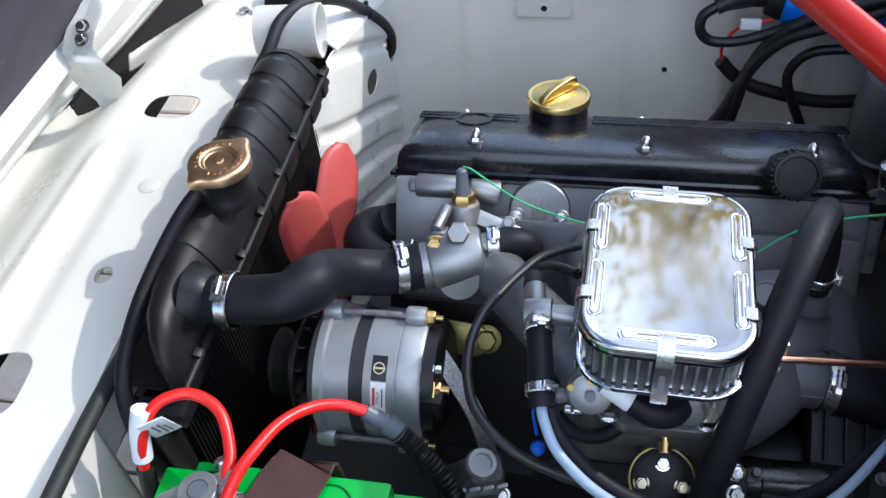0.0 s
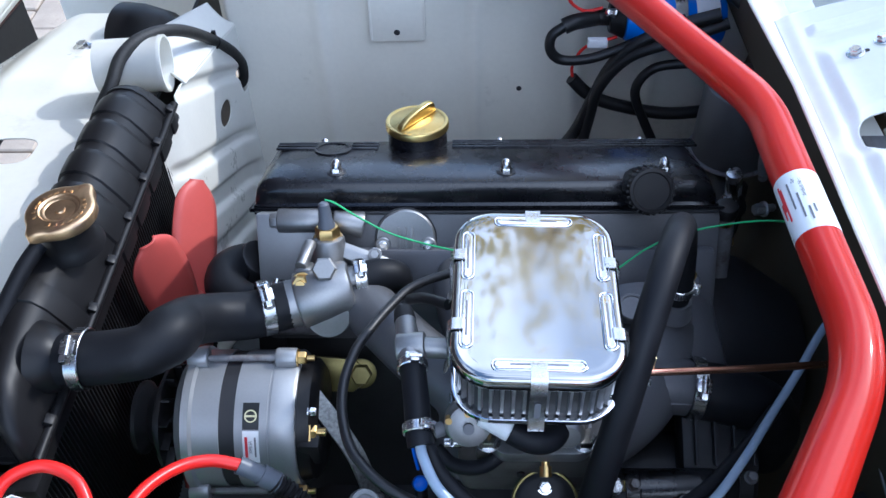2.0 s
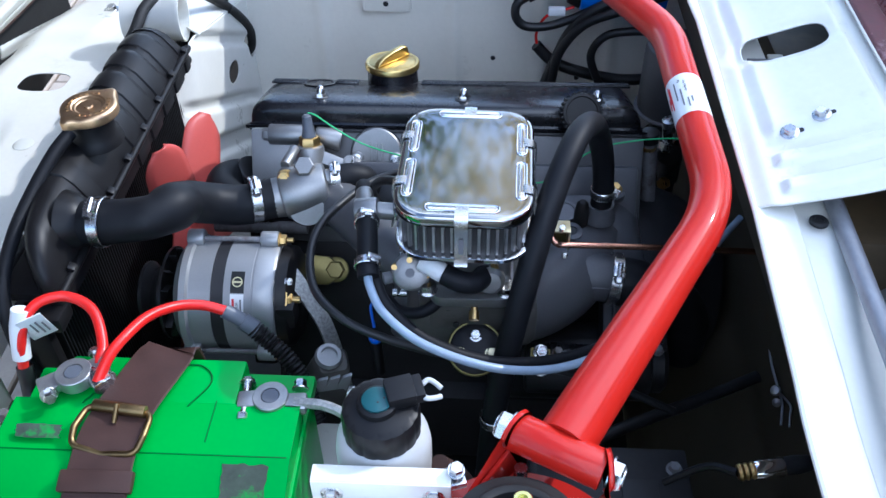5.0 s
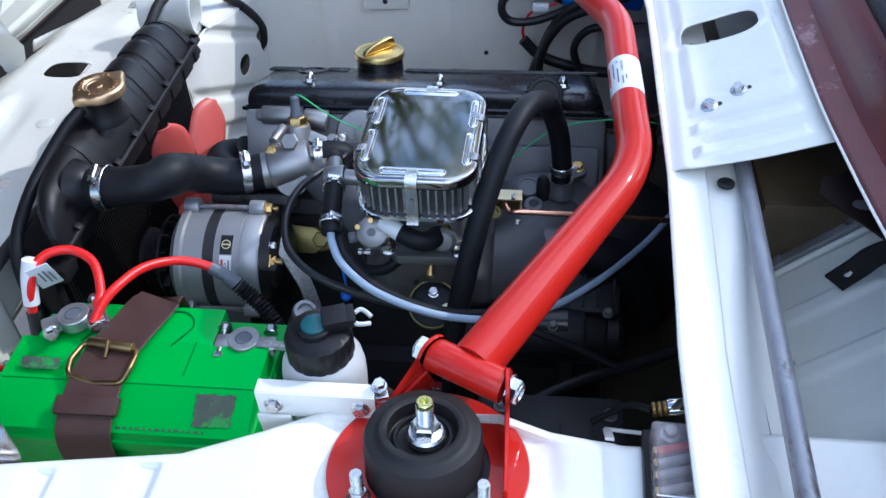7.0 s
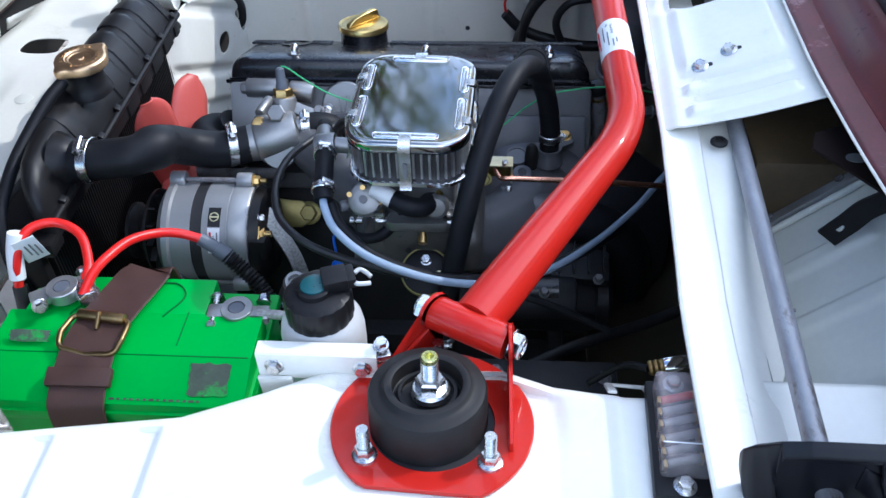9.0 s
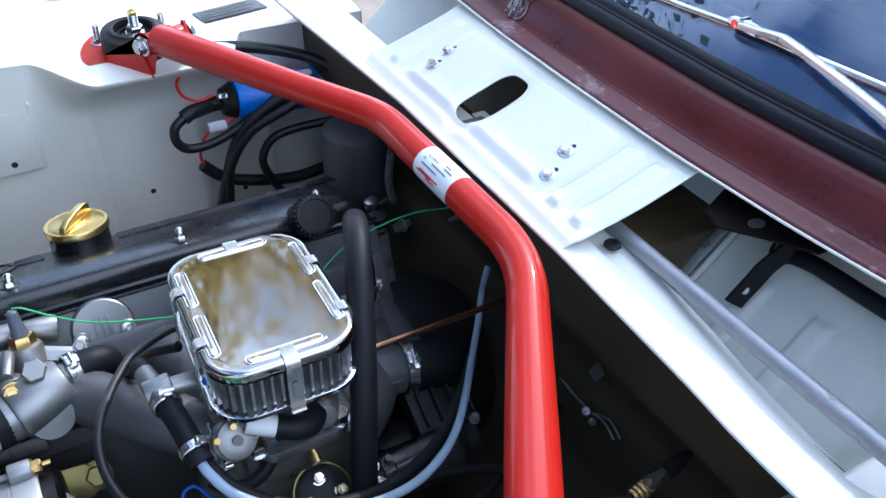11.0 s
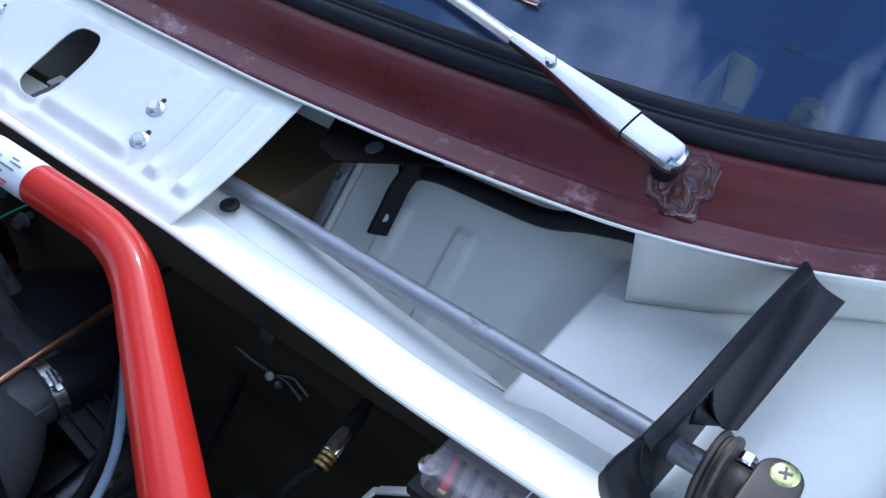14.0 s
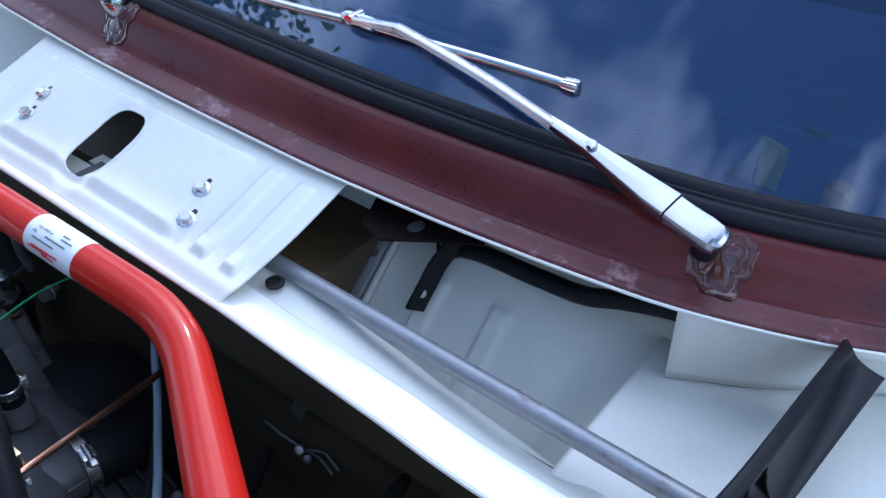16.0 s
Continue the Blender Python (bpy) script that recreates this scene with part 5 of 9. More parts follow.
part("back_flange", prism([(-0.034, -0.02), (0.034, -0.026), (0.042, 0.012), (0.014, 0.030), (-0.030, 0.026)], 0.012, emat(-0.222, -0.104, -0.120) @ pose(0, 0, 0, 90), 0.004), M_ALU, tst)
part("hex_plug", hexbolt((-0.234, 0.4985, 0.677), (0.05, -0.62, 0.78), 0.0118, 0.010), M_ALU, tst, "large hexagon plug")
part("brass_union", join(hexbolt((-0.237, 0.548, 0.670), (0, 0.25, 1), 0.0125, 0.011, 0.0145), rod((-0.237, 0.549, 0.664), (-0.237, 0.548, 0.672), 0.013)), M_BRASS, tst, "brass sender union")
part("sender_cap", lathe([(0.0085, 0), (0.0085, 0.004), (0.007, 0.008), (0.0055, 0.026), (0.003, 0.028), (0.0, 0.028)], (-0.2375, 0.551, 0.681), (-0.05, 0.3, 1), 18), M_SHRINK, tst, "blue-grey sender boot")
part("brass_plug", join(hexbolt((-0.256, 0.491, 0.668), (-0.05, -0.8, 0.55), 0.0080, 0.008, 0.0095), rod((-0.256, 0.486, 0.671), (-0.256, 0.481, 0.674), 0.0042)), M_BRASS, tst, "brass hexagon plug")
part("boss", rod((-0.254, 0.515, 0.655), (-0.256, 0.497, 0.665), 0.012, bev=0.002), M_ALU, tst)
part("stud_rod", rod((-0.252, 0.535, 0.676), (-0.258, 0.503, 0.676), 0.006, bev=0.001), M_ALU, tst)
part("arm", box((-0.205, 0.540, 0.648), (0.060, 0.018, 0.020), 0.006, Euler((0.4, 0.3, -0.2)).to_matrix()), M_ALU, tst)
part("arm_bolt", hexbolt((-0.190, 0.535, 0.660), (0, -0.7, 0.7), 0.0052, 0.006, 0.0068), M_ALU, tst)

# ---- coolant hoses and clamps ----
hose("radiator_hose", [(-0.462, 0.384, 0.688), (-0.430, 0.383, 0.690), (-0.400, 0.384, 0.692), (-0.373, 0.389, 0.694), (-0.358, 0.408, 0.691), (-0.353, 0.434, 0.677), (-0.336, 0.457, 0.656), (-0.305, 0.472, 0.642), (-0.27, 0.484, 0.644)],
     lambda t: 0.0232 + 0.0030 * hump(t, 0.50, 0.12), M_RUBBER, "thick black rubber top hose from radiator to thermostat", "hose", 8, 24)
hose("bypass_hose", [(-0.255, 0.512, 0.618), (-0.285, 0.510, 0.612), (-0.320, 0.512, 0.610), (-0.346, 0.530, 0.612), (-0.352, 0.562, 0.606), (-0.338, 0.588, 0.592), (-0.308, 0.600, 0.572)], 0.0215, M_RUBBER,
     "black rubber hose curving round to the water pump", "hose", 8, 22)
hose("heater_outlet_hose", [(-0.203, 0.508, 0.654), (-0.185, 0.513, 0.653), (-0.172, 0.520, 0.644), (-0.170, 0.530, 0.625)], 0.0165, M_RUBBER, "short black rubber elbow on the thermostat housing", "hose", 6, 20)
clamp_ring("hose_clamp", (-0.427, 0.383, 0.690), (1, 0.0, 0), 0.0255, 0.012, (-0.15, -0.35, 1))
clamp_ring("hose_clamp", (-0.292, 0.478, 0.645), (1, 0.4, -0.1), 0.0255, 0.012, (-0.3, -0.5, 1))
clamp_ring("hose_clamp", (-0.288, 0.511, 0.613), (1, 0, 0), 0.0225, 0.011, (-0.2, -0.1, 1))
clamp_ring("hose_clamp", (-0.203, 0.508, 0.655), (1, 0.2, -0.05), 0.0172, 0.012, (-0.1, -0.35, 1))

# thick vapour hose beside the filter
hose("vapour_hose", [(0.105, 0.498, 0.630), (0.1045, 0.4985, 0.662), (0.0985, 0.494, 0.706), (0.086, 0.475, 0.753), (0.072, 0.440, 0.785), (0.054, 0.395, 0.796), (0.033, 0.345, 0.772), (0.014, 0.302, 0.718), (0.000, 0.276, 0.657), (-0.010, 0.258, 0.60), (-0.016, 0.248, 0.54), (-0.02, 0.245, 0.46)],
     0.0122, M_RUBBER, "thick black vapour hose arching beside the air filter", "hose", 8, 22)
clamp_ring("hose_clamp", (0.105, 0.498, 0.652), (0, 0, 1), 0.0130, 0.011, (0.9, -0.3, 0))
clamp_ring("hose_clamp", (-0.0145, 0.250, 0.555), (0, 0.1, 1), 0.0130, 0.010, (0.2, -1, 0))
hose("brake_servo_hose", [(0.115, 0.434, 0.576), (0.150, 0.430, 0.571), (0.190, 0.43, 0.55), (0.215, 0.44, 0.50), (0.22, 0.45, 0.44)], 0.0285, M_RUBBER, "wide black hose on the manifold outlet", "hose", 8, 24)
clamp_ring("hose_clamp", (0.121, 0.434, 0.576), (1, -0.1, -0.1), 0.0292, 0.013, (0.1, -0.5, 0.8))

# ---- fuel lines ----
tee = thing("fuel_tee", (-0.145, 0.365, 0.735), "cast alloy fuel tee with a capped end", "fuel fitting")
part("main_tube", rod((-0.143, 0.345, 0.733), (-0.150, 0.392, 0.733), 0.0105, 0.0085, 20, 0.001), M_ALU, tee)
part("branch", rod((-0.145, 0.362, 0.734), (-0.104, 0.362, 0.731), 0.0085, bev=0.001), M_ALU, tee)
part("rubber_cap", rod((-0.1495, 0.388, 0.733), (-0.152, 0.402, 0.733), 0.0092, 0.008, 18, 0.002), M_DULLRUB, tee, "black rubber end cap")
part("collar", rod((-0.155, 0.362, 0.732), (-0.132, 0.362, 0.735), 0.0118, bev=0.002), M_ALU, tee)
hose("fuel_hose", [(-0.1425, 0.350, 0.733), (-0.140, 0.330, 0.734), (-0.1375, 0.310, 0.733), (-0.1355, 0.289, 0.730), (-0.1335, 0.278, 0.725)], 0.0100, M_RUBBER, "short black fuel hose below the tee", "hose", 6, 18)
clamp_ring("hose_clamp", (-0.142, 0.343, 0.7335), (0.06, -1, 0), 0.0107, 0.008, (0.2, 0, 1))
clamp_ring("hose_clamp", (-0.1355, 0.289, 0.7305), (0.08, -1, -0.25), 0.0107, 0.008, (0.6, 0.1, 1))
hose("clear_fuel_hose", [(-0.1350, 0.284, 0.727), (-0.131, 0.268, 0.722), (-0.117, 0.246, 0.712), (-0.083, 0.224, 0.699), (-0.033, 0.214, 0.684), (0.012, 0.224, 0.665), (0.056, 0.250, 0.643), (0.101, 0.289, 0.625), (0.142, 0.339, 0.609), (0.179, 0.389, 0.598), (0.216, 0.437, 0.597), (0.244, 0.475, 0.605), (0.270, 0.505, 0.612)],
     0.0041, M_BLUEHOSE, "milky blue clear plastic fuel hose in a wide loop", "hose", 8, 14)
hose("black_fuel_hose", [(-0.130, 0.286, 0.716), (-0.118, 0.266, 0.702), (-0.088, 0.246, 0.684), (-0.045, 0.236, 0.668), (0.0, 0.242, 0.652), (0.05, 0.268, 0.630), (0.10, 0.305, 0.612), (0.145, 0.352, 0.597), (0.19, 0.405, 0.582)], 0.0064, M_RUBBER,
     "black rubber hose following the clear fuel hose", "hose", 8, 14)
hose("throttle_cable", [(-0.078, 0.486, 0.690), (-0.112, 0.482, 0.690), (-0.148, 0.467, 0.688), (-0.168, 0.440, 0.691), (-0.183, 0.411, 0.695), (-0.194, 0.385, 0.697), (-0.201, 0.355, 0.693), (-0.199, 0.324, 0.685), (-0.186, 0.294, 0.680), (-0.152, 0.268, 0.671), (-0.097, 0.256, 0.657), (-0.035, 0.252, 0.645), (0.03, 0.262, 0.625), (0.10, 0.27, 0.59), (0.17, 0.27, 0.55)],
     0.0043, M_BLACKCABLE, "thin black cable looping from the carburettor", "cable", 8, 12)
hose("vacuum_hose", [(-0.125, 0.318, 0.655), (-0.11, 0.306, 0.650), (-0.085, 0.303, 0.655), (-0.06, 0.318, 0.672)], 0.0062, M_RUBBER, "thin black vacuum hose under the carburettor", "hose", 8, 12)
hose("breather_loop", [(-0.115, 0.405, 0.735), (-0.135, 0.425, 0.720), (-0.150, 0.45, 0.690), (-0.155, 0.48, 0.655), (-0.158, 0.52, 0.615)], 0.0048, M_BLACKCABLE, "thin black pipe behind the carburettor", "pipe", 8, 12)

# copper throttle rod with its lever
hose("copper_pipe", [(0.039, 0.396, 0.692), (0.0400, 0.387, 0.684), (0.046, 0.3800, 0.678), (0.060, 0.3780, 0.679), (0.14, 0.390, 0.667), (0.21, 0.407, 0.650), (0.288, 0.425, 0.632)], 0.0034, M_COPPER, "bright copper pipe running back to the firewall", "pipe", 8, 14)
lev = thing("linkage_bracket", (0.045, 0.40, 0.66), "yellow zinc plated linkage bracket on the manifold", "bracket")
part("plate", box((0.040, 0.397, 0.680), (0.034, 0.002, 0.026), 0.0006), M_OLIVE, lev)
part("top_fold", box((0.041, 0.389, 0.6935), (0.034, 0.018, 0.0022), 0.0008), M_OLIVEPALE, lev)
part("side_fold", box((0.0575, 0.389, 0.682), (0.0022, 0.018, 0.025), 0.0008), M_OLIVEPALE, lev)
part("bolt", hexbolt((0.028, 0.386, 0.671), (0, -0.8, 0.5), 0.0055, 0.007, 0.0075), M_OLIVE, lev)
part("ball_nut", hexbolt((0.0545, 0.379, 0.667), (0, -0.5, -0.8), 0.0032, 0.006), M_STEEL, lev)
part("split_pin", rod((0.049, 0.383, 0.6940), (0.0495, 0.381, 0.7000), 0.0030, seg=10), M_STEEL, lev)
hose("green_wire", [(-0.2375, 0.562, 0.708), (-0.228, 0.560, 0.706), (-0.205, 0.556, 0.690), (-0.175, 0.548, 0.676), (-0.14, 0.541, 0.668), (-0.10, 0.532, 0.664), (-0.05, 0.52, 0.66), (0.015, 0.520, 0.648), (0.041, 0.520, 0.648), (0.075, 0.528, 0.674), (0.110, 0.530, 0.694), (0.18, 0.545, 0.694), (0.245, 0.56, 0.675), (0.280, 0.57, 0.662)], 0.0010, M_GREENWIRE,
     "thin green wire laid across the engine", "wire", 8, 8)

# ---- alternator ----
AY, AZ, AR = 0.413, 0.556, 0.066
alt = thing("alternator", (-0.31, AY, AZ - AR), "silver-grey alternator with a black stator band and stickers", "alternator")
AX = Vector((1, 0, 0))


def ring_alt(x, prof, seg=48):
    return lathe(prof, (x, AY, AZ), AX, seg)


part("front_housing", ring_alt(-0.372, [(0.030, 0), (0.056, 0.002), (0.064, 0.010), (0.0700, 0.012), (0.0700, 0.019), (0.0665, 0.0215), (0.0662, 0.046)]), M_ALTER, alt)
part("stator", ring_alt(-0.327, [(0.0648, 0), (0.0648, 0.016)]), M_INK, alt, "black laminated stator band")
part("rear_housing", ring_alt(-0.3115, [(0.0662, 0), (0.0662, 0.030), (0.0655, 0.0305), (0.0655, 0.032), (0.0662, 0.0325), (0.0662, 0.052), (0.064, 0.055)]), M_ALTER, alt)
part("end_cover", ring_alt(-0.257, [(0.060, 0), (0.058, 0.012), (0.05, 0.018), (0.0, 0.018)]), M_BLACKPLAST, alt, "black plastic end cover")
part("fan_disc", ring_alt(-0.388, [(0.054, 0), (0.054, 0.003), (0.02, 0.004), (0.02, 0.012)]), M_BLACKPLAST, alt)
for k in range(14):
    a = 2 * math.pi * k / 14
    part("fan_blade", box((-0.383, AY + 0.044 * math.cos(a), AZ + 0.044 * math.sin(a)), (0.012, 0.018, 0.002), 0.0005, Euler((a + 0.5, 0, 0)).to_matrix()), M_BLACKPLAST, alt)
part("pulley", ring_alt(-0.418, [(0.015, 0), (0.036, 0), (0.036, 0.004), (0.027, 0.012), (0.036, 0.021), (0.036, 0.025), (0.02, 0.026)]), M_BLACKPLAST, alt)
for ang in (72, 200, 318):
    a = radians(ang)
    cy, cz = AY + 0.0705 * math.cos(a), AZ + 0.0705 * math.sin(a)
    part("front_lug", rod((-0.362, cy, cz), (-0.343, cy, cz), 0.0105, bev=0.002), M_ALTER, alt)
    part("rear_lug", rod((-0.279, cy, cz), (-0.259, cy, cz), 0.0098, bev=0.002), M_ALTER, alt)
    part("through_bolt", rod((-0.345, cy, cz), (-0.275, cy, cz), 0.0032, seg=12), M_DARKSTEEL, alt, "dark through bolt")
    part("bolt_nut", join(hexbolt((-0.259, cy, cz), AX, 0.0065, 0.007, 0.0085), rod((-0.25, cy, cz), (-0.243, cy, cz), 0.003, seg=10)), M_BRASS, alt, "yellow zinc nut")
part("terminal", join(rod((-0.262, 0.376, 0.588), (-0.243, 0.376, 0.588), 0.0115, seg=4), hexbolt((-0.248, 0.376, 0.588), AX, 0.0075, 0.008, 0.009), rod((-0.24, 0.376, 0.588), (-0.230, 0.376, 0.588), 0.004, seg=12)), M_BRASS, alt, "brass terminal stud and nut")
part("terminal_block", box((-0.245, 0.372, 0.574), (0.020, 0.026, 0.030), 0.003), M_BLACKPLAST, alt)
part("small_terminal", hexbolt((-0.246, 0.388, 0.603), AX, 0.0045, 0.006, 0.006), M_STEEL, alt)


def on_alt(x, ang, lift=0.0):
    """A frame on the alternator's skin: x along its axis, y round it."""
    a = radians(ang)
    n_ = Vector((0, math.cos(a), math.sin(a)))
    t_ = n_.cross(AX)
    return Matrix.Translation(Vector((x, AY, AZ)) + n_ * (0.0662 + lift)) @ Matrix((AX, -t_, n_)).transposed().to_4x4()


def wrap_patch(x0, x1, a0, a1, lift, n=10):
    bm = bmesh.new()
    rows = []
    for k in range(n + 1):
        a = radians(a0 + (a1 - a0) * k / n)
        rows.append([bm.verts.new((x, AY + (0.0662 + lift) * math.cos(a), AZ + (0.0662 + lift) * math.sin(a))) for x in (x0, x1)])
    for r0, r1 in zip(rows, rows[1:]):
        bm.faces.new((r0[0], r0[1], r1[1], r1[0]))
    bmesh.ops.recalc_face_normals(bm, faces=bm.faces)
    return bm


lab1 = part("maker_label", wrap_patch(-0.3035, -0.2885, 112, 133, 0.0004), M_LOGOBLK, alt, "black foil label with a plain ring")
part("label_ring", annulus(0.0046, 0.0058, 0.0003, on_alt(-0.296, 122.5, 0.0008).translation, on_alt(-0.296, 122.5).to_3x3().col[2], 28), M_INKGOLD, lab1)
part("label_bar", box(on_alt(-0.296, 122.5, 0.0009).translation, (0.0105, 0.0018, 0.0003), 0.0, on_alt(-0.296, 122.5).to_3x3()), M_INKGOLD, lab1)
lab2 = part("type_label", wrap_patch(-0.3035, -0.2885, 134, 161, 0.0004), M_PAPER, alt, "white type sticker")


def text_mesh(txt, size, m):
    cu = bpy.data.curves.new("txt", "FONT")
    cu.body, cu.size, cu.align_x, cu.align_y, cu.extrude, cu.resolution_u = txt, size, "CENTER", "CENTER", 0.00006, 3
    ob = bpy.data.objects.new("txt", cu)
    scene.collection.objects.link(ob)
    bpy.context.view_layer.update()
    me = bpy.data.meshes.new_from_object(ob.evaluated_get(bpy.context.evaluated_depsgraph_get()))
    bpy.data.objects.remove(ob)
    bpy.data.curves.remove(cu)
    bm = bmesh.new()
    bm.from_mesh(me)
    bpy.data.meshes.remove(me)
    bmesh.ops.transform(bm, matrix=m, verts=bm.verts)
    return bm


part("maker_bar", box(on_alt(-0.3000, 147, 0.0008).translation, (0.0026, 0.020, 0.0002), 0.0, on_alt(-0.3000, 147).to_3x3()), M_INKRED, lab2)
part("writing", text_mesh("AL89X", 0.0044, on_alt(-0.2960, 147, 0.0010) @ pose(0, 0, 0, 0, 0, 90)), M_INKGREY, lab2)
part("writing_bar", box(on_alt(-0.2918, 147, 0.0008).translation, (0.0016, 0.019, 0.0002), 0.0, on_alt(-0.2918, 147).to_3x3()), M_INKGREY, lab2)

# adjusting bracket
adj = thing("adjusting_bracket", (-0.24, 0.48, 0.52), "olive zinc plated alternator adjusting bracket", "bracket")
part("strap", prism([(-0.085, -0.014), (0.055, -0.018), (0.068, -0.008), (0.068, 0.008), (0.055, 0.018), (-0.06, 0.026), (-0.085, 0.020)], 0.006, Matrix.Translation((-0.275, 0.487, 0.525)) @ pose(0, 0, 0, 50, 0, 0), 0.002), M_OLIVE, adj)
part("pivot_bolt", hexbolt((-0.211, 0.487, 0.527), (0, -0.75, 0.66), 0.0115, 0.009, 0.016), M_OLIVE, adj)
part("rail", rod((-0.36, 0.515, 0.575), (-0.245, 0.515, 0.575), 0.011, seg=20), M_DARKSTEEL, adj, "dull steel rail")
part("black_bracket", box((-0.245, 0.535, 0.585), (0.13, 0.05, 0.02), 0.006), M_ENGDARK, adj)
# earth braid and loom down from the alternator
solo("earth_braid", sweep(spline([(-0.262, 0.425, 0.602), (-0.248, 0.412, 0.598), (-0.228, 0.395, 0.578), (-0.205, 0.375, 0.545), (-0.19, 0.355, 0.49), (-0.18, 0.34, 0.42)], 8), 0.006, profile=[(-0.009, -0.0016), (0.009, -0.0016), (0.009, 0.0016), (-0.009, 0.0016)]),
     mat("tinned_copper_braid", (0.45, 0.45, 0.43), 0.45, 0.8, 0.5, 320, 1200, 0.8), "flat tinned braid strap from the alternator", "earth strap")
low = thing("oil_filter_head", (-0.19, 0.30, 0.50), "ribbed alloy bracket beside the alternator", "engine part")
lm = Euler((0.35, 0.15, 0.35)).to_matrix()
lc = Vector((-0.196, 0.322, 0.530))
part("casting", loft([[lc + lm @ Vector((x * w_, y * w_, z)) for x, y in round_rect(0.050, 0.040, 0.010, 4)] for z, w_ in ((-0.060, 1.25), (-0.030, 1.0), (0.010, 0.82), (0.030, 0.72), (0.034, 0.60))]), M_CASTDARK, low)
for k in range(4):
    part("rib", prism([(-0.055, 0.0), (0.030, 0.0), (0.026, 0.010), (-0.050, 0.022)], 0.004, Matrix.Translation(lc + lm @ Vector((-0.020 + 0.013 * k, -0.014, 0.0))) @ lm.to_4x4() @ pose(0, 0, 0, 0, -90, 90), 0.0012), M_ALTER, low)
part("mouth", lathe([(0.013, 0), (0.015, 0.004), (0.013, 0.010), (0.009, 0.010), (0.009, 0.004)], lc + lm @ Vector((-0.004, 0.004, 0.034)), lm.col[2], 24), M_ALTER, low)
part("bolt", hexbolt(lc + lm @ Vector((0.026, -0.016, -0.030)), (0, -0.6, 0.8), 0.0055, 0.006, 0.0075), M_STEEL, low)
blu = thing("blue_connector", (-0.141, 0.326, 0.575), "small blue plastic tap with a loop", "connector")
part("knob", lathe([(0.003, -0.006), (0.0060, -0.005), (0.0072, 0.0), (0.0062, 0.004), (0.003, 0.006), (0.0, 0.006)], (-0.141, 0.324, 0.588), (0.1, -0.6, 0.8), 20), M_BLUECAP, blu)
part("loop", sweep(spline([(-0.143, 0.335, 0.592), (-0.147, 0.35, 0.61), (-0.135, 0.352, 0.615), (-0.124, 0.342, 0.603), (-0.118, 0.336, 0.597)], 6), 0.0016, 8), M_BLUECAP, blu)
part("stalk", rod((-0.141, 0.326, 0.583), (-0.141, 0.335, 0.52), 0.006), M_BLACKPLAST, blu)


# ---- radiator ----
rad = thing("radiator", (-0.46, 0.55, 0.30), "black radiator with a ribbed plastic tank and fine fins", "radiator")
RX = -0.483


def tank_left(y):
    """The front face of the tank, which curves back at its near end."""
    return lerp(y, [(0.300, -0.462), (0.306, -0.470), (0.316, -0.478), (0.336, -0.488), (0.360, -0.495), (0.390, -0.500), (0.43, -0.505), (0.55, -0.5135), (0.72, -0.514), (0.765, -0.512), (0.781, -0.507), (0.785, -0.50)])


def tank_sec(y, top, grow=0.0, low=0.640):
    a, b = tank_left(y) - grow, -0.4475 + grow
    w, h = b - a, top + grow - low
    pts = [(0.0, 0.0), (0.0, 0.66), (0.03, 0.82), (0.10, 0.93), (0.20, 0.985), (0.34, 1.0), (0.50, 0.97), (0.66, 0.84), (0.84, 0.58), (0.95, 0.38), (1.0, 0.24), (1.0, 0.0)]
    return [Vector((a + w * p, y, low + h * q)) for p, q in pts]


def tank_top(y):
    return lerp(y, [(0.300, 0.658), (0.304, 0.676), (0.312, 0.694), (0.325, 0.708), (0.345, 0.716), (0.40, 0.719), (0.55, 0.718), (0.70, 0.712), (0.750, 0.706), (0.770, 0.697), (0.781, 0.678), (0.785, 0.658)])


part("end_tank", loft([tank_sec(y, tank_top(y)) for y in (0.300, 0.304, 0.312, 0.325, 0.345, 0.37, 0.40, 0.45, 0.50, 0.55, 0.62, 0.70, 0.750, 0.770, 0.781, 0.785)]), M_BLACKPLAST, rad, angle=50)
for y, hw_ in ((0.436, 0.014), (0.562, 0.021), (0.615, 0.021), (0.668, 0.021), (0.720, 0.020), (0.762, 0.010)):
    rib = loft([tank_sec(y + q * hw_, tank_top(y + q * hw_), g) for q, g in ((-1.0, -0.0006), (-0.88, 0.0024), (-0.5, 0.0030), (0.5, 0.0030), (0.88, 0.0024), (1.0, -0.0006))])
    part("tank_rib", rib, M_BLACKPLAST, rad, angle=40)
for k in range(8):
    part("crimp_tab", box((-0.4475, 0.335 + 0.061 * k, 0.669), (0.008, 0.010, 0.009), 0.0015, Euler((0, 0.5, 0)).to_matrix()), M_BLACKPLAST, rad)
part("crimp_edge", sweep([Vector((RX + 0.036, y, 0.664)) for y in (0.30, 0.45, 0.60, 0.780)], 0.0048, 10), M_BLACKPLAST, rad)
part("crimp_step", box((RX, 0.545, 0.652), (0.066, 0.475, 0.012), 0.003), M_BLACKPLAST, rad)
part("side_channel", box((RX, 0.285, 0.47), (0.040, 0.014, 0.36), 0.004), M_BLACKPLAST, rad)
part("side_channel", box((RX, 0.768, 0.47), (0.034, 0.010, 0.36), 0.004), M_BLACKPLAST, rad)
part("foot_bracket", box((RX + 0.012, 0.295, 0.640), (0.050, 0.03, 0.02), 0.005), M_BLACKPLAST, rad)
part("core", box((RX - 0.004, 0.530, 0.46), (0.026, 0.468, 0.38), 0.002), M_CORE, rad)
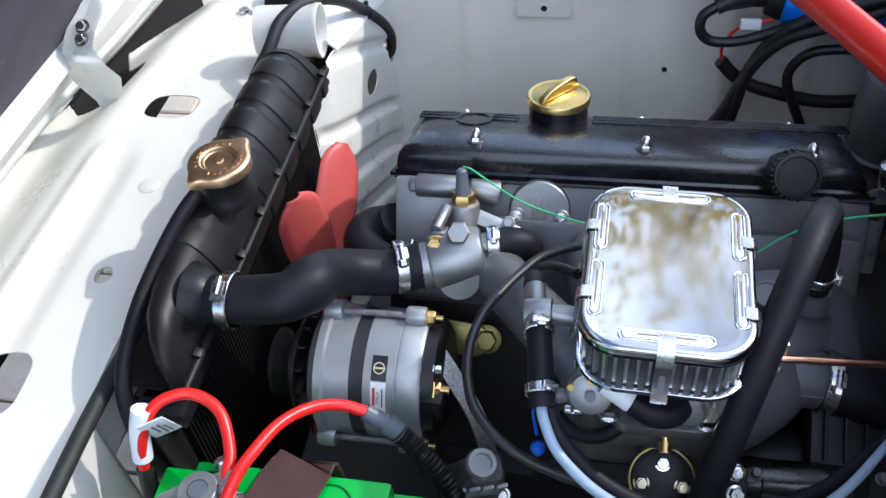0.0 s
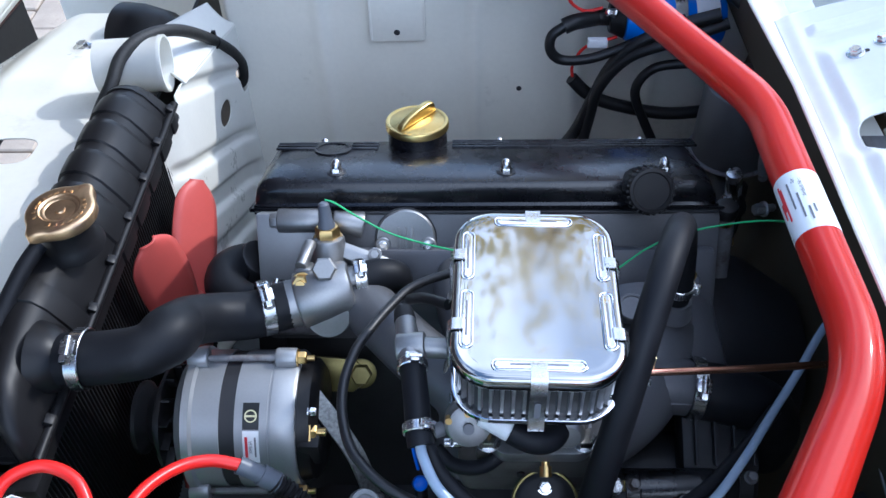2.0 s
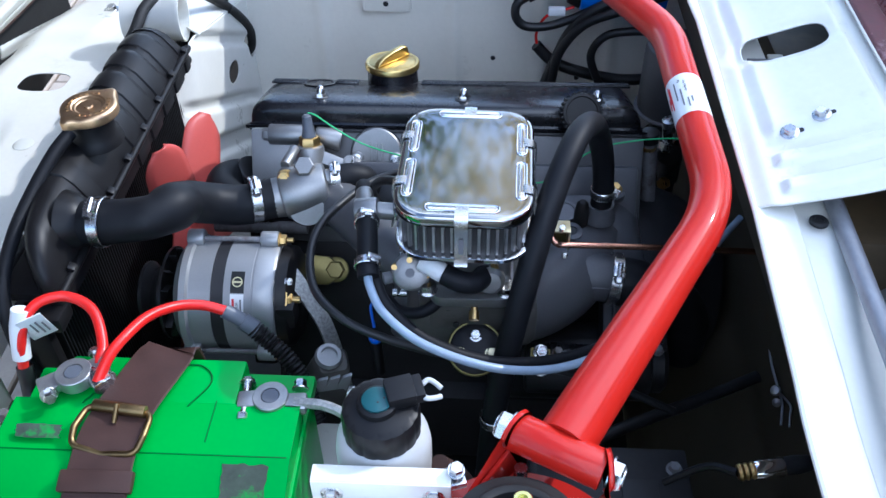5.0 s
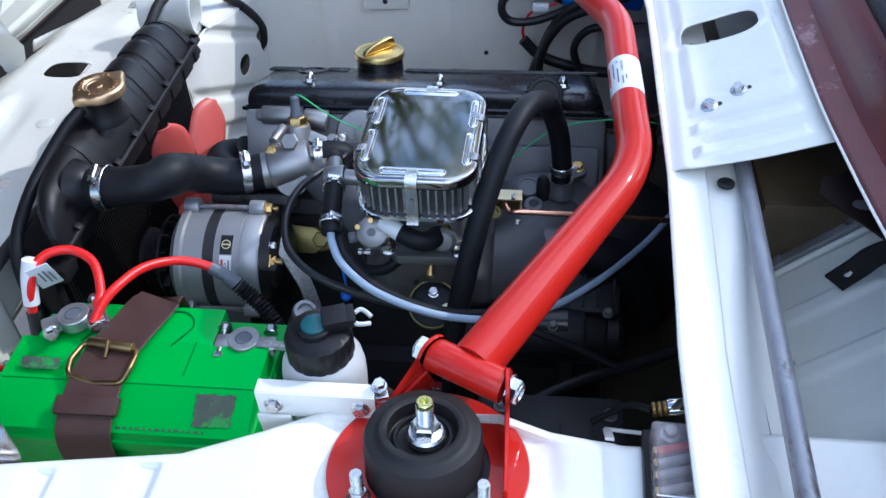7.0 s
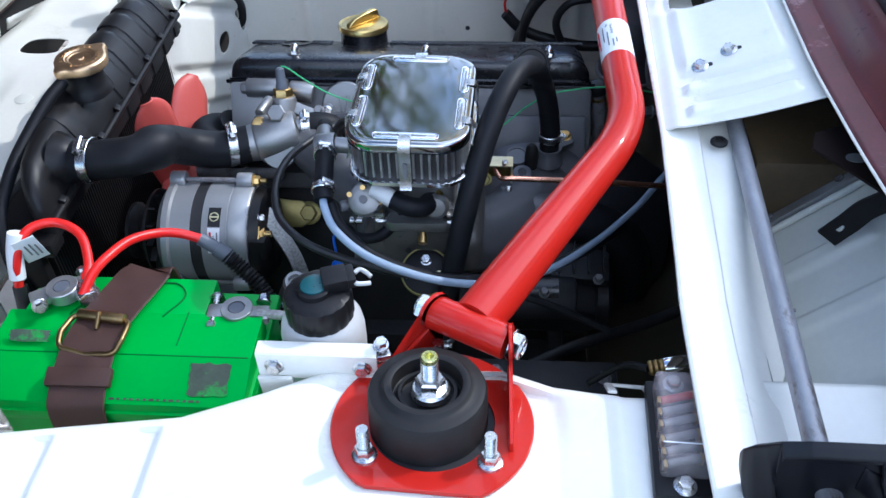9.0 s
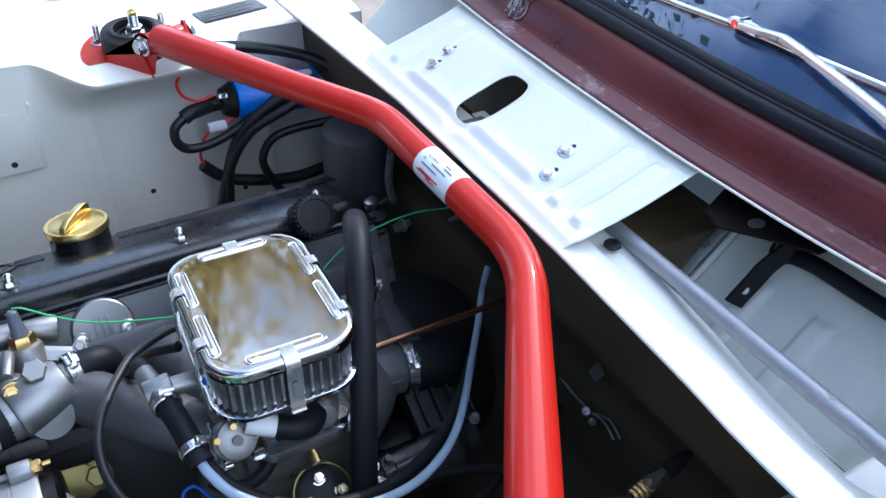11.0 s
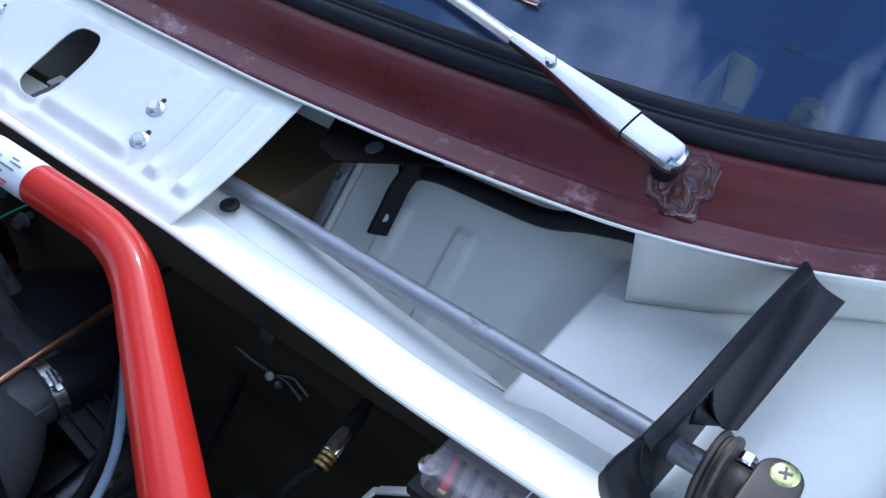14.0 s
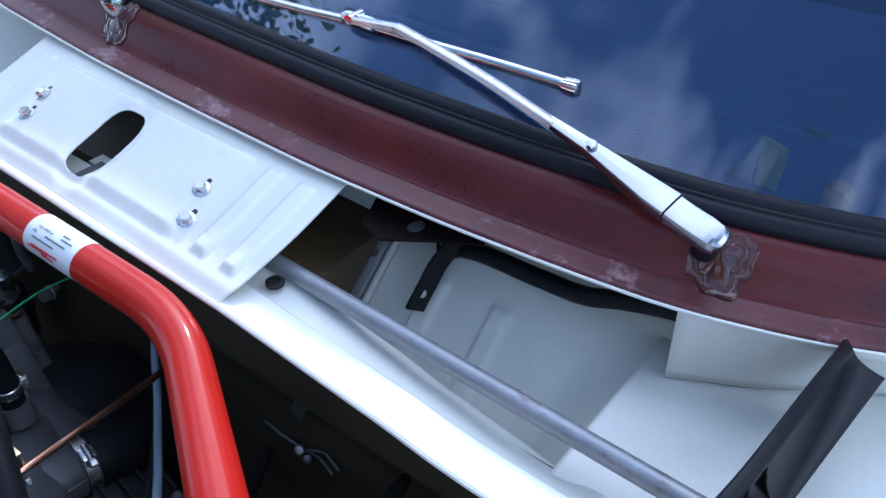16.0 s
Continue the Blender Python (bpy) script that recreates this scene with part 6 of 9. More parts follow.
for k in range(84):
    part("fin", box((RX + 0.014, 0.304 + 0.00555 * k, 0.46), (0.008, 0.0016, 0.378), 0.0), M_CORE, rad)
part("hose_neck", lathe([(0.034, -0.005), (0.030, 0.006), (0.0265, 0.012), (0.0225, 0.016), (0.0225, 0.045)], (RX + 0.024, 0.384, 0.688), (1, 0, 0), 32), M_BLACKPLAST, rad)
part("filler_neck", lathe([(0.030, 0), (0.027, 0.010), (0.024, 0.014), (0.024, 0.040), (0.0, 0.040)], (RX + 0.016, 0.503, 0.708), (0.02, -0.05, 1), 32), M_BLACKPLAST, rad)
hose("overflow_tube", [(-0.478, 0.472, 0.738), (-0.488, 0.445, 0.730), (-0.500, 0.40, 0.712), (-0.506, 0.35, 0.694), (-0.505, 0.30, 0.668), (-0.498, 0.277, 0.62), (-0.492, 0.275, 0.55), (-0.49, 0.275, 0.47)], 0.0075, M_RUBBER, "black rubber overflow tube down the radiator tank", "hose", 8, 14)

rc = Vector((-0.464, 0.502, 0.748))
rax = Vector((0.02, -0.05, 1)).normalized()
cap = subthing("radiator_cap", rc, rad, "golden zinc plated pressure cap with two grip ears")


def cap_outline(grow):
    out = []
    for k in range(64):
        a = 2 * math.pi * k / 64
        r = 0.0310 + grow
        lobe = max(0.0, abs(math.cos(a - radians(62)))) ** 34
        r += 0.0080 * lobe
        out.append((r * math.cos(a), r * math.sin(a)))
    return out


capm = Matrix.Translation(rc) @ Matrix.Rotation(0, 4, "Z")
secs = []
for g, z in ((-0.001, -0.005), (0.0, -0.004), (0.0, 0.004), (-0.0015, 0.0065), (-0.004, 0.0075)):
    secs.append([capm @ Vector((x, y, z)) for x, y in cap_outline(g)])
for r, z in ((0.0185, 0.0075), (0.0170, 0.0060), (0.0150, 0.0058), (0.0135, 0.0045), (0.0050, 0.0045), (0.0042, 0.0060), (0.001, 0.0062)):
    secs.append([capm @ Vector((r * math.cos(2 * math.pi * k / 64), r * math.sin(2 * math.pi * k / 64), z)) for k in range(64)])
part("cap_shell", loft(secs), M_GOLD, cap)
for k in range(22):
    a = 2 * math.pi * k / 22
    if k % 11 in (3, 4):
        continue
    part("stamped_mark", box(rc + Vector((0.0222 * math.cos(a), 0.0222 * math.sin(a), 0.0077)), (0.0032, 0.0042 if k % 3 else 0.0028, 0.0007), 0.0002, Matrix.Rotation(a, 3, "Z")), M_GOLD, cap)

# ---- fan ----
FC = Vector((-0.436, 0.585, 0.475))
fan = thing("engine_fan", FC, "red plastic six-bladed engine fan at rest", "fan")
part("hub", lathe([(0.045, 0), (0.050, 0.004), (0.050, 0.024), (0.040, 0.030), (0.0, 0.030)], FC - Vector((0.005, 0, 0)), (1, 0, 0), 32), M_FAN, fan)
for k in range(6):
    ang = radians(99 + 60 * k)
    bm = bmesh.new()
    rows = []
    for i in range(25):
        s = 1 - (1 - i / 24) ** 1.5
        r = 0.035 + 0.148 * s
        w = 0.024 + 0.009 * math.sin(math.pi * min(1, s * 0.9))
        if s > 0.78:
            w *= math.sqrt(max(0.14, 1 - ((s - 0.78) / 0.2205) ** 2))
        tw = radians(-38 + 8 * s)
        row = []
        for j in range(7):
            q = (j / 6 - 0.5) * 2 * w
            x = q * math.sin(tw) + 0.006 * (1 - (2 * j / 6 - 1) ** 2)
            t = q * math.cos(tw)
            row.append(bm.verts.new(FC + Vector((x + 0.010, r * math.cos(ang) - t * math.sin(ang), r * math.sin(ang) + t * math.cos(ang)))))
        rows.append(row)
    for a, b in zip(rows, rows[1:]):
        for j in range(6):
            bm.faces.new((a[j], a[j + 1], b[j + 1], b[j]))
    bmesh.ops.recalc_face_normals(bm, faces=bm.faces)
    thicken(part("blade", bm, M_FAN, fan, angle=60), 0.003, 0)

# ---- drum duct and loom at the far front corner ----
dd = thing("duct_spout", (-0.50, 0.85, 0.63), "short ivory plastic duct spout with a rolled rim", "duct")
part("tube", lathe([(0.034, 0), (0.034, 0.075), (0.0355, 0.077), (0.0355, 0.083), (0.0325, 0.083), (0.0320, 0.0)], (-0.556, 0.852, 0.668), (1, 0.10, 0), 40, cap=False), M_BODY, dd)
part("back_disc", lathe([(0.033, 0), (0.033, 0.003)], (-0.540, 0.8535, 0.668), (1, 0.10, 0), 32), M_BODY_IN, dd)
hose("wiring_loom", [(-0.528, 0.09, 0.640), (-0.527, 0.20, 0.652), (-0.528, 0.30, 0.652), (-0.534, 0.42, 0.634), (-0.540, 0.55, 0.618), (-0.543, 0.68, 0.626), (-0.538, 0.765, 0.655), (-0.523, 0.797, 0.680), (-0.515, 0.831, 0.6975), (-0.498, 0.866, 0.701), (-0.475, 0.911, 0.684), (-0.459, 0.972, 0.637), (-0.445, 1.035, 0.573), (-0.440, 1.062, 0.528), (-0.446, 1.066, 0.498), (-0.475, 1.062, 0.478)],
     0.0080, M_BRAID, "black braided wiring loom along the radiator support", "wiring loom", 8, 14)
for x, y, z in ((-0.4540, 0.997, 0.6115),):
    solo("cable_tie", join(annulus(0.0080, 0.0100, 0.005, (x, y, z), (0.15, 0.70, -0.70), 20), box((x, y + 0.007, z + 0.0085), (0.006, 0.007, 0.009), 0.001)), M_BLACKPLAST, "black cable tie round the loom", "cable tie", "cable ties")

# ---- hood, standing open at the front, and its hinge ----
hood = thing("hood", (-0.9, 0.6, 0.6), "raised hood with a grey felt pad and pale frame", "hood")
hm = Matrix.Translation((-0.860, 0.62, 0.592)) @ pose(0, 0, 0, 0, 38, 0)
part("skin", box((hm @ Vector((-0.035, 0, 0.40))), (0.012, 1.45, 0.80), 0.006, hm.to_3x3()), M_BODY, hood)
part("felt_pad", box((hm @ Vector((-0.012, 0, 0.475))), (0.026, 1.36, 0.61), 0.012, hm.to_3x3()), M_HOODPAD, hood, "grey felt sound pad")


def hood_rim(y):
    return Vector((lerp(y, [(-0.10, -0.872), (0.30, -0.870), (0.55, -0.864), (0.644, -0.860), (0.718, -0.854), (0.807, -0.838), (0.885, -0.821), (1.038, -0.806), (1.33, -0.785)]), y, 0.592))


def hood_rail(u, v):
    if u > 0.86:                      # turned back on the pad
        s = (u - 0.86) / 0.14
        return hm @ Vector((0.022 - 0.026 * s, v - 0.62, 0.160 + 0.018 * s))
    u /= 0.86
    top = hm @ Vector((0.022, v - 0.62, 0.160))
    return hood_rim(v).lerp(top, u) + hm.to_3x3() @ Vector((0.012 * math.sin(math.pi * u) - 0.009 * hump(u, 0.36, 0.05) - 0.007 * step(u, 0.55, 0.62), 0, 0))


# Darker ivory puts some of the rail's shade into its colour.
thicken(part("frame_rail", sheet(hood_rail, 0.0, 1.0, 60, -0.09, 1.33, 120), M_BODY_IN, hood, "pale pressed frame rail", angle=60), 0.003)
part("rim_rubber", sweep([hood_rim(-0.09 + 1.42 * k / 40) for k in range(41)], 0.0055, 10), M_GASKET, hood, "brown rubber edge strip")
hin = subthing("hood_hinge", (-0.75, 0.76, 0.60), hood, "ivory painted hinge arm with two bolts")
# a pressed arm: broad plate with rolled edges, bulging before its foot
harm = [((-0.702, 0.752, 0.776), 0.0050), ((-0.705, 0.746, 0.769), 0.0105), ((-0.709, 0.739, 0.760), 0.0130), ((-0.720, 0.726, 0.745), 0.0150), ((-0.729, 0.719, 0.725), 0.0165), ((-0.731, 0.720, 0.700), 0.0250), ((-0.7325, 0.731, 0.675), 0.0310), ((-0.733, 0.7365, 0.650), 0.0230), ((-0.735, 0.737, 0.632), 0.0110), ((-0.737, 0.737, 0.622), 0.0080)]
hside, hout = Vector((0.98, 0.17, -0.08)).normalized(), Vector((0.1, -0.70, 0.70)).normalized()
hsecs = []
for k in range(len(harm) - 1):
    (pa_, wa_), (pb_, wb_) = harm[k], harm[k + 1]
    for j in range(4):
        f = j / 4
        c_, w_ = Vector(pa_).lerp(Vector(pb_), f), wa_ + (wb_ - wa_) * f
        bow = 0.021 * hump(k + f, 5.3, 1.3) - 0.008 * hump(k + f, 3.6, 0.9)
        hsecs.append([c_ + hside * (w_ * q) + hout * h for q, h in ((-1, -0.006), (-1, 0.009), (-0.88, 0.011), (-0.45, 0.001 + bow), (0.0, 0.001 + bow), (0.5, bow * 0.6), (0.9, 0.0), (1, -0.001), (0.9, -0.003), (0, -0.002 + bow), (-0.5, -0.002 + bow), (-0.85, -0.002), (-0.9, -0.006))])
part("arm", loft(hsecs), M_BODY, hin, angle=50)
part("foot", box((-0.738, 0.735, 0.617), (0.020, 0.022, 0.016), 0.004), M_BODY, hin)
for at in ((-0.7165, 0.7272, 0.750), (-0.7213, 0.7225, 0.735)):
    part("bolt", hexbolt(Vector(at) + hout * 0.003, hout, 0.0062, 0.006, 0.009), M_STEEL, hin)
part("slot", prism(round_rect(0.006, 0.028, 0.003), 0.0006, Matrix.Translation(Vector((-0.719, 0.7250, 0.7425)) + hout * 0.0035) @ frame_of(hout).to_4x4(), 0.0), M_INK, hin)
# Apron is black in place of the shade behind the hinge notch.
solo("front_apron", box((-0.850, 0.60, 0.49), (0.012, 1.3, 0.16), 0.004), M_UNDER_SHADE, "front apron below the panel, black in place of its shade", "car body", kind="structure")

# ---- battery ----
B0, B1, C0, C1, BT = -0.462, -0.190, 0.088, 0.252, 0.637
bat = thing("battery", ((B0 + B1) / 2, (C0 + C1) / 2, 0.468), "green plastic car battery with scraped label patches", "battery")
bcx, bcy = (B0 + B1) / 2, (C0 + C1) / 2
part("case", box((bcx, bcy, 0.535), (B1 - B0 - 0.010, C1 - C0 - 0.010, 0.134), 0.006), M_GREEN, bat)
part("lid_rim", box((bcx, bcy, 0.606), (B1 - B0, C1 - C0, 0.014), 0.003), M_GREEN, bat)
# sloped near shoulder, raised middle and the low corners for the posts
lid_prof = [(C0 + 0.003, 0.612), (C0 + 0.006, 0.620), (C0 + 0.052, BT), (C1 - 0.055, BT), (C1 - 0.055, 0.612)]
part("lid_front", loft([[Vector((x, y, z)) for y, z in lid_prof] for x in (B0 + 0.003, B1 - 0.003)]), M_GREEN, bat, angle=20)
part("lid_back", box((bcx - 0.012, C1 - 0.030, 0.6235), (0.170, 0.054, 0.0265), 0.004), M_GREEN, bat)
part("lid_groove", box((bcx, C0 + 0.0535, BT + 0.0002), (B1 - B0 - 0.012, 0.0012, 0.0006), 0.0), M_GREENDK, bat, "darker green seam line")
part("lid_groove", box((bcx + 0.055, C1 - 0.075, BT + 0.0002), (0.0012, 0.045, 0.0006), 0.0), M_GREENDK, bat, "darker green seam line")
hp = [Vector((bcx + 0.003, C1 - 0.056, BT + 0.0008)), Vector((bcx + 0.003, C1 - 0.020, BT + 0.0006)), Vector((bcx + 0.030, C1 - 0.012, BT + 0.0006)), Vector((bcx + 0.045, C1 - 0.030, BT + 0.0006)), Vector((bcx + 0.030, C1 - 0.060, BT + 0.0008))]
part("handle_outline", sweep(spline(hp, 8), 0.0009, 6), M_GREENDK, bat, "darker green handle outline")
hp2 = [p + Vector((-0.098, 0.0, 0)) for p in hp]
part("handle_outline", sweep(spline(hp2, 8), 0.0009, 6), M_GREENDK, bat, "darker green handle outline")
sl = math.atan2(BT - 0.620, 0.046)
smat = Matrix.Rotation(sl, 3, "X")


def on_slope(x, f, lift=0.0006):
    return Vector((x, C0 + 0.006 + 0.046 * f, 0.620 + (BT - 0.620) * f + lift))


def ragged(x, f, w, h, seed):
    rnd = random.Random(seed)
    pts = []
    for k in range(26):
        a = 2 * math.pi * k / 26
        c, s = math.cos(a), math.sin(a)
        m_ = max(abs(c), abs(s))
        j = 1 + rnd.uniform(-0.10, 0.06)
        pts.append((c / m_ * w / 2 * j, s / m_ * h / 2 * j))
    return prism(pts, 0.0003, Matrix.Translation(on_slope(x, f)) @ smat.to_4x4(), 0.0)


part("label_residue", ragged(B1 - 0.040, 0.55, 0.040, 0.034, 3), M_GREY_LABEL, bat, "scraped grey label residue")
part("label_residue", ragged(B0 + 0.042, 1.35, 0.042, 0.013, 8), M_GREY_LABEL, bat, "scraped grey label residue")
for k in range(14):
    part("print_mark", box(on_slope(bcx + 0.004 + 0.0065 * k, 0.10), (0.003 + 0.002 * (k % 3 == 0), 0.0022, 0.0003), 0.0, smat), M_GREY_LABEL, bat)


def battery_clamp(x, y, z, name, label, turn):
    c = thing(name, (x, y, z - 0.01), label, "battery clamp", "battery clamps")
    R = Matrix.Rotation(radians(turn), 3, "Z")

    def at(a, b, h):
        return Vector((x, y, z)) + R @ Vector((a, b, h))
    part("collar", annulus(0.0088, 0.0165, 0.014, at(0, 0, -0.005), (0, 0, 1), 28), M_LEAD, c)
    part("post", lathe([(0.0095, -0.018), (0.0088, 0.0075), (0.0075, 0.0090), (0.0, 0.0090)], at(0, 0, 0), (0, 0, 1), 24), M_SHRINK, c, "dull dark lead post")
    part("jaw", box(at(0.021, 0.0, 0.001), (0.020, 0.019, 0.012), 0.004, R), M_LEAD, c)
    part("jaw_bolt", join(rod(at(0.024, -0.020, 0.002), at(0.024, 0.020, 0.002), 0.0038), hexbolt(at(0.024, -0.018, 0.002), R @ Vector((0, -1, 0)), 0.0065, 0.006, 0.0085), hexbolt(at(0.024, 0.016, 0.002), R @ Vector((0, 1, 0)), 0.0065, 0.006)), M_STEEL, c)
    part("cable_arm", box(at(-0.022, 0.004, 0.0), (0.022, 0.020, 0.010), 0.003, R), M_LEAD, c)
    part("arm_bolt", hexbolt(at(-0.026, -0.010, 0.003), R @ Vector((0, -1, 0.3)), 0.006, 0.008, 0.008), M_STEEL, c)
    return c


battery_clamp(-0.405, 0.213, 0.648, "battery_clamp", "grey cast lead clamp on the positive battery post", 35)
battery_clamp(-0.222, 0.205, 0.632, "battery_clamp", "grey cast lead clamp on the negative battery post", 185)
solo("cable_lug", rod((-0.392, 0.219, 0.648), (-0.375, 0.200, 0.650), 0.0085, 0.0075, 20, 0.002), M_STEEL, "shiny crimped cable lug on the battery clamp", "cable lug")
hose("earth_strap", [(-0.200, 0.203, 0.634), (-0.17, 0.198, 0.637), (-0.145, 0.188, 0.632), (-0.12, 0.175, 0.612), (-0.10, 0.165, 0.57)], 0.005, M_BRAIDTIN, "flat tinned earth strap from the negative clamp", "cable", 6, 8)
# strap
stp = thing("battery_strap", (-0.345, 0.17, 0.47), "dark brown leather strap with a brass buckle round the battery", "strap")
spath = spline([(-0.325, 0.262, 0.50), (-0.325, 0.2605, 0.560), (-0.327, 0.258, 0.630), (-0.330, 0.252, 0.6415), (-0.340, 0.22, 0.6430), (-0.351, 0.175, 0.6450), (-0.354, 0.140, 0.6430), (-0.354, 0.098, 0.6290), (-0.353, 0.0835, 0.612), (-0.352, 0.0815, 0.57), (-0.352, 0.083, 0.50)], 8)
bsecs = []
for i in range(len(spath)):
    t_ = (spath[min(i + 1, len(spath) - 1)] - spath[max(i - 1, 0)]).normalized()
    sd_ = (Vector((1, 0, 0)) - t_ * t_.x).normalized()
    nn_ = t_.cross(sd_) * -1.0
    bsecs.append([spath[i] + sd_ * a_ + nn_ * b_ for a_, b_ in ((-0.0272, -0.0016), (-0.0284, 0.0), (-0.0272, 0.0016), (0.0272, 0.0016), (0.0284, 0.0), (0.0272, -0.0016))])
part("band", loft(bsecs), M_LEATHER, stp, angle=40)


def strap_frame(i):
    t = (spath[i + 1] - spath[i - 1]).normalized()
    return spath[i], t


kp, kt = strap_frame(53)
ks = kt.cross(Vector((0, -0.3, 1))).normalized()
kn = ks.cross(kt).normalized()
part("keeper", box(kp + kn * 0.0015, (0.064, 0.019, 0.0080), 0.002, Matrix((ks, kt, kn)).transposed()), M_LEATHER, stp)
bp_, bt_ = strap_frame(42)
bs_ = bt_.cross(Vector((0, 0, 1))).normalized()
bn_ = bs_.cross(bt_).normalized()


def bk(a, b, c):
    return bp_ + bs_ * a + bt_ * b + bn_ * c


part("buckle_frame", sweep(rounded([bk(0, -0.012, 0.0045), bk(-0.0300, -0.012, 0.0045), bk(-0.0325, 0.012, 0.0045), bk(-0.030, 0.027, -0.001), bk(0, 0.030, -0.004), bk(0.030, 0.027, -0.001), bk(0.0325, 0.012, 0.0045), bk(0.0300, -0.012, 0.0045), bk(0, -0.012, 0.0045)], 0.010), 0.0030, 12), M_ANTBRASS, stp, "antique brass buckle frame")
part("buckle_roller", rod(bk(-0.025, -0.012, 0.006), bk(0.025, -0.012, 0.006), 0.0056, bev=0.001), M_ANTBRASS, stp)
part("buckle_pin", rod(bk(0, 0.002, 0.003), bk(0.001, -0.012, 0.0125), 0.0022, seg=10), M_ANTBRASS, stp)

# red cables
red1 = thing("positive_cable", (-0.44, 0.25, 0.62), "red battery cable arching to a white tagged joint", "cable")
part("sleeve", sweep(spline([(-0.384, 0.206, 0.650), (-0.388, 0.226, 0.650), (-0.390, 0.249, 0.654), (-0.406, 0.279, 0.668), (-0.432, 0.288, 0.677), (-0.454, 0.277, 0.680), (-0.465, 0.262, 0.672), (-0.471, 0.250, 0.652), (-0.476, 0.242, 0.620)], 8), 0.0052, 14), M_REDCABLE, red1)
part("paper_tag", sweep(spline([(-0.468, 0.266, 0.681), (-0.473, 0.257, 0.660), (-0.4755, 0.247, 0.632)], 5), 0.0088, 14), M_PAPER, red1, "white paper tag wrapped round the cable")
part("tag_flap", box((-0.457, 0.262, 0.661), (0.024, 0.0012, 0.045), 0.0004, Euler((0.35, -0.15, 0.5)).to_matrix()), M_PAPER, red1)
for k in range(3):
    part("tag_bar", box((-0.4585 + 0.005 * k, 0.2595 + 0.002 * k, 0.661), (0.0016, 0.0008, 0.020 + 0.006 * (k % 2)), 0.0, Euler((0.35, -0.15, 0.5)).to_matrix()), M_INKGREY, red1)
part("dark_end", sweep(spline([(-0.476, 0.245, 0.622), (-0.474, 0.235, 0.60), (-0.470, 0.222, 0.585), (-0.468, 0.21, 0.575)], 6), 0.008, 12), M_BLACKCABLE, red1, "black heat-shrunk end")
red2 = thing("alternator_cable", (-0.30, 0.28, 0.58), "red cable to the alternator with grey sleeve and ribbed conduit", "cable")
part("sleeve", sweep(spline([(-0.380, 0.204, 0.653), (-0.373, 0.224, 0.665), (-0.365, 0.245, 0.668), (-0.353, 0.277, 0.663), (-0.335, 0.302, 0.652), (-0.313, 0.314, 0.642), (-0.289, 0.315, 0.633)], 8), 0.0053, 14), M_REDCABLE, red2)
part("grey_sleeve", join(sweep(spline([(-0.292, 0.315, 0.634), (-0.280, 0.3135, 0.626), (-0.270, 0.312, 0.618)], 5), 0.0078, 14), sweep([Vector((-0.275, 0.313, 0.622)), Vector((-0.262, 0.311, 0.611))], 0.0095, 14)), M_SHRINK, red2, "grey heat-shrink sleeve")
part("ribbed_conduit", sweep(spline([(-0.265, 0.311, 0.614), (-0.250, 0.306, 0.600), (-0.230, 0.296, 0.584), (-0.212, 0.282, 0.560), (-0.200, 0.265, 0.520)], 26), 0.0078, 14, ridge=0.0022, pitch=0.0045), M_BLACKPLAST, red2, "black ribbed conduit")
hose("red_lead", [(-0.476, 0.18, 0.595), (-0.485, 0.16, 0.625), (-0.497, 0.13, 0.635), (-0.51, 0.10, 0.62)], 0.0035, M_REDCABLE, "thin red lead by the battery", "cable", 8, 10)
jb = thing("junction_block", (-0.478, 0.17, 0.56), "small black junction block with a red cover beside the battery", "junction block")
part("block", box((-0.479, 0.19, 0.582), (0.022, 0.07, 0.028), 0.004), M_BLACKPLAST, jb)
part("red_cover", box((-0.471, 0.208, 0.596), (0.016, 0.026, 0.012), 0.003), M_REDCABLE, jb, "red plastic cover")
for k in range(3):
    part("stud", hexbolt((-0.485, 0.166 + 0.018 * k, 0.596), (0, 0, 1), 0.005, 0.008, 0.007), M_DARKSTEEL, jb)
hose("corrugated_loom", [(-0.50, 0.125, 0.66), (-0.492, 0.105, 0.625), (-0.482, 0.092, 0.58), (-0.478, 0.085, 0.52)], 0.009, M_BRAID, "black braided loom dropping beside the battery", "wiring loom", 8, 12)
solo("washer_tube", box((-0.455, 0.040, 0.640), (0.10, 0.060, 0.07), 0.014, seg=3), M_CLEAR, "clear plastic washer bottle shoulder beside the battery", "bottle")

# ---- brake fluid reservoir on its bracket ----
rv = Vector((-0.099, 0.085, 0.0))
res = thing("fluid_reservoir", (rv.x, rv.y, 0.69), "milky white fluid reservoir with a scalloped black cap", "reservoir")
part("bottle", lathe([(0.020, 0.690), (0.030, 0.694), (0.0335, 0.702), (0.0350, 0.735), (0.0350, 0.748), (0.0335, 0.758), (0.0285, 0.766), (0.0250, 0.769), (0.0245, 0.776)], rv, (0, 0, 1), 44), M_POLY, res)
cap_rings = []
for grow, z in ((-0.0010, 0.7665), (0.0, 0.768), (0.0, 0.786), (-0.0012, 0.790), (-0.0045, 0.7925)):
    lobe = 0.0008 if z < 0.791 else 0.0
    cap_rings.append([rv + Vector(((0.0272 + grow + lobe * abs(math.sin(8 * a)) ** 0.6) * math.cos(a), (0.0272 + grow + lobe * abs(math.sin(8 * a)) ** 0.6) * math.sin(a), z)) for a in [2 * math.pi * k / 128 for k in range(128)]])
cp = part("screw_cap", loft(cap_rings), M_BLACKPLAST, res, "scalloped black screw cap", angle=35)
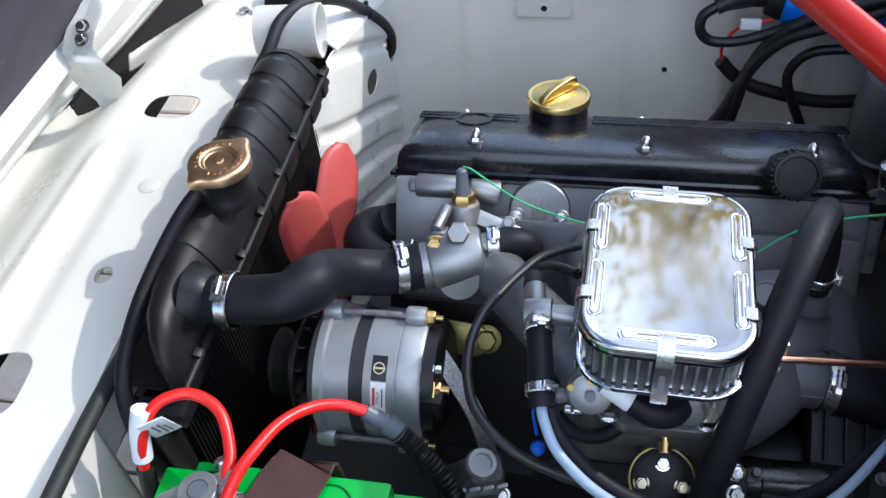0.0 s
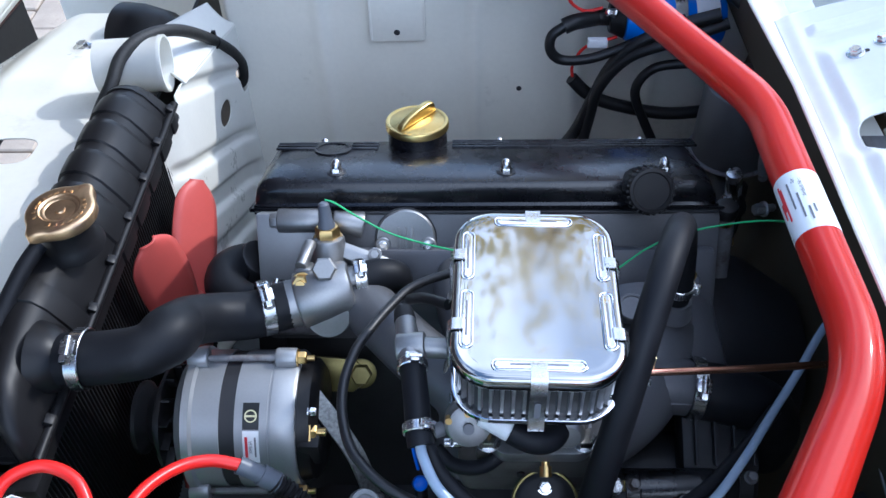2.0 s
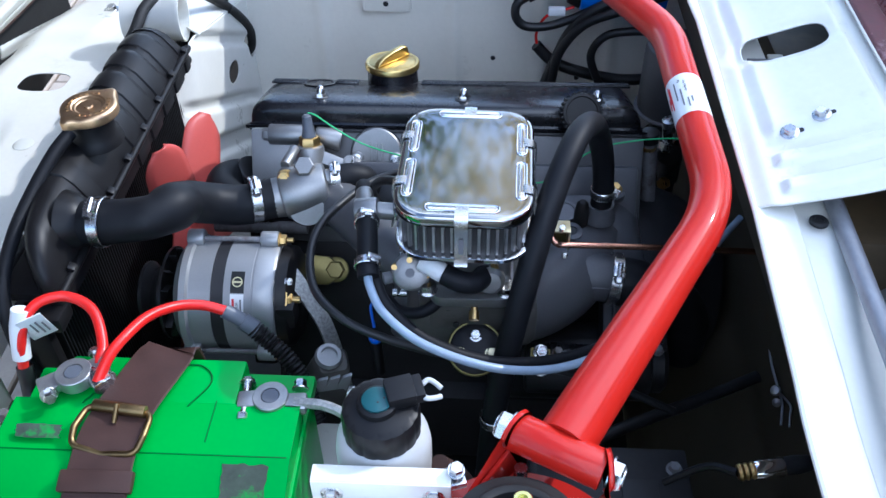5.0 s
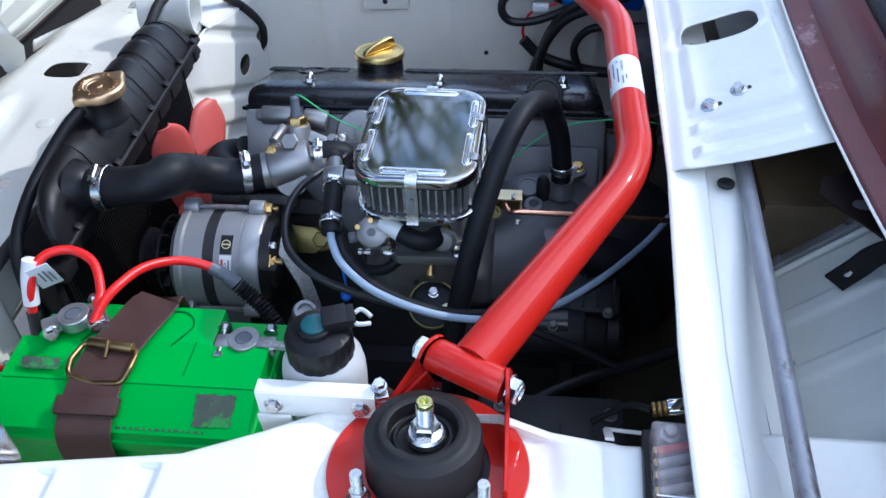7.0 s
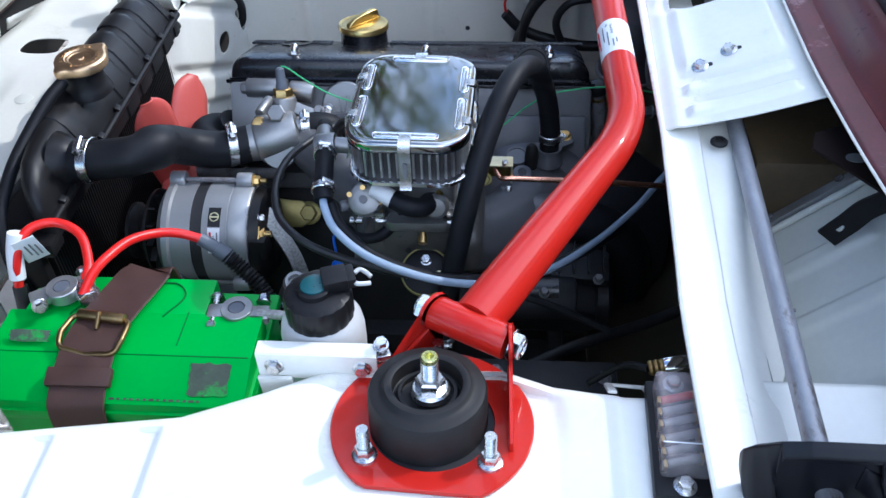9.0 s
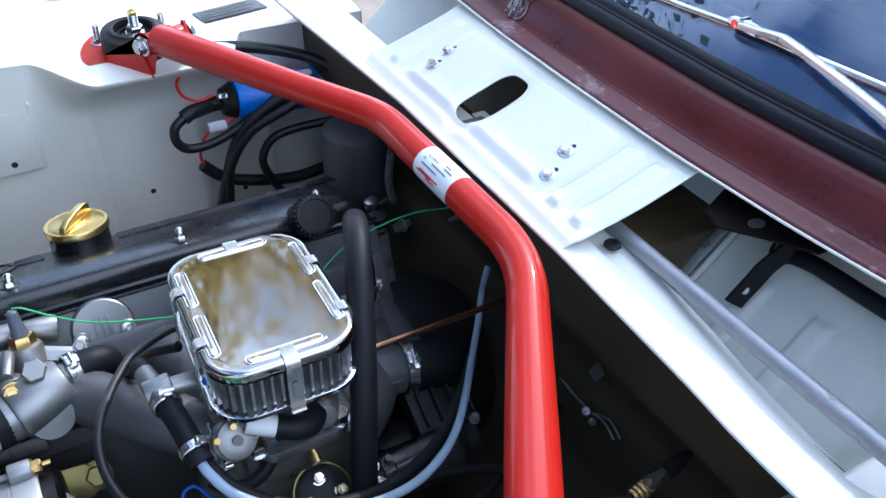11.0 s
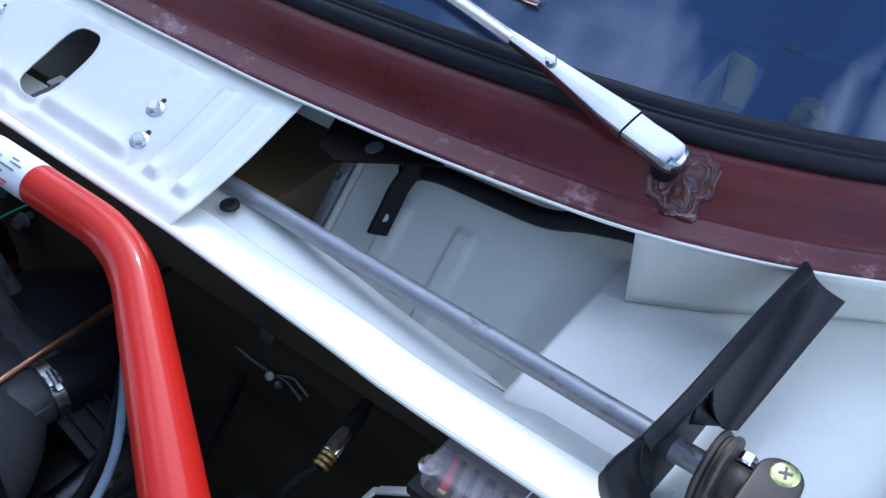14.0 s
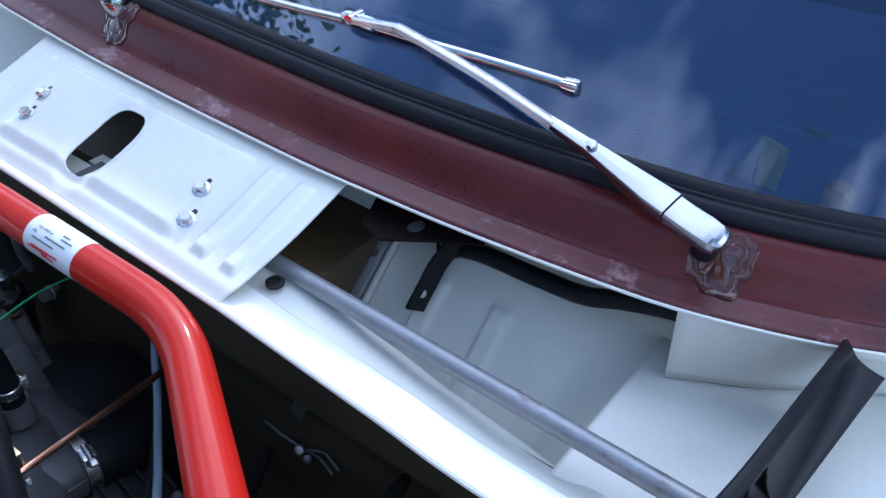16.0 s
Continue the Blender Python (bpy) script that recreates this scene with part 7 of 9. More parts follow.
part("cap_hump", lathe([(0.0150, 0.7915), (0.0140, 0.7965), (0.0125, 0.7975), (0.0, 0.7975)], rv + Vector((-0.002, 0.001, 0)), (0, 0, 1), 32), M_BLACKPLAST, cp)
part("cap_disc", lathe([(0.0108, 0.7970), (0.0108, 0.7990), (0.0100, 0.7996), (0.0, 0.7996)], rv + Vector((-0.002, 0.001, 0)), (0, 0, 1), 32), M_TEAL, cp, "dark teal disc")
for dx, dy in ((-0.001, -0.002), (0.003, 0.002)):
    part("cap_dimple", lathe([(0.0009, 0), (0.0, 0.0005)], rv + Vector((dx, dy, 0.7996)), (0, 0, 1), 10), M_INK, cp)
plug_m = Matrix.Rotation(radians(18), 3, "Z")
part("sensor_plug", box(rv + Vector((0.0135, 0.008, 0.7985)), (0.020, 0.021, 0.011), 0.0012, plug_m), M_BLACKPLAST, res, "black sensor plug")
part("plug_body", box(rv + Vector((0.0245, 0.0112, 0.7985)), (0.010, 0.0195, 0.009), 0.0012, plug_m), M_BLACKPLAST, res)
for k in range(2):
    s = 1 - 2 * k
    p0 = rv + Vector((0.0285, 0.0115 + 0.0045 * s, 0.798))
    part("plug_wire", sweep(spline([p0, p0 + Vector((0.004, 0.0035 * s, 0.0005)), p0 + Vector((0.009, 0.002 * s, -0.001)), p0 + Vector((0.0135, -0.001 * s, -0.003))], 6), 0.0019, 10), M_POLY, res, "pale sleeved wire stub")
rb = thing("reservoir_bracket", (-0.10, 0.04, 0.745), "ivory painted sheet bracket with two bolts holding the reservoir", "bracket")
part("face", box((-0.096, 0.0405, 0.7530), (0.096, 0.003, 0.028), 0.001), M_BODY, rb)
part("top_fold", box((-0.096, 0.0465, 0.7665), (0.096, 0.013, 0.0025), 0.001), M_BODY, rb)
part("leg", box((-0.131, 0.0395, 0.7200), (0.028, 0.003, 0.045), 0.001, Matrix.Rotation(0.12, 3, "X")), M_BODY, rb)
part("leg", box((-0.066, 0.0360, 0.7420), (0.034, 0.012, 0.003), 0.001), M_BODY, rb)
for x in (-0.130, -0.060):
    part("bolt", hexbolt((x, 0.039, 0.7540), (0, -1, 0.15), 0.0058, 0.005, 0.0078), M_STEEL, rb)
hose("reservoir_hose", [(-0.060, 0.10, 0.70), (-0.045, 0.115, 0.66), (-0.035, 0.135, 0.60), (-0.03, 0.15, 0.52)], 0.008, M_LEATHER, "brown cloth covered hose below the reservoir", "hose", 8, 12)
cs = thing("clip_screw", (-0.045, 0.05, 0.7597), "bright zinc screw clip at the end of the reservoir bracket", "clip")
part("screw", join(hexbolt((-0.045, 0.05, 0.7697), (0.1, -0.2, 1), 0.0050, 0.006, 0.0062), rod((-0.045, 0.05, 0.7557), (-0.045, 0.05, 0.7717), 0.0032, seg=12)), M_STEEL, cs)
part("clip_band", box((-0.045, 0.05, 0.7617), (0.012, 0.016, 0.006), 0.0015, Matrix.Rotation(0.3, 3, "Z")), M_STEEL, cs)

# black push clips on the panels
for at, ax in (((-0.548, 0.463, 0.634), (1, 0, 0.3)), ((-0.553, 0.140, 0.632), (-0.6, 0, 0.8)), ((-0.519, 0.118, 0.575), (1, 0, 0))):
    solo("push_clip", lathe([(0.0048, -0.002), (0.0052, 0.0), (0.0042, 0.003), (0.0, 0.0036)], at, ax, 16), M_BLACKPLAST, "small black push clip in the ivory panel", "clip", "push clips")

# back of the far headlamp, seen past the edge of the support panel
hl = thing("headlamp", (-0.56, 1.04, 0.50), "back of a black headlamp bowl with a pale connector", "headlamp")
part("bowl", lathe([(0.0, 0.0), (0.030, 0.0), (0.034, -0.010), (0.060, -0.030), (0.075, -0.070), (0.080, -0.10)], (-0.505, 1.055, 0.560), (1, -0.1, 0.15), 32), M_BLACKPLAST, hl)
# Black sheet stands in for the shaded cavity below the lamp.
part("backing", box((-0.56, 1.02, 0.46), (0.15, 0.20, 0.01), 0.002), M_UNDER_SHADE, hl)
part("connector", box((-0.497, 1.040, 0.590), (0.014, 0.010, 0.030), 0.002), M_WHITEPL, hl, "pale plastic connector")
part("adjuster", rod((-0.535, 0.985, 0.585), (-0.500, 0.990, 0.600), 0.006, bev=0.001), M_DARKSTEEL, hl)
part("lead", sweep(spline([(-0.497, 1.040, 0.578), (-0.49, 1.03, 0.56), (-0.50, 1.0, 0.55), (-0.53, 0.98, 0.54)], 6), 0.004, 8), M_BLACKCABLE, hl)


# ---- strut brace ----
brace = thing("strut_brace", (0.10, 0.5, 0.76), "glossy red tubular strut brace with a white sticker", "strut brace")
BPTS = [(0.028, 0.068, 0.780), (0.1655, 0.290, 0.811), (0.1600, 0.562, 0.818), (0.016, 0.925, 0.792)]
bpath = rounded(BPTS, 0.16, 12)
bl = [0.0]
for a, b in zip(bpath, bpath[1:]):
    bl.append(bl[-1] + (b - a).length)


def even(path, n):
    """The same path in n equal steps."""
    cum = [0.0]
    for a, b in zip(path, path[1:]):
        cum.append(cum[-1] + (b - a).length)
    out, j = [], 0
    for k in range(n + 1):
        s = cum[-1] * k / n
        while j < len(cum) - 2 and cum[j + 1] < s:
            j += 1
        f = (s - cum[j]) / max(1e-9, cum[j + 1] - cum[j])
        out.append(path[j] + (path[j + 1] - path[j]) * f)
    return out


ev = even(bpath, 120)
tube = part("tube", sweep(ev, lambda t: 0.0172 + 0.0030 * (1 - step(t, 0.02, 0.30)) + 0.0030 * step(t, 0.70, 0.98), 32), M_RED, brace, angle=60)
ia = min(range(121), key=lambda i: abs(ev[i].y - 0.396))
ib = min(range(121), key=lambda i: abs(ev[i].y - 0.464))
stick = part("sticker", sweep(ev[ia:ib + 1], 0.01745, 32, cap=False), M_PAPER, brace, "white printed sticker wrapped round the tube")
bd = (Vector(BPTS[2]) - Vector(BPTS[1])).normalized()
scol = Vector((-0.55, -0.35, 0.85))
scol = (scol - bd * scol.dot(bd)).normalized()


def on_bar(y, ang, lift=0.0003):
    t = (y - BPTS[1][1]) / (BPTS[2][1] - BPTS[1][1])
    c = Vector(BPTS[1]).lerp(Vector(BPTS[2]), t)
    q = Matrix.Rotation(radians(ang), 3, bd) @ scol
    return Matrix.Translation(c + q * (0.01745 + lift)) @ Matrix((-bd, q.cross(-bd), q)).transposed().to_4x4()


for k, (txt, ang) in enumerate((("Artikel Nr.:", 14), ("für", -2))):
    m_ = on_bar(0.441 if k == 0 else 0.450, ang, 0.0004)
    part("writing", text_mesh(txt, 0.0042, m_ @ pose(0, 0, 0, 0, 0, 180)), M_INKGREY, stick)
for y, ang, w in ((0.414, 14, 0.016), (0.424, -2, 0.030), (0.436, -18, 0.032), (0.418, 26, 0.010)):
    m_ = on_bar(y, ang)
    part("writing_bar", box(m_.translation, (w * 0.85, 0.0015, 0.0002), 0.0, m_.to_3x3()), M_INKGREY, stick)
for y_, a_, w_ in ((0.440, -46, 0.026), (0.432, -40, 0.034), (0.428, -53, 0.016)):
    m_ = on_bar(y_, a_)
    part("maker_mark", box(m_.translation, (w_, 0.0018, 0.0002), 0.0, m_.to_3x3()), M_INKRED, stick, "plain red maker's mark")


def lean(bm, side):
    """Sets a mesh made round an upright axis at one tower on the tower's leaning top."""
    turn = Matrix.Translation((-0.0015, -0.0065, 0.7505)) @ pose(0, 0, 0, -6) @ Matrix.Translation((0, 0, -0.7575))
    if side > 0:
        flip = Matrix.Translation((0, 1, 0)) @ Matrix.Diagonal((1, -1, 1, 1))
        turn = flip @ turn @ flip
    bmesh.ops.transform(bm, matrix=turn, verts=bm.verts)
    return bm


def tower_z(y):
    return 0.7505 - 0.105 * (y + 0.0065)


def brace_end(side, group):
    """Sleeve, bolts, ears and ring plate at one strut tower; side -1 near, +1 far."""
    def q(x, y, z):
        return Vector((x, y, z)) if side < 0 else Vector((x, 1.0 - y, z + 0.002))
    s0, s1 = q(-0.0055, 0.0729, 0.7857), q(0.0535, 0.0465, 0.7815)
    ax = (s1 - s0).normalized()
    part("pivot_sleeve", rod(s0, s1, 0.0140, seg=28, bev=0.001), M_RED, brace)
    part("pivot_bolt", join(hexbolt(s1 + ax * 0.0035, ax, 0.0104, 0.0075, 0.0125), lathe([(0.0078, 0), (0.0075, 0.0025), (0.0054, 0.0030), (0.0054, 0.001), (0.0, 0.001)], s1 + ax * 0.0108, ax, 20)), M_STEEL, brace, "bright pivot bolt")
    part("pivot_nut", join(hexbolt(s0 - ax * 0.002, -ax, 0.0105, 0.009, 0.013), rod(s0 - ax * 0.010, s0 - ax * 0.014, 0.006)), M_STEEL, brace)
    P = 0.7535
    plate = annulus(0.0468, 0.0760, 0.0040, q(0, 0, P), (0, 0, 1), 72)
    for v in plate.verts:
        yy = v.co.y if side < 0 else 1.0 - v.co.y
        cut = -0.0630 - 0.06 * v.co.x
        if yy < cut:
            v.co.y += (cut - yy) * (1 if side < 0 else -1)
    part("ring_plate", lean(plate, side), M_RED, brace)

    def ear(foot_a, foot_b, top, nrm):
        a, b, c = q(*foot_a, tower_z(foot_a[1]) - 0.002), q(*foot_b, tower_z(foot_b[1]) - 0.002), q(*top)
        up = Vector((0, 0, 1))
        d = (b - a).normalized()
        n_ = d.cross(up).normalized()
        tp = arc(Vector((c.x, c.y, c.z)), up, d, 0.0165, -70, 110, 8)
        outline = [a, a + up * 0.012] + list(reversed(tp)) + [b]
        bm = bmesh.new()
        f = bm.faces.new([bm.verts.new(p - n_ * 0.0018) for p in outline])
        r = bmesh.ops.extrude_face_region(bm, geom=[f])
        bmesh.ops.translate(bm, vec=n_ * 0.0036, verts=[v for v in r["geom"] if isinstance(v, bmesh.types.BMVert)])
        bmesh.ops.recalc_face_normals(bm, faces=bm.faces)
        bevel_sharp(bm, 0.0008, 1)
        part("ear", bm, M_RED, brace)
    ear((-0.050, 0.012), (-0.001, 0.076), (-0.0045, 0.0725, 0.7855), -1)
    ear((0.0575, -0.032), (0.0555, 0.050), (0.0555, 0.0455, 0.7815), 1)


brace_end(-1, "near")
brace_end(1, "far")


def strut_mount(y0, side):
    def q(x, y, z):
        return Vector((x, y0 + (y if side < 0 else -y), z))
    s = thing("strut_mount", q(0, 0, 0.752), "black rubber strut top mount with a central nut", "strut mount", "strut mounts")
    def piece(name, bm, material, label=""):
        return part(name, lean(bm, side), material, s, label)
    m = q(-0.003, 0.004, 0)
    n = q(-0.001, 0.0063, 0)
    up = (0, 0, 1)
    piece("rubber_body", lathe([(0.0443, 0.745), (0.0446, 0.760), (0.0441, 0.7855), (0.0425, 0.7890), (0.0385, 0.7905), (0.0350, 0.7908), (0.0330, 0.7925), (0.0315, 0.7945), (0.0285, 0.7950), (0.0262, 0.7938), (0.0256, 0.782), (0.0225, 0.780), (0.0, 0.780)], m, up, 56), M_DULLRUB)
    # Black disc stands in for shade in the gap round the rubber.
    piece("dark_cup", lathe([(0.0, 0.7542), (0.0475, 0.7542), (0.0475, 0.7548), (0.0, 0.7548)], q(0, 0, 0), up, 48), M_INK, "black disc in place of shade round the mount")
    piece("inner_ring", annulus(0.0195, 0.0225, 0.004, m + Vector((0, 0, 0.7815))), M_DULLRUB)
    piece("washer", lathe([(0.0146, 0.782), (0.0146, 0.7865), (0.0128, 0.7885), (0.0, 0.7885)], n, up, 32), M_STEEL)
    piece("centre_nut", hexbolt(n + Vector((0, 0, 0.7885)), up, 0.0112, 0.0095), M_STEEL, "zinc plated centre nut")
    piece("threaded_rod", sweep([n + Vector((0, 0, 0.796 + 0.0011 * k)) for k in range(18)], 0.0058, 18, ridge=0.0007, pitch=0.0022), M_STEEL)
    piece("rod_tip", join(annulus(0.0032, 0.0063, 0.0045, n + Vector((0, 0, 0.8145))), lathe([(0.0034, 0.8145), (0.0034, 0.8155)], n, up, 6)), M_YELLOWSCREW, "yellow marked tip with a hexagon socket")
    for x, y, high in ((-0.046, -0.0345, 0.021), (0.044, -0.0365, 0.021), (0.0007, 0.0587, 0.018)):
        c = q(x, y, 0.7575)
        piece("flange_nut", join(lathe([(0.0096, 0), (0.0092, 0.002), (0.0075, 0.003)], c, up, 24), hexbolt(c + Vector((0, 0, 0.0025)), up, 0.0072, 0.008)), M_STEEL, "bright flange nut")
        piece("stud", sweep([c + Vector((0, 0, 0.0085 + 0.0010 * k)) for k in range(int(high * 1000))], 0.0042, 14, ridge=0.0005, pitch=0.0020), M_STEEL)
    return s


strut_mount(0.0, -1)
strut_mount(1.0, 1)

# ---- cowl plate ----


def cowl_plate(u, v):
    y = v + lerp(u, [(0, 0.0065), (0.12, 0.0), (0.55, -0.005), (1, -0.0075)]) * (1 - step(v, 0.28, 0.40))
    xf = lerp(y, [(0.28, 0.1965), (0.36, 0.1985), (0.51, 0.2035), (0.70, 0.205)])
    x = xf + (0.330 - xf) * u + 0.004 * step(0.40 - y, 0, 0.12) * (u - 0.5) + 0.02 * step(y, 0.60, 0.75) * u
    z = 0.8185 + 0.046 * u - 0.004 * math.sin(math.pi * u) * 0.6 - 0.004 * (1 - step(u, 0.0, 0.10))
    mid = step(y, 0.352, 0.382) * (1 - step(y, 0.615, 0.645))
    z += 0.0062 * mid * step(u, 0.13, 0.21) * (1 - step(u, 0.82, 0.90))
    slot = math.hypot((u - 0.47) / 0.30, (y - 0.507) / 0.0235)
    z -= 0.0042 * (1 - step(slot, 1.05, 1.55))
    ends = step(u, 0.14, 0.20) * (1 - step(u, 0.80, 0.88))
    z += 0.0046 * ends * sum(step(y, c - 0.0105, c - 0.0055) * (1 - step(y, c + 0.0055, c + 0.0105)) for c in (0.332, 0.296, 0.668))
    return Vector((x, y, z))


cpl = thing("cowl_plate", (0.26, 0.48, 0.82), "loose ivory painted cowl plate with an oblong hole and four bolts", "panel")
cp_ob = part("plate", sheet(cowl_plate, 0.0, 1.0, 90, 0.276, 0.705, 240, holes=((0.47, 0.507, 0.30, 0.0235, 3.2),)), M_BODY, cpl, angle=50)
thicken(cp_ob, 0.0016)
part("front_fold", sheet(lambda u, v: cowl_plate(0, v) + Vector((0.0008 - 0.0005 * u, 0, -0.0035 * u)), 0, 1, 4, 0.276, 0.705, 30), M_BODY, cpl)


def on_plate(x, y):
    u = (x - 0.2000) / 0.1300
    p = cowl_plate(u, y)
    du = (cowl_plate(u + 0.02, y) - p).normalized()
    dv = (cowl_plate(u, y + 0.004) - p).normalized()
    return p, du.cross(dv).normalized(), du


for x, y in ((0.270, 0.618), (0.245, 0.610), (0.2645, 0.376), (0.238, 0.365)):
    p, n_, d = on_plate(x, y)
    if n_.z < 0:
        n_ = -n_
    part("bolt", hexbolt(p, n_, 0.0052, 0.0055, 0.0080), M_STEEL, cpl, "zinc plated bolt")
    sd = (d * 0.6 + Vector((0, -0.8, 0))).normalized()
    part("slot", prism(round_rect(0.010, 0.0045, 0.002), 0.0004, Matrix.Translation(p + n_ * 0.0002 + d * 0.007) @ Matrix((d, n_.cross(d), n_)).transposed().to_4x4(), 0.0), M_INK, cpl)
# heater motor and box seen through the hole and below the plate
hb = thing("heater_box", (0.36, 0.48, 0.70), "dark brown heater box with a motor under the cowl plate", "heater")
part("box", box((0.375, 0.49, 0.745), (0.185, 0.44, 0.085), 0.004), M_HEATER, hb)
part("motor", rod((0.25, 0.50, 0.775), (0.25, 0.50, 0.800), 0.032, bev=0.004), M_ENGDARK, hb)
part("motor_band", box((0.255, 0.50, 0.804), (0.03, 0.07, 0.003), 0.001), M_DARKSTEEL, hb)
part("pale_strip", box((0.272, 0.505, 0.802), (0.016, 0.085, 0.003), 0.001), M_BODY_IN, hb)
SL = Vector((0.736, 0, 0.677))
SN = Vector((-0.677, 0, 0.736))
SM = Matrix((SL, Vector((0, 1, 0)), SN)).transposed()


def on_slope_panel(x, y, lift=0.0):
    return Vector((x, y, 0.690 + 0.92 * (x - 0.287))) + SN * lift


part("edge_frame", box(on_slope_panel(0.348, 0.2690, 0.006), (0.150, 0.017, 0.010), 0.0015, SM), M_LEAD, hb, "folded grey steel edge of the heater opening")
part("edge_bead", rod(on_slope_panel(0.290, 0.2570, 0.004), on_slope_panel(0.405, 0.2570, 0.004), 0.0035, seg=12), M_BODY_IN, hb, "ivory painted seam bead")
# Solid black strip painted in as the shadow beside the frame.
part("edge_shadow_gap", box(on_slope_panel(0.348, 0.2795, 0.004), (0.150, 0.004, 0.012), 0.0005, SM), M_INK, hb)
for x in (0.315, 0.368):
    part("edge_screw", hexbolt(on_slope_panel(x, 0.2690, 0.011), SN, 0.004, 0.002, 0.0045), M_DARKSTEEL, hb)

# black bracket and hose under the scuttle
ub = thing("black_bracket", (0.345, 0.19, 0.77), "flat black steel bracket with holes hanging in the plenum", "bracket")
part("strip", sweep(spline([(0.378, 0.186, 0.822), (0.368, 0.189, 0.812), (0.356, 0.194, 0.797), (0.349, 0.198, 0.780), (0.341, 0.201, 0.765), (0.336, 0.202, 0.757)], 5), 0.01, profile=[(-0.0015, -0.0105), (0.0015, -0.0105), (0.0015, 0.0105), (-0.0015, 0.0105)]), M_BLACKPLAST, ub)
part("rivet_hole", lathe([(0.0042, 0), (0.0042, 0.0022), (0, 0.0022)], (0.3445, 0.200, 0.7715), (-0.82, 0.1, 0.50), 16), M_BODY_IN, ub)
plate_poly = [(0.305, 0.215), (0.312, 0.238), (0.365, 0.262), (0.420, 0.262), (0.420, 0.150), (0.352, 0.148), (0.330, 0.182)]
part("top_plate", prism(plate_poly, 0.003, Matrix.Translation((0, 0, 0.8425)), 0.0008), M_MATBLACK, ub)
part("pale_hole", prism([(0.3365 + 0.0085 * math.cos(k * 0.314), 0.202 + 0.0062 * math.sin(k * 0.314)) for k in range(20)], 0.0036, Matrix.Translation((0, 0, 0.8425)), 0.0), M_LEAD, ub)
part("pivot", rod((0.374, 0.192, 0.802), (0.374, 0.192, 0.842), 0.010, bev=0.002), M_BLACKPLAST, ub)
hose("drain_hose", [(0.378, 0.206, 0.800), (0.378, 0.182, 0.808), (0.378, 0.159, 0.8125), (0.378, 0.109, 0.815), (0.378, 0.067, 0.819), (0.378, 0.034, 0.832), (0.378, -0.001, 0.843), (0.378, -0.018, 0.845)], 0.0078, M_RUBBER, "black rubber hose under the scuttle edge", "hose", 8, 16)

# torsion tube with its bearing
TA, TB = Vector((0.2705, 0.420, 0.802)), Vector((0.2340, -0.215, 0.8365))


def on_tube(y):
    t = (y - TA.y) / (TB.y - TA.y)
    return TA.lerp(TB, t)


TD = (TB - TA).normalized()
M_RUSTSTEEL = mat("rust_brown_bare_steel", (0.085, 0.070, 0.060), 0.45, 0.55, 0.4, 50, 320, 0.2, tint=(0.16, 0.12, 0.09), tint_at=0.56)
tt = thing("torsion_tube", on_tube(0.0), "stained grey steel tube lying along the cowl", "tube")
part("tube", rod(TA, on_tube(-0.178), 0.0076, seg=28), M_TUBE, tt)
part("bent_end", sweep(spline([on_tube(-0.176), on_tube(-0.198), on_tube(-0.215) + Vector((0.0, 0, -0.001)), on_tube(-0.235) + Vector((-0.012, 0.0, -0.004)), on_tube(-0.24) + Vector((-0.04, -0.01, -0.012))], 8), 0.0080, 18), M_RUSTSTEEL, tt)
part("cross_pin", rod(on_tube(0.05) + Vector((-0.006, 0, 0)), on_tube(0.05) + Vector((0.0095, 0, 0)), 0.0014, seg=10), M_DARKSTEEL, tt)
part("collar", rod(on_tube(-0.134), on_tube(-0.149), 0.0112, bev=0.001), M_RUSTSTEEL, tt)
for k, r in enumerate((0.0236, 0.0218, 0.0236)):
    part("spring_disc", lathe([(0.008, -0.0018), (r, -0.0018), (r + 0.0008, 0.0), (r, 0.0018), (0.008, 0.0018)], on_tube(-0.128 - 0.0036 * k), TD, 40), M_RUSTSTEEL, tt, "stacked steel disc")
part("grub_screw", hexbolt(on_tube(-0.143) + Vector((0.010, 0, 0.004)), (1, 0, 0.35), 0.0052, 0.007, 0.0068), M_STEEL, tt)
bb = thing("bearing_block", on_tube(-0.163) - Vector((0, 0, 0.05)), "brown plastic bearing block with two yellow cross-head screws", "bearing block")
bm_ = Matrix((Vector((1, -0.06, 0.10)).normalized(), Vector((0.06, 1, -0.06)).normalized(), Vector((-0.10, 0.06, 1)).normalized())).transposed()
M_BROWNPL = mat("dark_brown_plastic", (0.045, 0.035, 0.028), 0.35, 0, 0.3, 30, 300, 0.06, tint=(0.09, 0.07, 0.055))
part("body", prism(round_rect(0.054, 0.026, 0.0125, 8), 0.046, Matrix.Translation(on_tube(-0.163) + Vector((-0.001, 0, -0.034))) @ bm_.to_4x4(), 0.002, 3), M_BROWNPL, bb)
for s in (-1, 1):
    sp = on_tube(-0.163) + bm_ @ Vector((0.0145 * s - 0.001, 0, 0.0118))
    part("screw", lathe([(0.0077, -0.001), (0.0077, 0.0006), (0.0060, 0.0014), (0.0, 0.0018)], sp, bm_.col[2], 28), M_YELLOWSCREW, bb, "yellow zinc cross-head screw")
    for tdeg in (20, 110):
        part("screw_cross", box(sp + bm_.col[2] * 0.0018, (0.0075, 0.0017, 0.0010), 0.0002, bm_ @ Matrix.Rotation(radians(tdeg), 3, "Z")), M_INKGREY, bb)
part("stand", box(on_tube(-0.163) + Vector((0, 0, -0.032)), (0.049, 0.024, 0.020), 0.004, bm_), M_BROWNPL, bb)

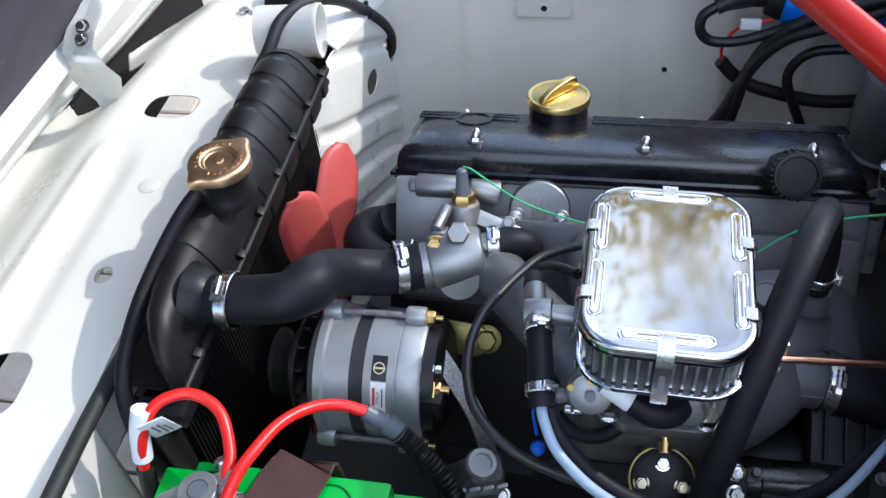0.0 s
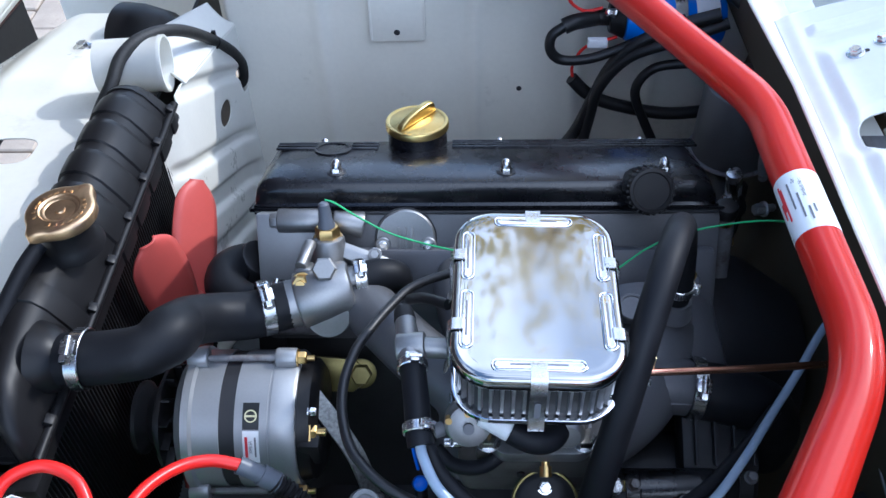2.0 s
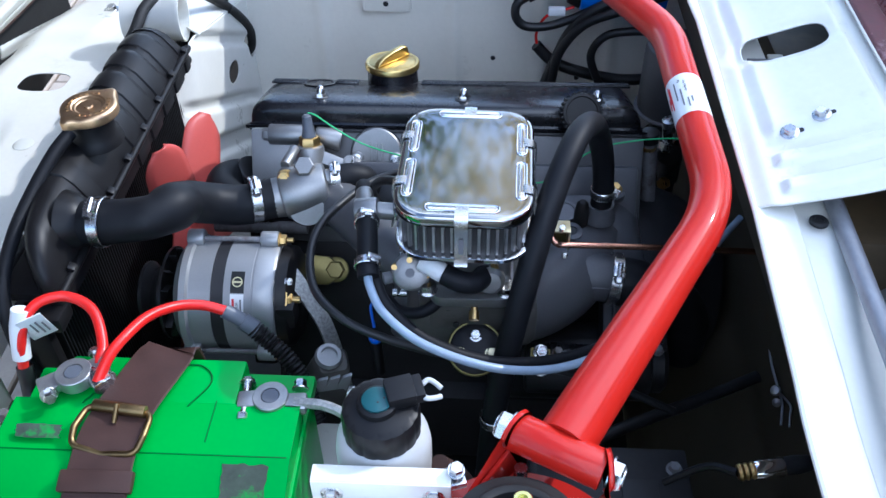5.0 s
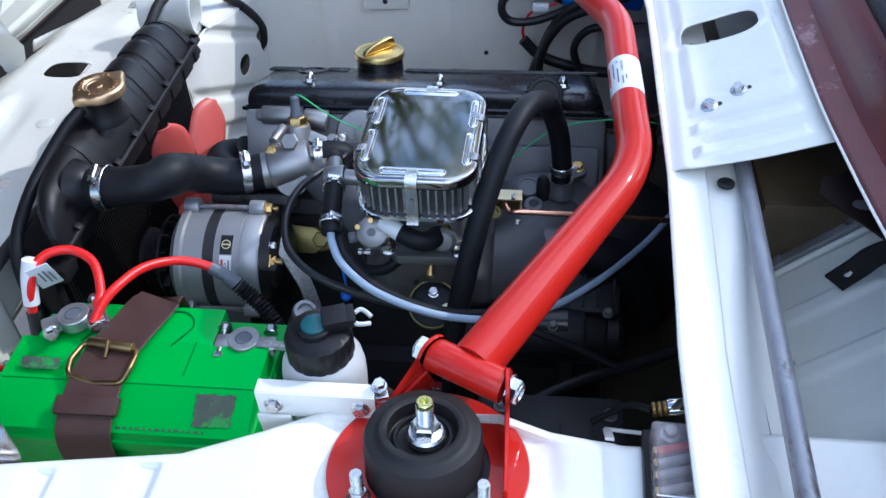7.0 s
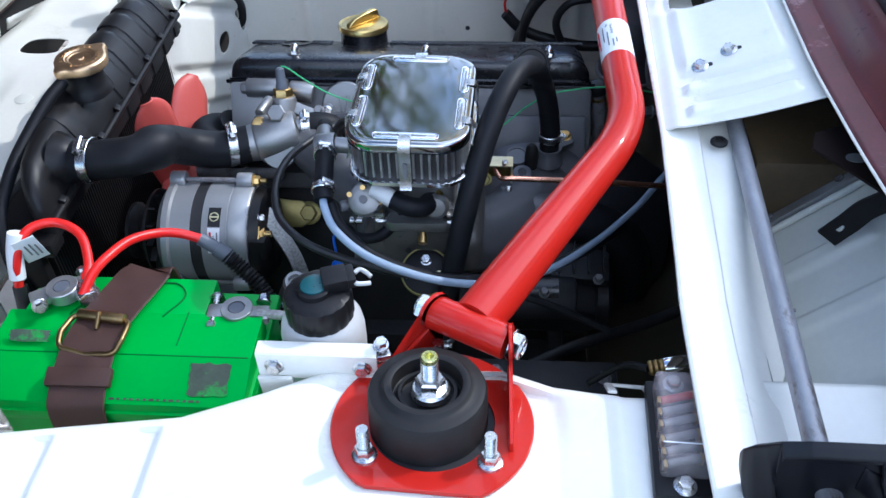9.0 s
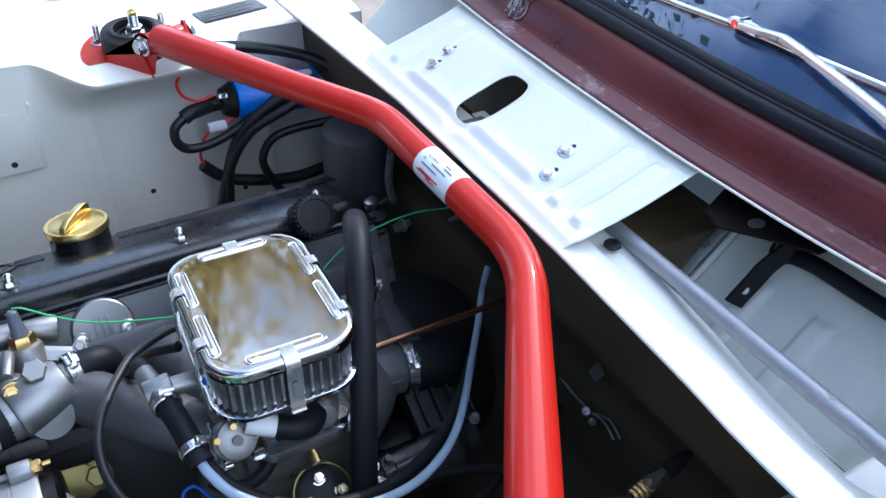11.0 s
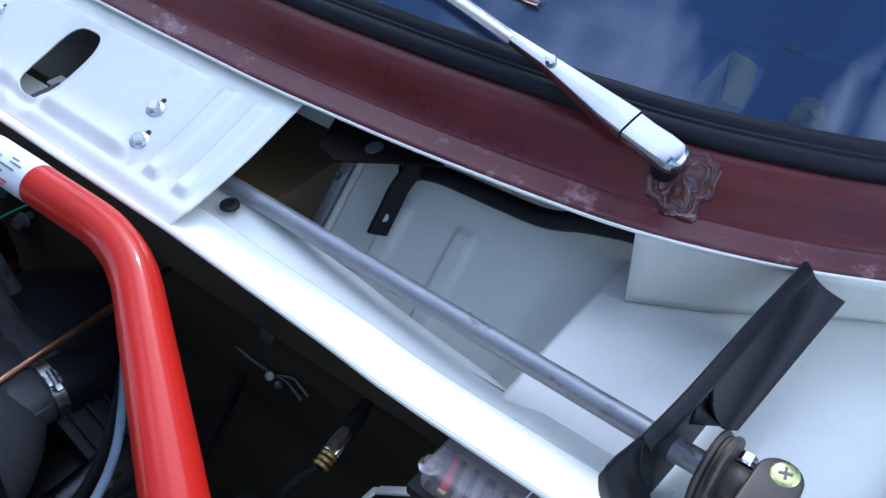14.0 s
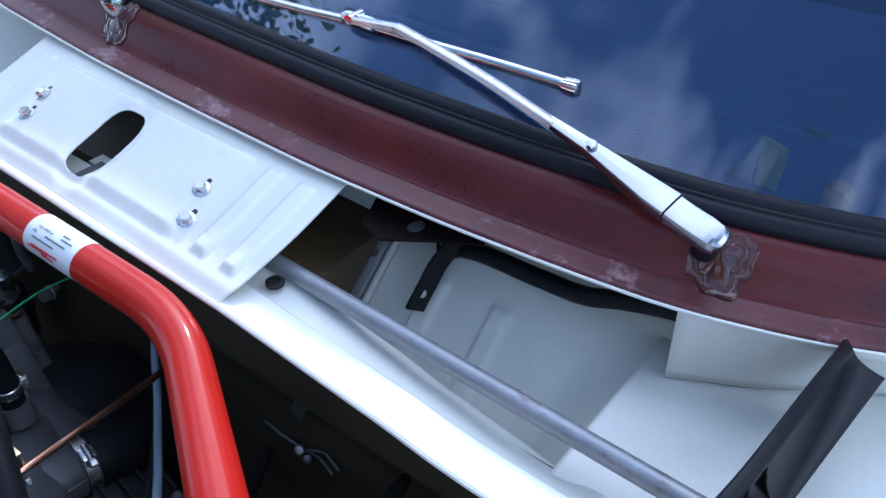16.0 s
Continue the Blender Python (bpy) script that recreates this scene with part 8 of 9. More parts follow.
# rubber flap across the end of the cowl
fl = thing("rubber_flap", (0.27, -0.11, 0.80), "black rubber flap bent across the end of the cowl", "rubber seal")


CREST = [(0.205, -0.0945, 0.864), (0.213, -0.0985, 0.872), (0.231, -0.1020, 0.877), (0.248, -0.1045, 0.880), (0.276, -0.1075, 0.884), (0.320, -0.1110, 0.884), (0.386, -0.1150, 0.8745)]
FB = [Vector((0.206, -0.118, 0.801)), Vector((0.390, -0.145, 0.857))]


def crest_at(x):
    return Vector((x, *[sum(lerp(x + d, [(p[0], p[c]) for p in CREST]) for d in (-0.008, 0, 0.008)) / 3 for c in (1, 2)]))


def flap(u, v):
    """Upright web, a narrow folded crest and an outer lip that falls away hollow."""
    crest = crest_at(0.207 + 0.179 * u)
    outer = FB[0].lerp(FB[1], (crest.x + 0.002 - 0.206) / 0.184)
    base = Vector((crest.x + 0.006 * (1 - u), crest.y - 0.004 + 0.006 * u, max(0.796, crest.z - 0.074)))
    if v < 0.45:
        s = v / 0.45
        return base.lerp(crest, s)
    if v < 0.55:
        s = (v - 0.45) / 0.10
        return crest + Vector((0.001 * s, -0.0055 * s, -0.007 * s))
    s = (v - 0.55) / 0.45
    crest = crest + Vector((0.001, -0.0055, -0.007))
    low = Vector((crest.x + 0.002, crest.y - 0.004, outer.z + 0.002))
    return crest * (1 - s) ** 2 + low * 2 * s * (1 - s) + outer * s * s


def flap_keep(u, v):
    """The outer lip is cut away where the tube comes out."""
    return v < 0.56 or u > 0.27 + 0.30 * (v - 0.56)


fo = part("flap_sheet", sheet(flap, 0.0, 1.0, 220, 0.0, 1.0, 70, keep=flap_keep), M_FLAP, fl, angle=60)
thicken(fo, 0.003, 0)
# the near end wraps round towards the wing
END_LOW = [(0.2145, -0.0990, 0.796), (0.2180, -0.1130, 0.796), (0.2080, -0.1110, 0.796), (0.2040, -0.1000, 0.797), (0.2070, -0.0880, 0.797)]
END_TOP = [(0.2075, -0.0960, 0.8665), (0.2020, -0.0925, 0.860), (0.1970, -0.0885, 0.853), (0.1935, -0.0860, 0.846), (0.1935, -0.0835, 0.838)]


def flap_end(u, v):
    low, top = [Vector([lerp(u * 4, [(k, p[c]) for k, p in enumerate(line)]) for c in range(3)]) for line in (END_LOW, END_TOP)]
    return low.lerp(top, v) + Vector((-0.003 * math.sin(math.pi * v) * step(u, 0.3, 0.6), 0, 0))


fe = part("curled_end", sheet(flap_end, 0.0, 1.0, 40, 0.0, 1.0, 24), M_FLAP, fl, angle=60)
thicken(fe, 0.003, 0)
ft = part("inner_tab", sheet(lambda u, v: Vector((0.252 + 0.020 * u, -0.107 - 0.014 * v * u, 0.862 - 0.020 * v - 0.012 * u)), 0, 1, 10, 0, 1, 10), M_FLAP, fl)
thicken(ft, 0.002, 0)
solo("rubber_plug", lathe([(0.0078, 0), (0.0078, 0.0022), (0.0062, 0.0036), (0.0040, 0.0036), (0.0036, 0.0016), (0.0, 0.0016)], (0.2435, 0.2705, 0.8095), (0, 0, 1), 28), M_DULLRUB, "round black rubber grommet in the ledge", "grommet")

# black channel on the outer wing edge with two bolts
ch = thing("wing_channel", (0.33, -0.235, 0.80), "black steel channel along the wing edge with bolts", "channel")
part("web", box((0.33, -0.226, 0.803), (0.24, 0.010, 0.012), 0.002, Matrix.Rotation(radians(-12), 3, "Z")), M_BLACKPLAST, ch)
part("flange", box((0.335, -0.262, 0.800), (0.26, 0.05, 0.006), 0.002, Matrix.Rotation(radians(-12), 3, "Z")), M_UNDER_SHADE, ch)
for x in (0.305, 0.345):
    part("bolt", hexbolt((x, -0.228 - (x - 0.33) * 0.21, 0.808), (-0.2, 0.5, 0.8), 0.006, 0.006, 0.008), M_STEEL, ch)

# ---- fuse box ----
fz = shelf_z(0.172)
fbx = thing("fuse_box", (0.1745, -0.026, fz), "fuse box with a clear cover and six fuses", "fuse box")
fm = Matrix.Rotation(radians(-2), 3, "Z")


def fq(a, b, c):
    return Vector((0.1735, -0.026, fz)) + fm @ Vector((a, b, c))


part("base", box(fq(-0.001, -0.002, 0.005), (0.038, 0.096, 0.010), 0.002, fm), M_BLACKPLAST, fbx)
cv = part("cover", box(fq(0.001, 0.001, 0.0205), (0.034, 0.076, 0.022), 0.004, fm, 3), M_SMOKE, fbx, "smoky clear plastic cover")
cv.visible_shadow = False
for k, y in enumerate((0.027, 0.017, 0.007, -0.006, -0.016, -0.026)):
    part("fuse", rod(fq(-0.011, y - 0.0035, 0.015), fq(0.011, y + 0.0035, 0.015), 0.0030, seg=12), M_REDCABLE if k == 0 else M_LEAD, fbx, "red fuse" if k == 0 else "grey ceramic fuse")
    for s in (-1, 1):
        part("fuse_clip", box(fq(0.0125 * s, y + 0.0037 * s, 0.013), (0.003, 0.006, 0.008), 0.0008, fm), M_BRASS, fbx)
for y in (0.0425, -0.0425):
    part("cover_screw", hexbolt(fq(0, y, 0.0105), (0, 0, 1), 0.0055, 0.005, 0.0078), M_STEEL, fbx)
part("edge_line", box(fq(0.001, -0.023, 0.0318), (0.033, 0.0008, 0.0006), 0.0, fm), M_PAPER, fbx)
lug = thing("lug_bracket", (0.150, 0.022, 0.755), "white painted steel lug with a square hole on the shelf edge", "bracket")
lugm = Matrix.Translation((0.150, 0.041, 0.736)) @ pose(0, 0, 0, -45, 0, -4)
for c, s in (((0, 0.024), (0.034, 0.008)), ((-0.0150, -0.003), (0.007, 0.046)), ((0.0150, -0.003), (0.007, 0.046))):
    part("strip", box(lugm @ Vector((*c, 0)), (*s, 0.0025), 0.0008, lugm.to_3x3()), M_BODY, lug)

# ---- wipers ----
wp = Vector((0.379, -0.013, 0.916))
wa = thing("windscreen_wiper", wp, "polished chrome windscreen wiper resting on the glass", "wiper", "windscreen wipers")
wd = (Vector((0.393, 0.090, 0.934)) - wp).normalized()
wu = Vector((-0.35, 0, 0.94))
wu = (wu - wd * wu.dot(wd)).normalized()
wsd = wd.cross(wu)


def flat_sec(c, w, h):
    return [c + wsd * (a * w * 0.76) + wu * (b * h) for a, b in ((-1, -1.2), (-0.98, 0.55), (-0.9, 0.92), (-0.3, 1), (0.3, 1), (0.9, 0.92), (0.98, 0.55), (1, -1.2))]


p0, p1, p2, p3 = wp, wp + wd * 0.030, Vector((0.395, 0.092, 0.936)), Vector((0.4015, 0.130, 0.941))
part("hub_cap", loft([flat_sec(p0 - wd * 0.0135, 0.0045, 0.0022), flat_sec(p0 - wd * 0.0122, 0.0085, 0.0035), flat_sec(p0 - wd * 0.0095, 0.0115, 0.0044), flat_sec(p0 - wd * 0.005, 0.0135, 0.0050), flat_sec(p0 + wd * 0.004, 0.0142, 0.0054), flat_sec(p0 + wd * 0.018, 0.0138, 0.0046), flat_sec(p1, 0.0140, 0.0050)]), M_WIPER, wa, angle=60)
part("taper_arm", loft([flat_sec(p1 + wd * 0.0012, 0.0148, 0.0062), flat_sec(p1 + wd * 0.02, 0.0138, 0.0058), flat_sec(p2, 0.0072, 0.0036), flat_sec(p3, 0.0052, 0.0026)]), M_WIPER, wa, angle=50)
part("rivet", lathe([(0.0042, -0.003), (0.0042, 0.0062), (0.0034, 0.0072), (0.0, 0.0074)], p2 - wd * 0.004, wu, 18), M_WIPER, wa)
part("flat_rod", sweep(spline([p3 - wd * 0.006, (0.413, 0.200, 0.950), (0.4255, 0.285, 0.957), (0.4265, 0.300, 0.957), (0.424, 0.322, 0.955), (0.4225, 0.345, 0.953)], 6), 0.004, profile=[(-0.0046, -0.0022), (-0.0030, -0.0034), (0.0030, -0.0034), (0.0046, -0.0022), (0.0046, 0.0022), (0.0030, 0.0034), (-0.0030, 0.0034), (-0.0046, 0.0022)]), M_SATIN, wa, "satin steel rod")
part("spindle", rod(wp - wu * 0.022, wp, 0.0090), M_SEAL, wa)
wb = subthing("wiper_blade", (0.435, 0.30, 0.945), wa, "chrome wiper blade with a black rubber edge")
BL = [Vector((0.443, 0.137, 0.951)), Vector((0.4395, 0.205, 0.950)), Vector((0.436, 0.275, 0.948)), Vector((0.433, 0.343, 0.946)), Vector((0.427, 0.42, 0.942)), Vector((0.423, 0.50, 0.939))]
part("spine", sweep(spline(BL, 6), 0.0042, 12), M_CHROME, wb)
part("rubber_edge", sweep([p + Vector((0.003, 0, -0.006)) for p in spline([BL[0] + Vector((0.0008, -0.008, 0))] + BL[1:], 6)], 0.003, 8), M_SEAL, wb)
part("end_clip", box(BL[0], (0.012, 0.014, 0.009), 0.002, Matrix.Rotation(0.1, 3, "Z")), M_CHROME, wb)
part("bridge", join(box((0.4255, 0.338, 0.953), (0.012, 0.036, 0.008), 0.002), rod((0.418, 0.345, 0.954), (0.436, 0.345, 0.954), 0.0042, seg=14)), M_CHROME, wb)
sw = Vector((0.377, -0.016, 0.0))


def glob_outline(k, n, seed, r):
    rnd = random.Random(seed)
    ph = [rnd.uniform(0, 6.28) for _ in range(5)]
    a = 2 * math.pi * k / n
    m2 = max(abs(math.cos(a)), abs(math.sin(a))) ** 0.6
    return a, r / m2 * (1 + 0.09 * math.sin(3 * a + ph[0]) + 0.06 * math.sin(7 * a + ph[1]) + 0.05 * math.sin(11 * a + ph[2]))


def sealant(cx, cy, zb):
    g = bmesh.new()
    n = 72
    rows = []
    for f, h in ((1.0, 0.0), (0.97, 0.0013), (0.92, 0.0007), (0.80, 0.0008), (0.77, 0.0016), (0.73, 0.0009), (0.60, 0.0011), (0.57, 0.0019), (0.53, 0.0012), (0.40, 0.0020), (0.28, 0.0040), (0.02, 0.0048)):
        row = []
        for k in range(n):
            a, r = glob_outline(k, n, 5, 0.0165)
            wob = 1 + 0.10 * math.sin(4 * a + 9 * f) * (1 - f) * f * 4
            x, y = cx + f * wob * r * 0.98 * math.cos(a), cy + f * wob * r * 1.30 * math.sin(a)
            z = scuttle_z(x, y)
            row.append(g.verts.new((x, y, z + h + 0.0004)))
        rows.append(row)
    for a, b in zip(rows, rows[1:]):
        for k in range(n):
            g.faces.new((a[k], a[(k + 1) % n], b[(k + 1) % n], b[k]))
    bmesh.ops.recalc_face_normals(g, faces=g.faces)
    return g


def scuttle_z(x, y):
    e = sc_edge(y)
    lo, hi = 0.0, 1.0
    for k in range(24):
        m = (lo + hi) / 2
        if scuttle(y, m).x <= x:
            lo = m
        else:
            hi = m
    return scuttle(y, lo).z + 0.0006


solo("sealant_patch", sealant(0.3905, -0.0225, 0), M_GLUE, "smeared brown sealant round the wiper spindle", "sealant", "sealant patches")
far = thing("windscreen_wiper", (0.373, 0.621, 0.905), "polished chrome windscreen wiper with a round hub", "wiper", "windscreen wipers")
part("hub_cap", lathe([(0.013, -0.02), (0.013, 0.004), (0.010, 0.008), (0.0, 0.0085)], (0.372, 0.622, 0.912), (-0.35, 0, 0.94), 28), M_WIPER, far)
part("taper_arm", rod((0.374, 0.628, 0.918), (0.425, 0.76, 0.950), 0.008, 0.004, 14), M_WIPER, far)
solo("sealant_patch", sealant(0.368, 0.615, 0), M_GLUE, "smeared brown sealant round the far spindle", "sealant", "sealant patches")
# tape and cork on the dashboard behind the glass
tp = thing("tape_strip", (0.50, -0.02, 0.92), "curled strip of olive tape behind the windscreen", "tape")


def tape(u, v):
    """The upright strip; its head leans towards the glass and its corner droops."""
    return Vector((0.4700 - 0.002 * v + 0.003 * math.sin(3 * v), -0.0105 - 0.0165 * u - 0.001 * v + 0.003 * v * (1 - u), 0.902 + (0.047 - 0.004 * u * u) * v))


def tape_tail(u, v):
    """A tail that sweeps down from the strip's upper corner."""
    f = u ** 1.8
    return Vector((0.4695 - 0.002 * v * (1 - u), -0.0085 + 0.034 * u, 0.902 + 0.046 * v * (1 - u) ** 1.9 + 0.002 * f))


thicken(part("strip", sheet(tape, 0, 1, 10, 0, 1, 14), M_TAPE, tp), 0.0006)
thicken(part("curled_tail", sheet(tape_tail, 0, 1, 16, 0, 1, 8), M_INKGREY, tp, "dark grey tail of the tape"), 0.0006)
solo("cork", lathe([(0.0100, -0.004), (0.0104, 0.002), (0.0108, 0.010), (0.0102, 0.014), (0.0080, 0.018), (0.004, 0.0196), (0.0, 0.020)], (0.4790, -0.0665, 0.908), (0.05, -0.05, 1), 24), M_CORK, "brown cork lump on the dashboard", "cork")

# ---- firewall fittings ----
fitt = thing("brake_union", (0.275, 0.37, 0.66), "rusty brass pipe union below the cowl lip", "pipe fitting")
part("tee", join(rod((0.255, 0.375, 0.700), (0.275, 0.345, 0.705), 0.009, bev=0.001), rod((0.262, 0.362, 0.702), (0.262, 0.362, 0.672), 0.007), rod((0.258, 0.41, 0.70), (0.262, 0.37, 0.70), 0.0065)), M_BRASS, fitt)
part("bracket", box((0.272, 0.355, 0.685), (0.02, 0.05, 0.003), 0.001), M_DARKSTEEL, fitt)
part("nut", hexbolt((0.270, 0.332, 0.684), (-0.8, -0.3, 0.6), 0.0085, 0.009, 0.011), M_DARKSTEEL, fitt)
part("pipe", sweep(spline([(0.262, 0.41, 0.70), (0.262, 0.46, 0.705), (0.258, 0.52, 0.69), (0.26, 0.58, 0.64)], 6), 0.003, 8), M_DARKSTEEL, fitt)
for at, r in (((0.287, 0.307, 0.601), 0.006),):
    solo("firewall_clip", box(at, (0.006, 0.016, 0.022), 0.003, Euler((0.4, 0, 0)).to_matrix()), M_LEAD, "pale plastic clip on the firewall", "clip", "clips")
fwire = thing("loose_wires", (0.290, 0.311, 0.537), "thin pale loose wires tied in a knot on the firewall", "wire")
part("knot", join(lathe([(0.0, 0), (0.0045, 0.001), (0.0060, 0.006), (0.0045, 0.010), (0.0, 0.011)], (0.288, 0.312, 0.535), (-0.6, -0.4, 0.7), 14), lathe([(0.0, 0), (0.0040, 0.001), (0.0048, 0.004), (0.0, 0.008)], (0.286, 0.300, 0.532), (-0.6, -0.6, 0.5), 12)), M_LEAD, fwire)
part("feed_wire", sweep(spline([(0.296, 0.386, 0.532), (0.290, 0.350, 0.535), (0.288, 0.312, 0.538)], 6), 0.0016, 8), M_LEAD, fwire)
for dx, dz in ((0.0, 0.0), (0.009, -0.003)):
    part("wire_tail", sweep(spline([(0.288, 0.308, 0.538), (0.280 + dx, 0.280, 0.556 + dz), (0.274 + dx, 0.262, 0.562 + dz), (0.2700 + dx, 0.2485, 0.562 + dz)], 6), 0.0013, 8), M_LEAD, fwire)
plg = thing("spark_plug_lead", (0.20, 0.12, 0.60), "chromed connector with a brass end lying low in the bay", "connector")
pa, pb = Vector((0.187, 0.136, 0.648)), Vector((0.250, 0.143, 0.657))
pd = (pb - pa).normalized()
part("chrome_body", lathe([(0.008, 0), (0.0085, 0.004), (0.0085, 0.022), (0.0075, 0.025)], pa + pd * 0.014, pd, 20), M_CHROME, plg)
part("brass_end", sweep([pa + pd * (0.001 * k) for k in range(15)], 0.0065, 14, ridge=0.0012, pitch=0.005), M_BRASS, plg)
part("black_boot", lathe([(0.0078, 0), (0.0082, 0.01), (0.006, 0.028), (0.003, 0.034)], pa + pd * 0.038, pd, 16), M_BLACKCABLE, plg)
part("lead", sweep(spline([pa, pa + Vector((-0.02, 0.015, -0.015)), pa + Vector((-0.05, 0.02, -0.05))], 6), 0.0035, 8), M_BLACKCABLE, plg)
dp = thing("dipstick_tube", (0.175, 0.60, 0.50), "dull brown-grey metal tube behind the manifold", "tube")
part("tube", rod((0.171, 0.600, 0.650), (0.188, 0.598, 0.500), 0.0095, seg=18), M_DARKSTEEL, dp)
part("collar", rod((0.1705, 0.600, 0.650), (0.1695, 0.600, 0.664), 0.0120, bev=0.002), M_BLACKPLAST, dp)
part("brass_band", lathe([(0.0100, 0), (0.0100, 0.005)], (0.1715, 0.600, 0.640), (-0.1, 0, 1), 18), M_BRASS, dp)
fu = thing("firewall_union", (0.285, 0.72, 0.56), "small pale pipe union on the shaded firewall", "pipe fitting")
part("body", join(hexbolt((0.272, 0.736, 0.530), (-1, -0.3, 0.2), 0.008, 0.012, 0.010), rod((0.285, 0.742, 0.527), (0.262, 0.733, 0.533), 0.005)), M_LEAD, fu)
part("pipe", sweep(spline([(0.270, 0.763, 0.557), (0.262, 0.76, 0.60), (0.268, 0.755, 0.66), (0.280, 0.75, 0.72)], 6), 0.006, 10), M_DARKSTEEL, fu)
hose("heater_pipe", [(0.285, 0.36, 0.50), (0.22, 0.33, 0.495), (0.12, 0.28, 0.50), (0.05, 0.24, 0.49)], 0.007, M_BLACKCABLE, "dark pipe low across the bay", "pipe", 6, 10)

# ---- far rear corner: coil, cables, canister ----
coil = thing("ignition_coil", (0.16, 0.945, 0.62), "blue cylindrical ignition coil with black caps", "ignition coil")
part("can", rod((0.108, 0.952, 0.672), (0.235, 0.948, 0.668), 0.030, seg=32, bev=0.004), M_BLUE, coil)
part("cap", join(rod((0.108, 0.952, 0.672), (0.088, 0.9525, 0.672), 0.027, 0.02, 28, 0.002), rod((0.090, 0.9525, 0.672), (0.066, 0.953, 0.672), 0.011, bev=0.002)), M_BLACKPLAST, coil)
part("strap", annulus(0.0302, 0.0318, 0.016, Vector((0.168, 0.950, 0.670)), (1, 0, 0)), M_STEEL, coil)
part("label", sheet(lambda u, v: Vector((0.195 + 0.03 * u, 0.949 - 0.0306 * math.sin(v), 0.669 + 0.0306 * math.cos(v))), 0, 1, 2, 0.1, 0.9, 8), M_PAPER, coil)
part("lead_boot", sweep(spline([(0.070, 0.950, 0.672), (0.055, 0.942, 0.674), (0.040, 0.935, 0.675), (0.028, 0.932, 0.671)], 5), 0.0105, 16), M_BLACKCABLE, coil)
part("terminal", hexbolt((0.092, 0.935, 0.688), (-1, -0.2, 0.3), 0.005, 0.01, 0.006), M_STEEL, coil)
hose("ignition_lead", [(0.030, 0.932, 0.672), (0.013, 0.928, 0.660), (0.012, 0.925, 0.640), (0.028, 0.925, 0.625), (0.062, 0.925, 0.626), (0.10, 0.925, 0.640), (0.14, 0.92, 0.665), (0.18, 0.918, 0.690)], 0.0068, M_BLACKCABLE, "thick black ignition lead looping from the coil", "cable", 8, 12)
hose("wiring_loom", [(0.22, 0.91, 0.700), (0.17, 0.915, 0.680), (0.12, 0.92, 0.650), (0.093, 0.925, 0.612), (0.074, 0.925, 0.560), (0.055, 0.920, 0.510), (0.02, 0.905, 0.465)], 0.0085, M_BLACKCABLE, "black wiring bundle hanging on the inner wing", "wiring loom", 8, 12)
hose("wiring_loom", [(0.23, 0.905, 0.690), (0.17, 0.905, 0.665), (0.115, 0.915, 0.635), (0.082, 0.92, 0.585), (0.072, 0.918, 0.53), (0.062, 0.91, 0.465)], 0.0075, M_BLACKCABLE, "black wiring bundle hanging on the inner wing", "wiring loom", 8, 12)
hose("wiring_loom", [(0.046, 0.945, 0.582), (0.07, 0.943, 0.558), (0.105, 0.942, 0.541), (0.18, 0.940, 0.525), (0.245, 0.94, 0.530), (0.262, 0.93, 0.545)], 0.0090, M_BLACKCABLE, "black taped wiring arm along the inner wing", "wiring loom", 8, 12)
hose("speedo_cable", [(0.24, 0.90, 0.632), (0.185, 0.915, 0.624), (0.148, 0.92, 0.612), (0.130, 0.918, 0.580), (0.147, 0.915, 0.533), (0.180, 0.905, 0.47)], 0.0065, M_BLACKCABLE, "black cable curving down behind the engine", "cable", 8, 12)
hose("harness_top", [(0.05, 1.0, 0.735), (0.10, 0.985, 0.742), (0.16, 0.97, 0.735), (0.22, 0.945, 0.72), (0.26, 0.91, 0.70)], 0.0085, M_BLACKCABLE, "black harness arching under the cowl", "wiring loom", 8, 12)
hose("red_lead", [(0.078, 0.948, 0.688), (0.055, 0.95, 0.683), (0.036, 0.953, 0.695), (0.032, 0.955, 0.715), (0.05, 0.955, 0.735)], 0.0022, M_REDCABLE, "thin red lead on the coil", "cable", 8, 8)
hose("red_lead", [(0.10, 0.94, 0.65), (0.06, 0.94, 0.635), (0.046, 0.943, 0.605), (0.047, 0.945, 0.585)], 0.0022, M_REDCABLE, "thin red lead on the coil", "cable", 8, 8)
solo("white_plug", box((0.073, 0.93, 0.648), (0.026, 0.010, 0.012), 0.002), M_PAPER, "small white plastic connector in the wiring", "connector")
can = thing("brake_canister", (0.245, 0.83, 0.53), "grey metal canister with a pressed rim in the rear corner", "canister")
part("body", rod((0.245, 0.830, 0.545), (0.245, 0.830, 0.652), 0.050, seg=32, bev=0.006), M_ALUPAINT, can)
part("rim", annulus(0.045, 0.054, 0.004, Vector((0.245, 0.83, 0.545))), M_DARKSTEEL, can)
mc = thing("valve_cluster", (0.245, 0.77, 0.46), "dark brake valve cluster with plated unions", "engine part")
part("body", join(rod((0.235, 0.83, 0.515), (0.235, 0.74, 0.525), 0.018, bev=0.003), rod((0.245, 0.77, 0.54), (0.245, 0.77, 0.42), 0.013, bev=0.002), box((0.25, 0.80, 0.47), (0.03, 0.05, 0.05), 0.005)), M_ENGDARK, mc)
part("union", rod((0.232, 0.745, 0.545), (0.225, 0.742, 0.585), 0.010, bev=0.001), M_STEEL, mc)
part("union_nut", hexbolt((0.228, 0.742, 0.545), (-0.3, -0.2, -1), 0.011, 0.012), M_STEEL, mc)
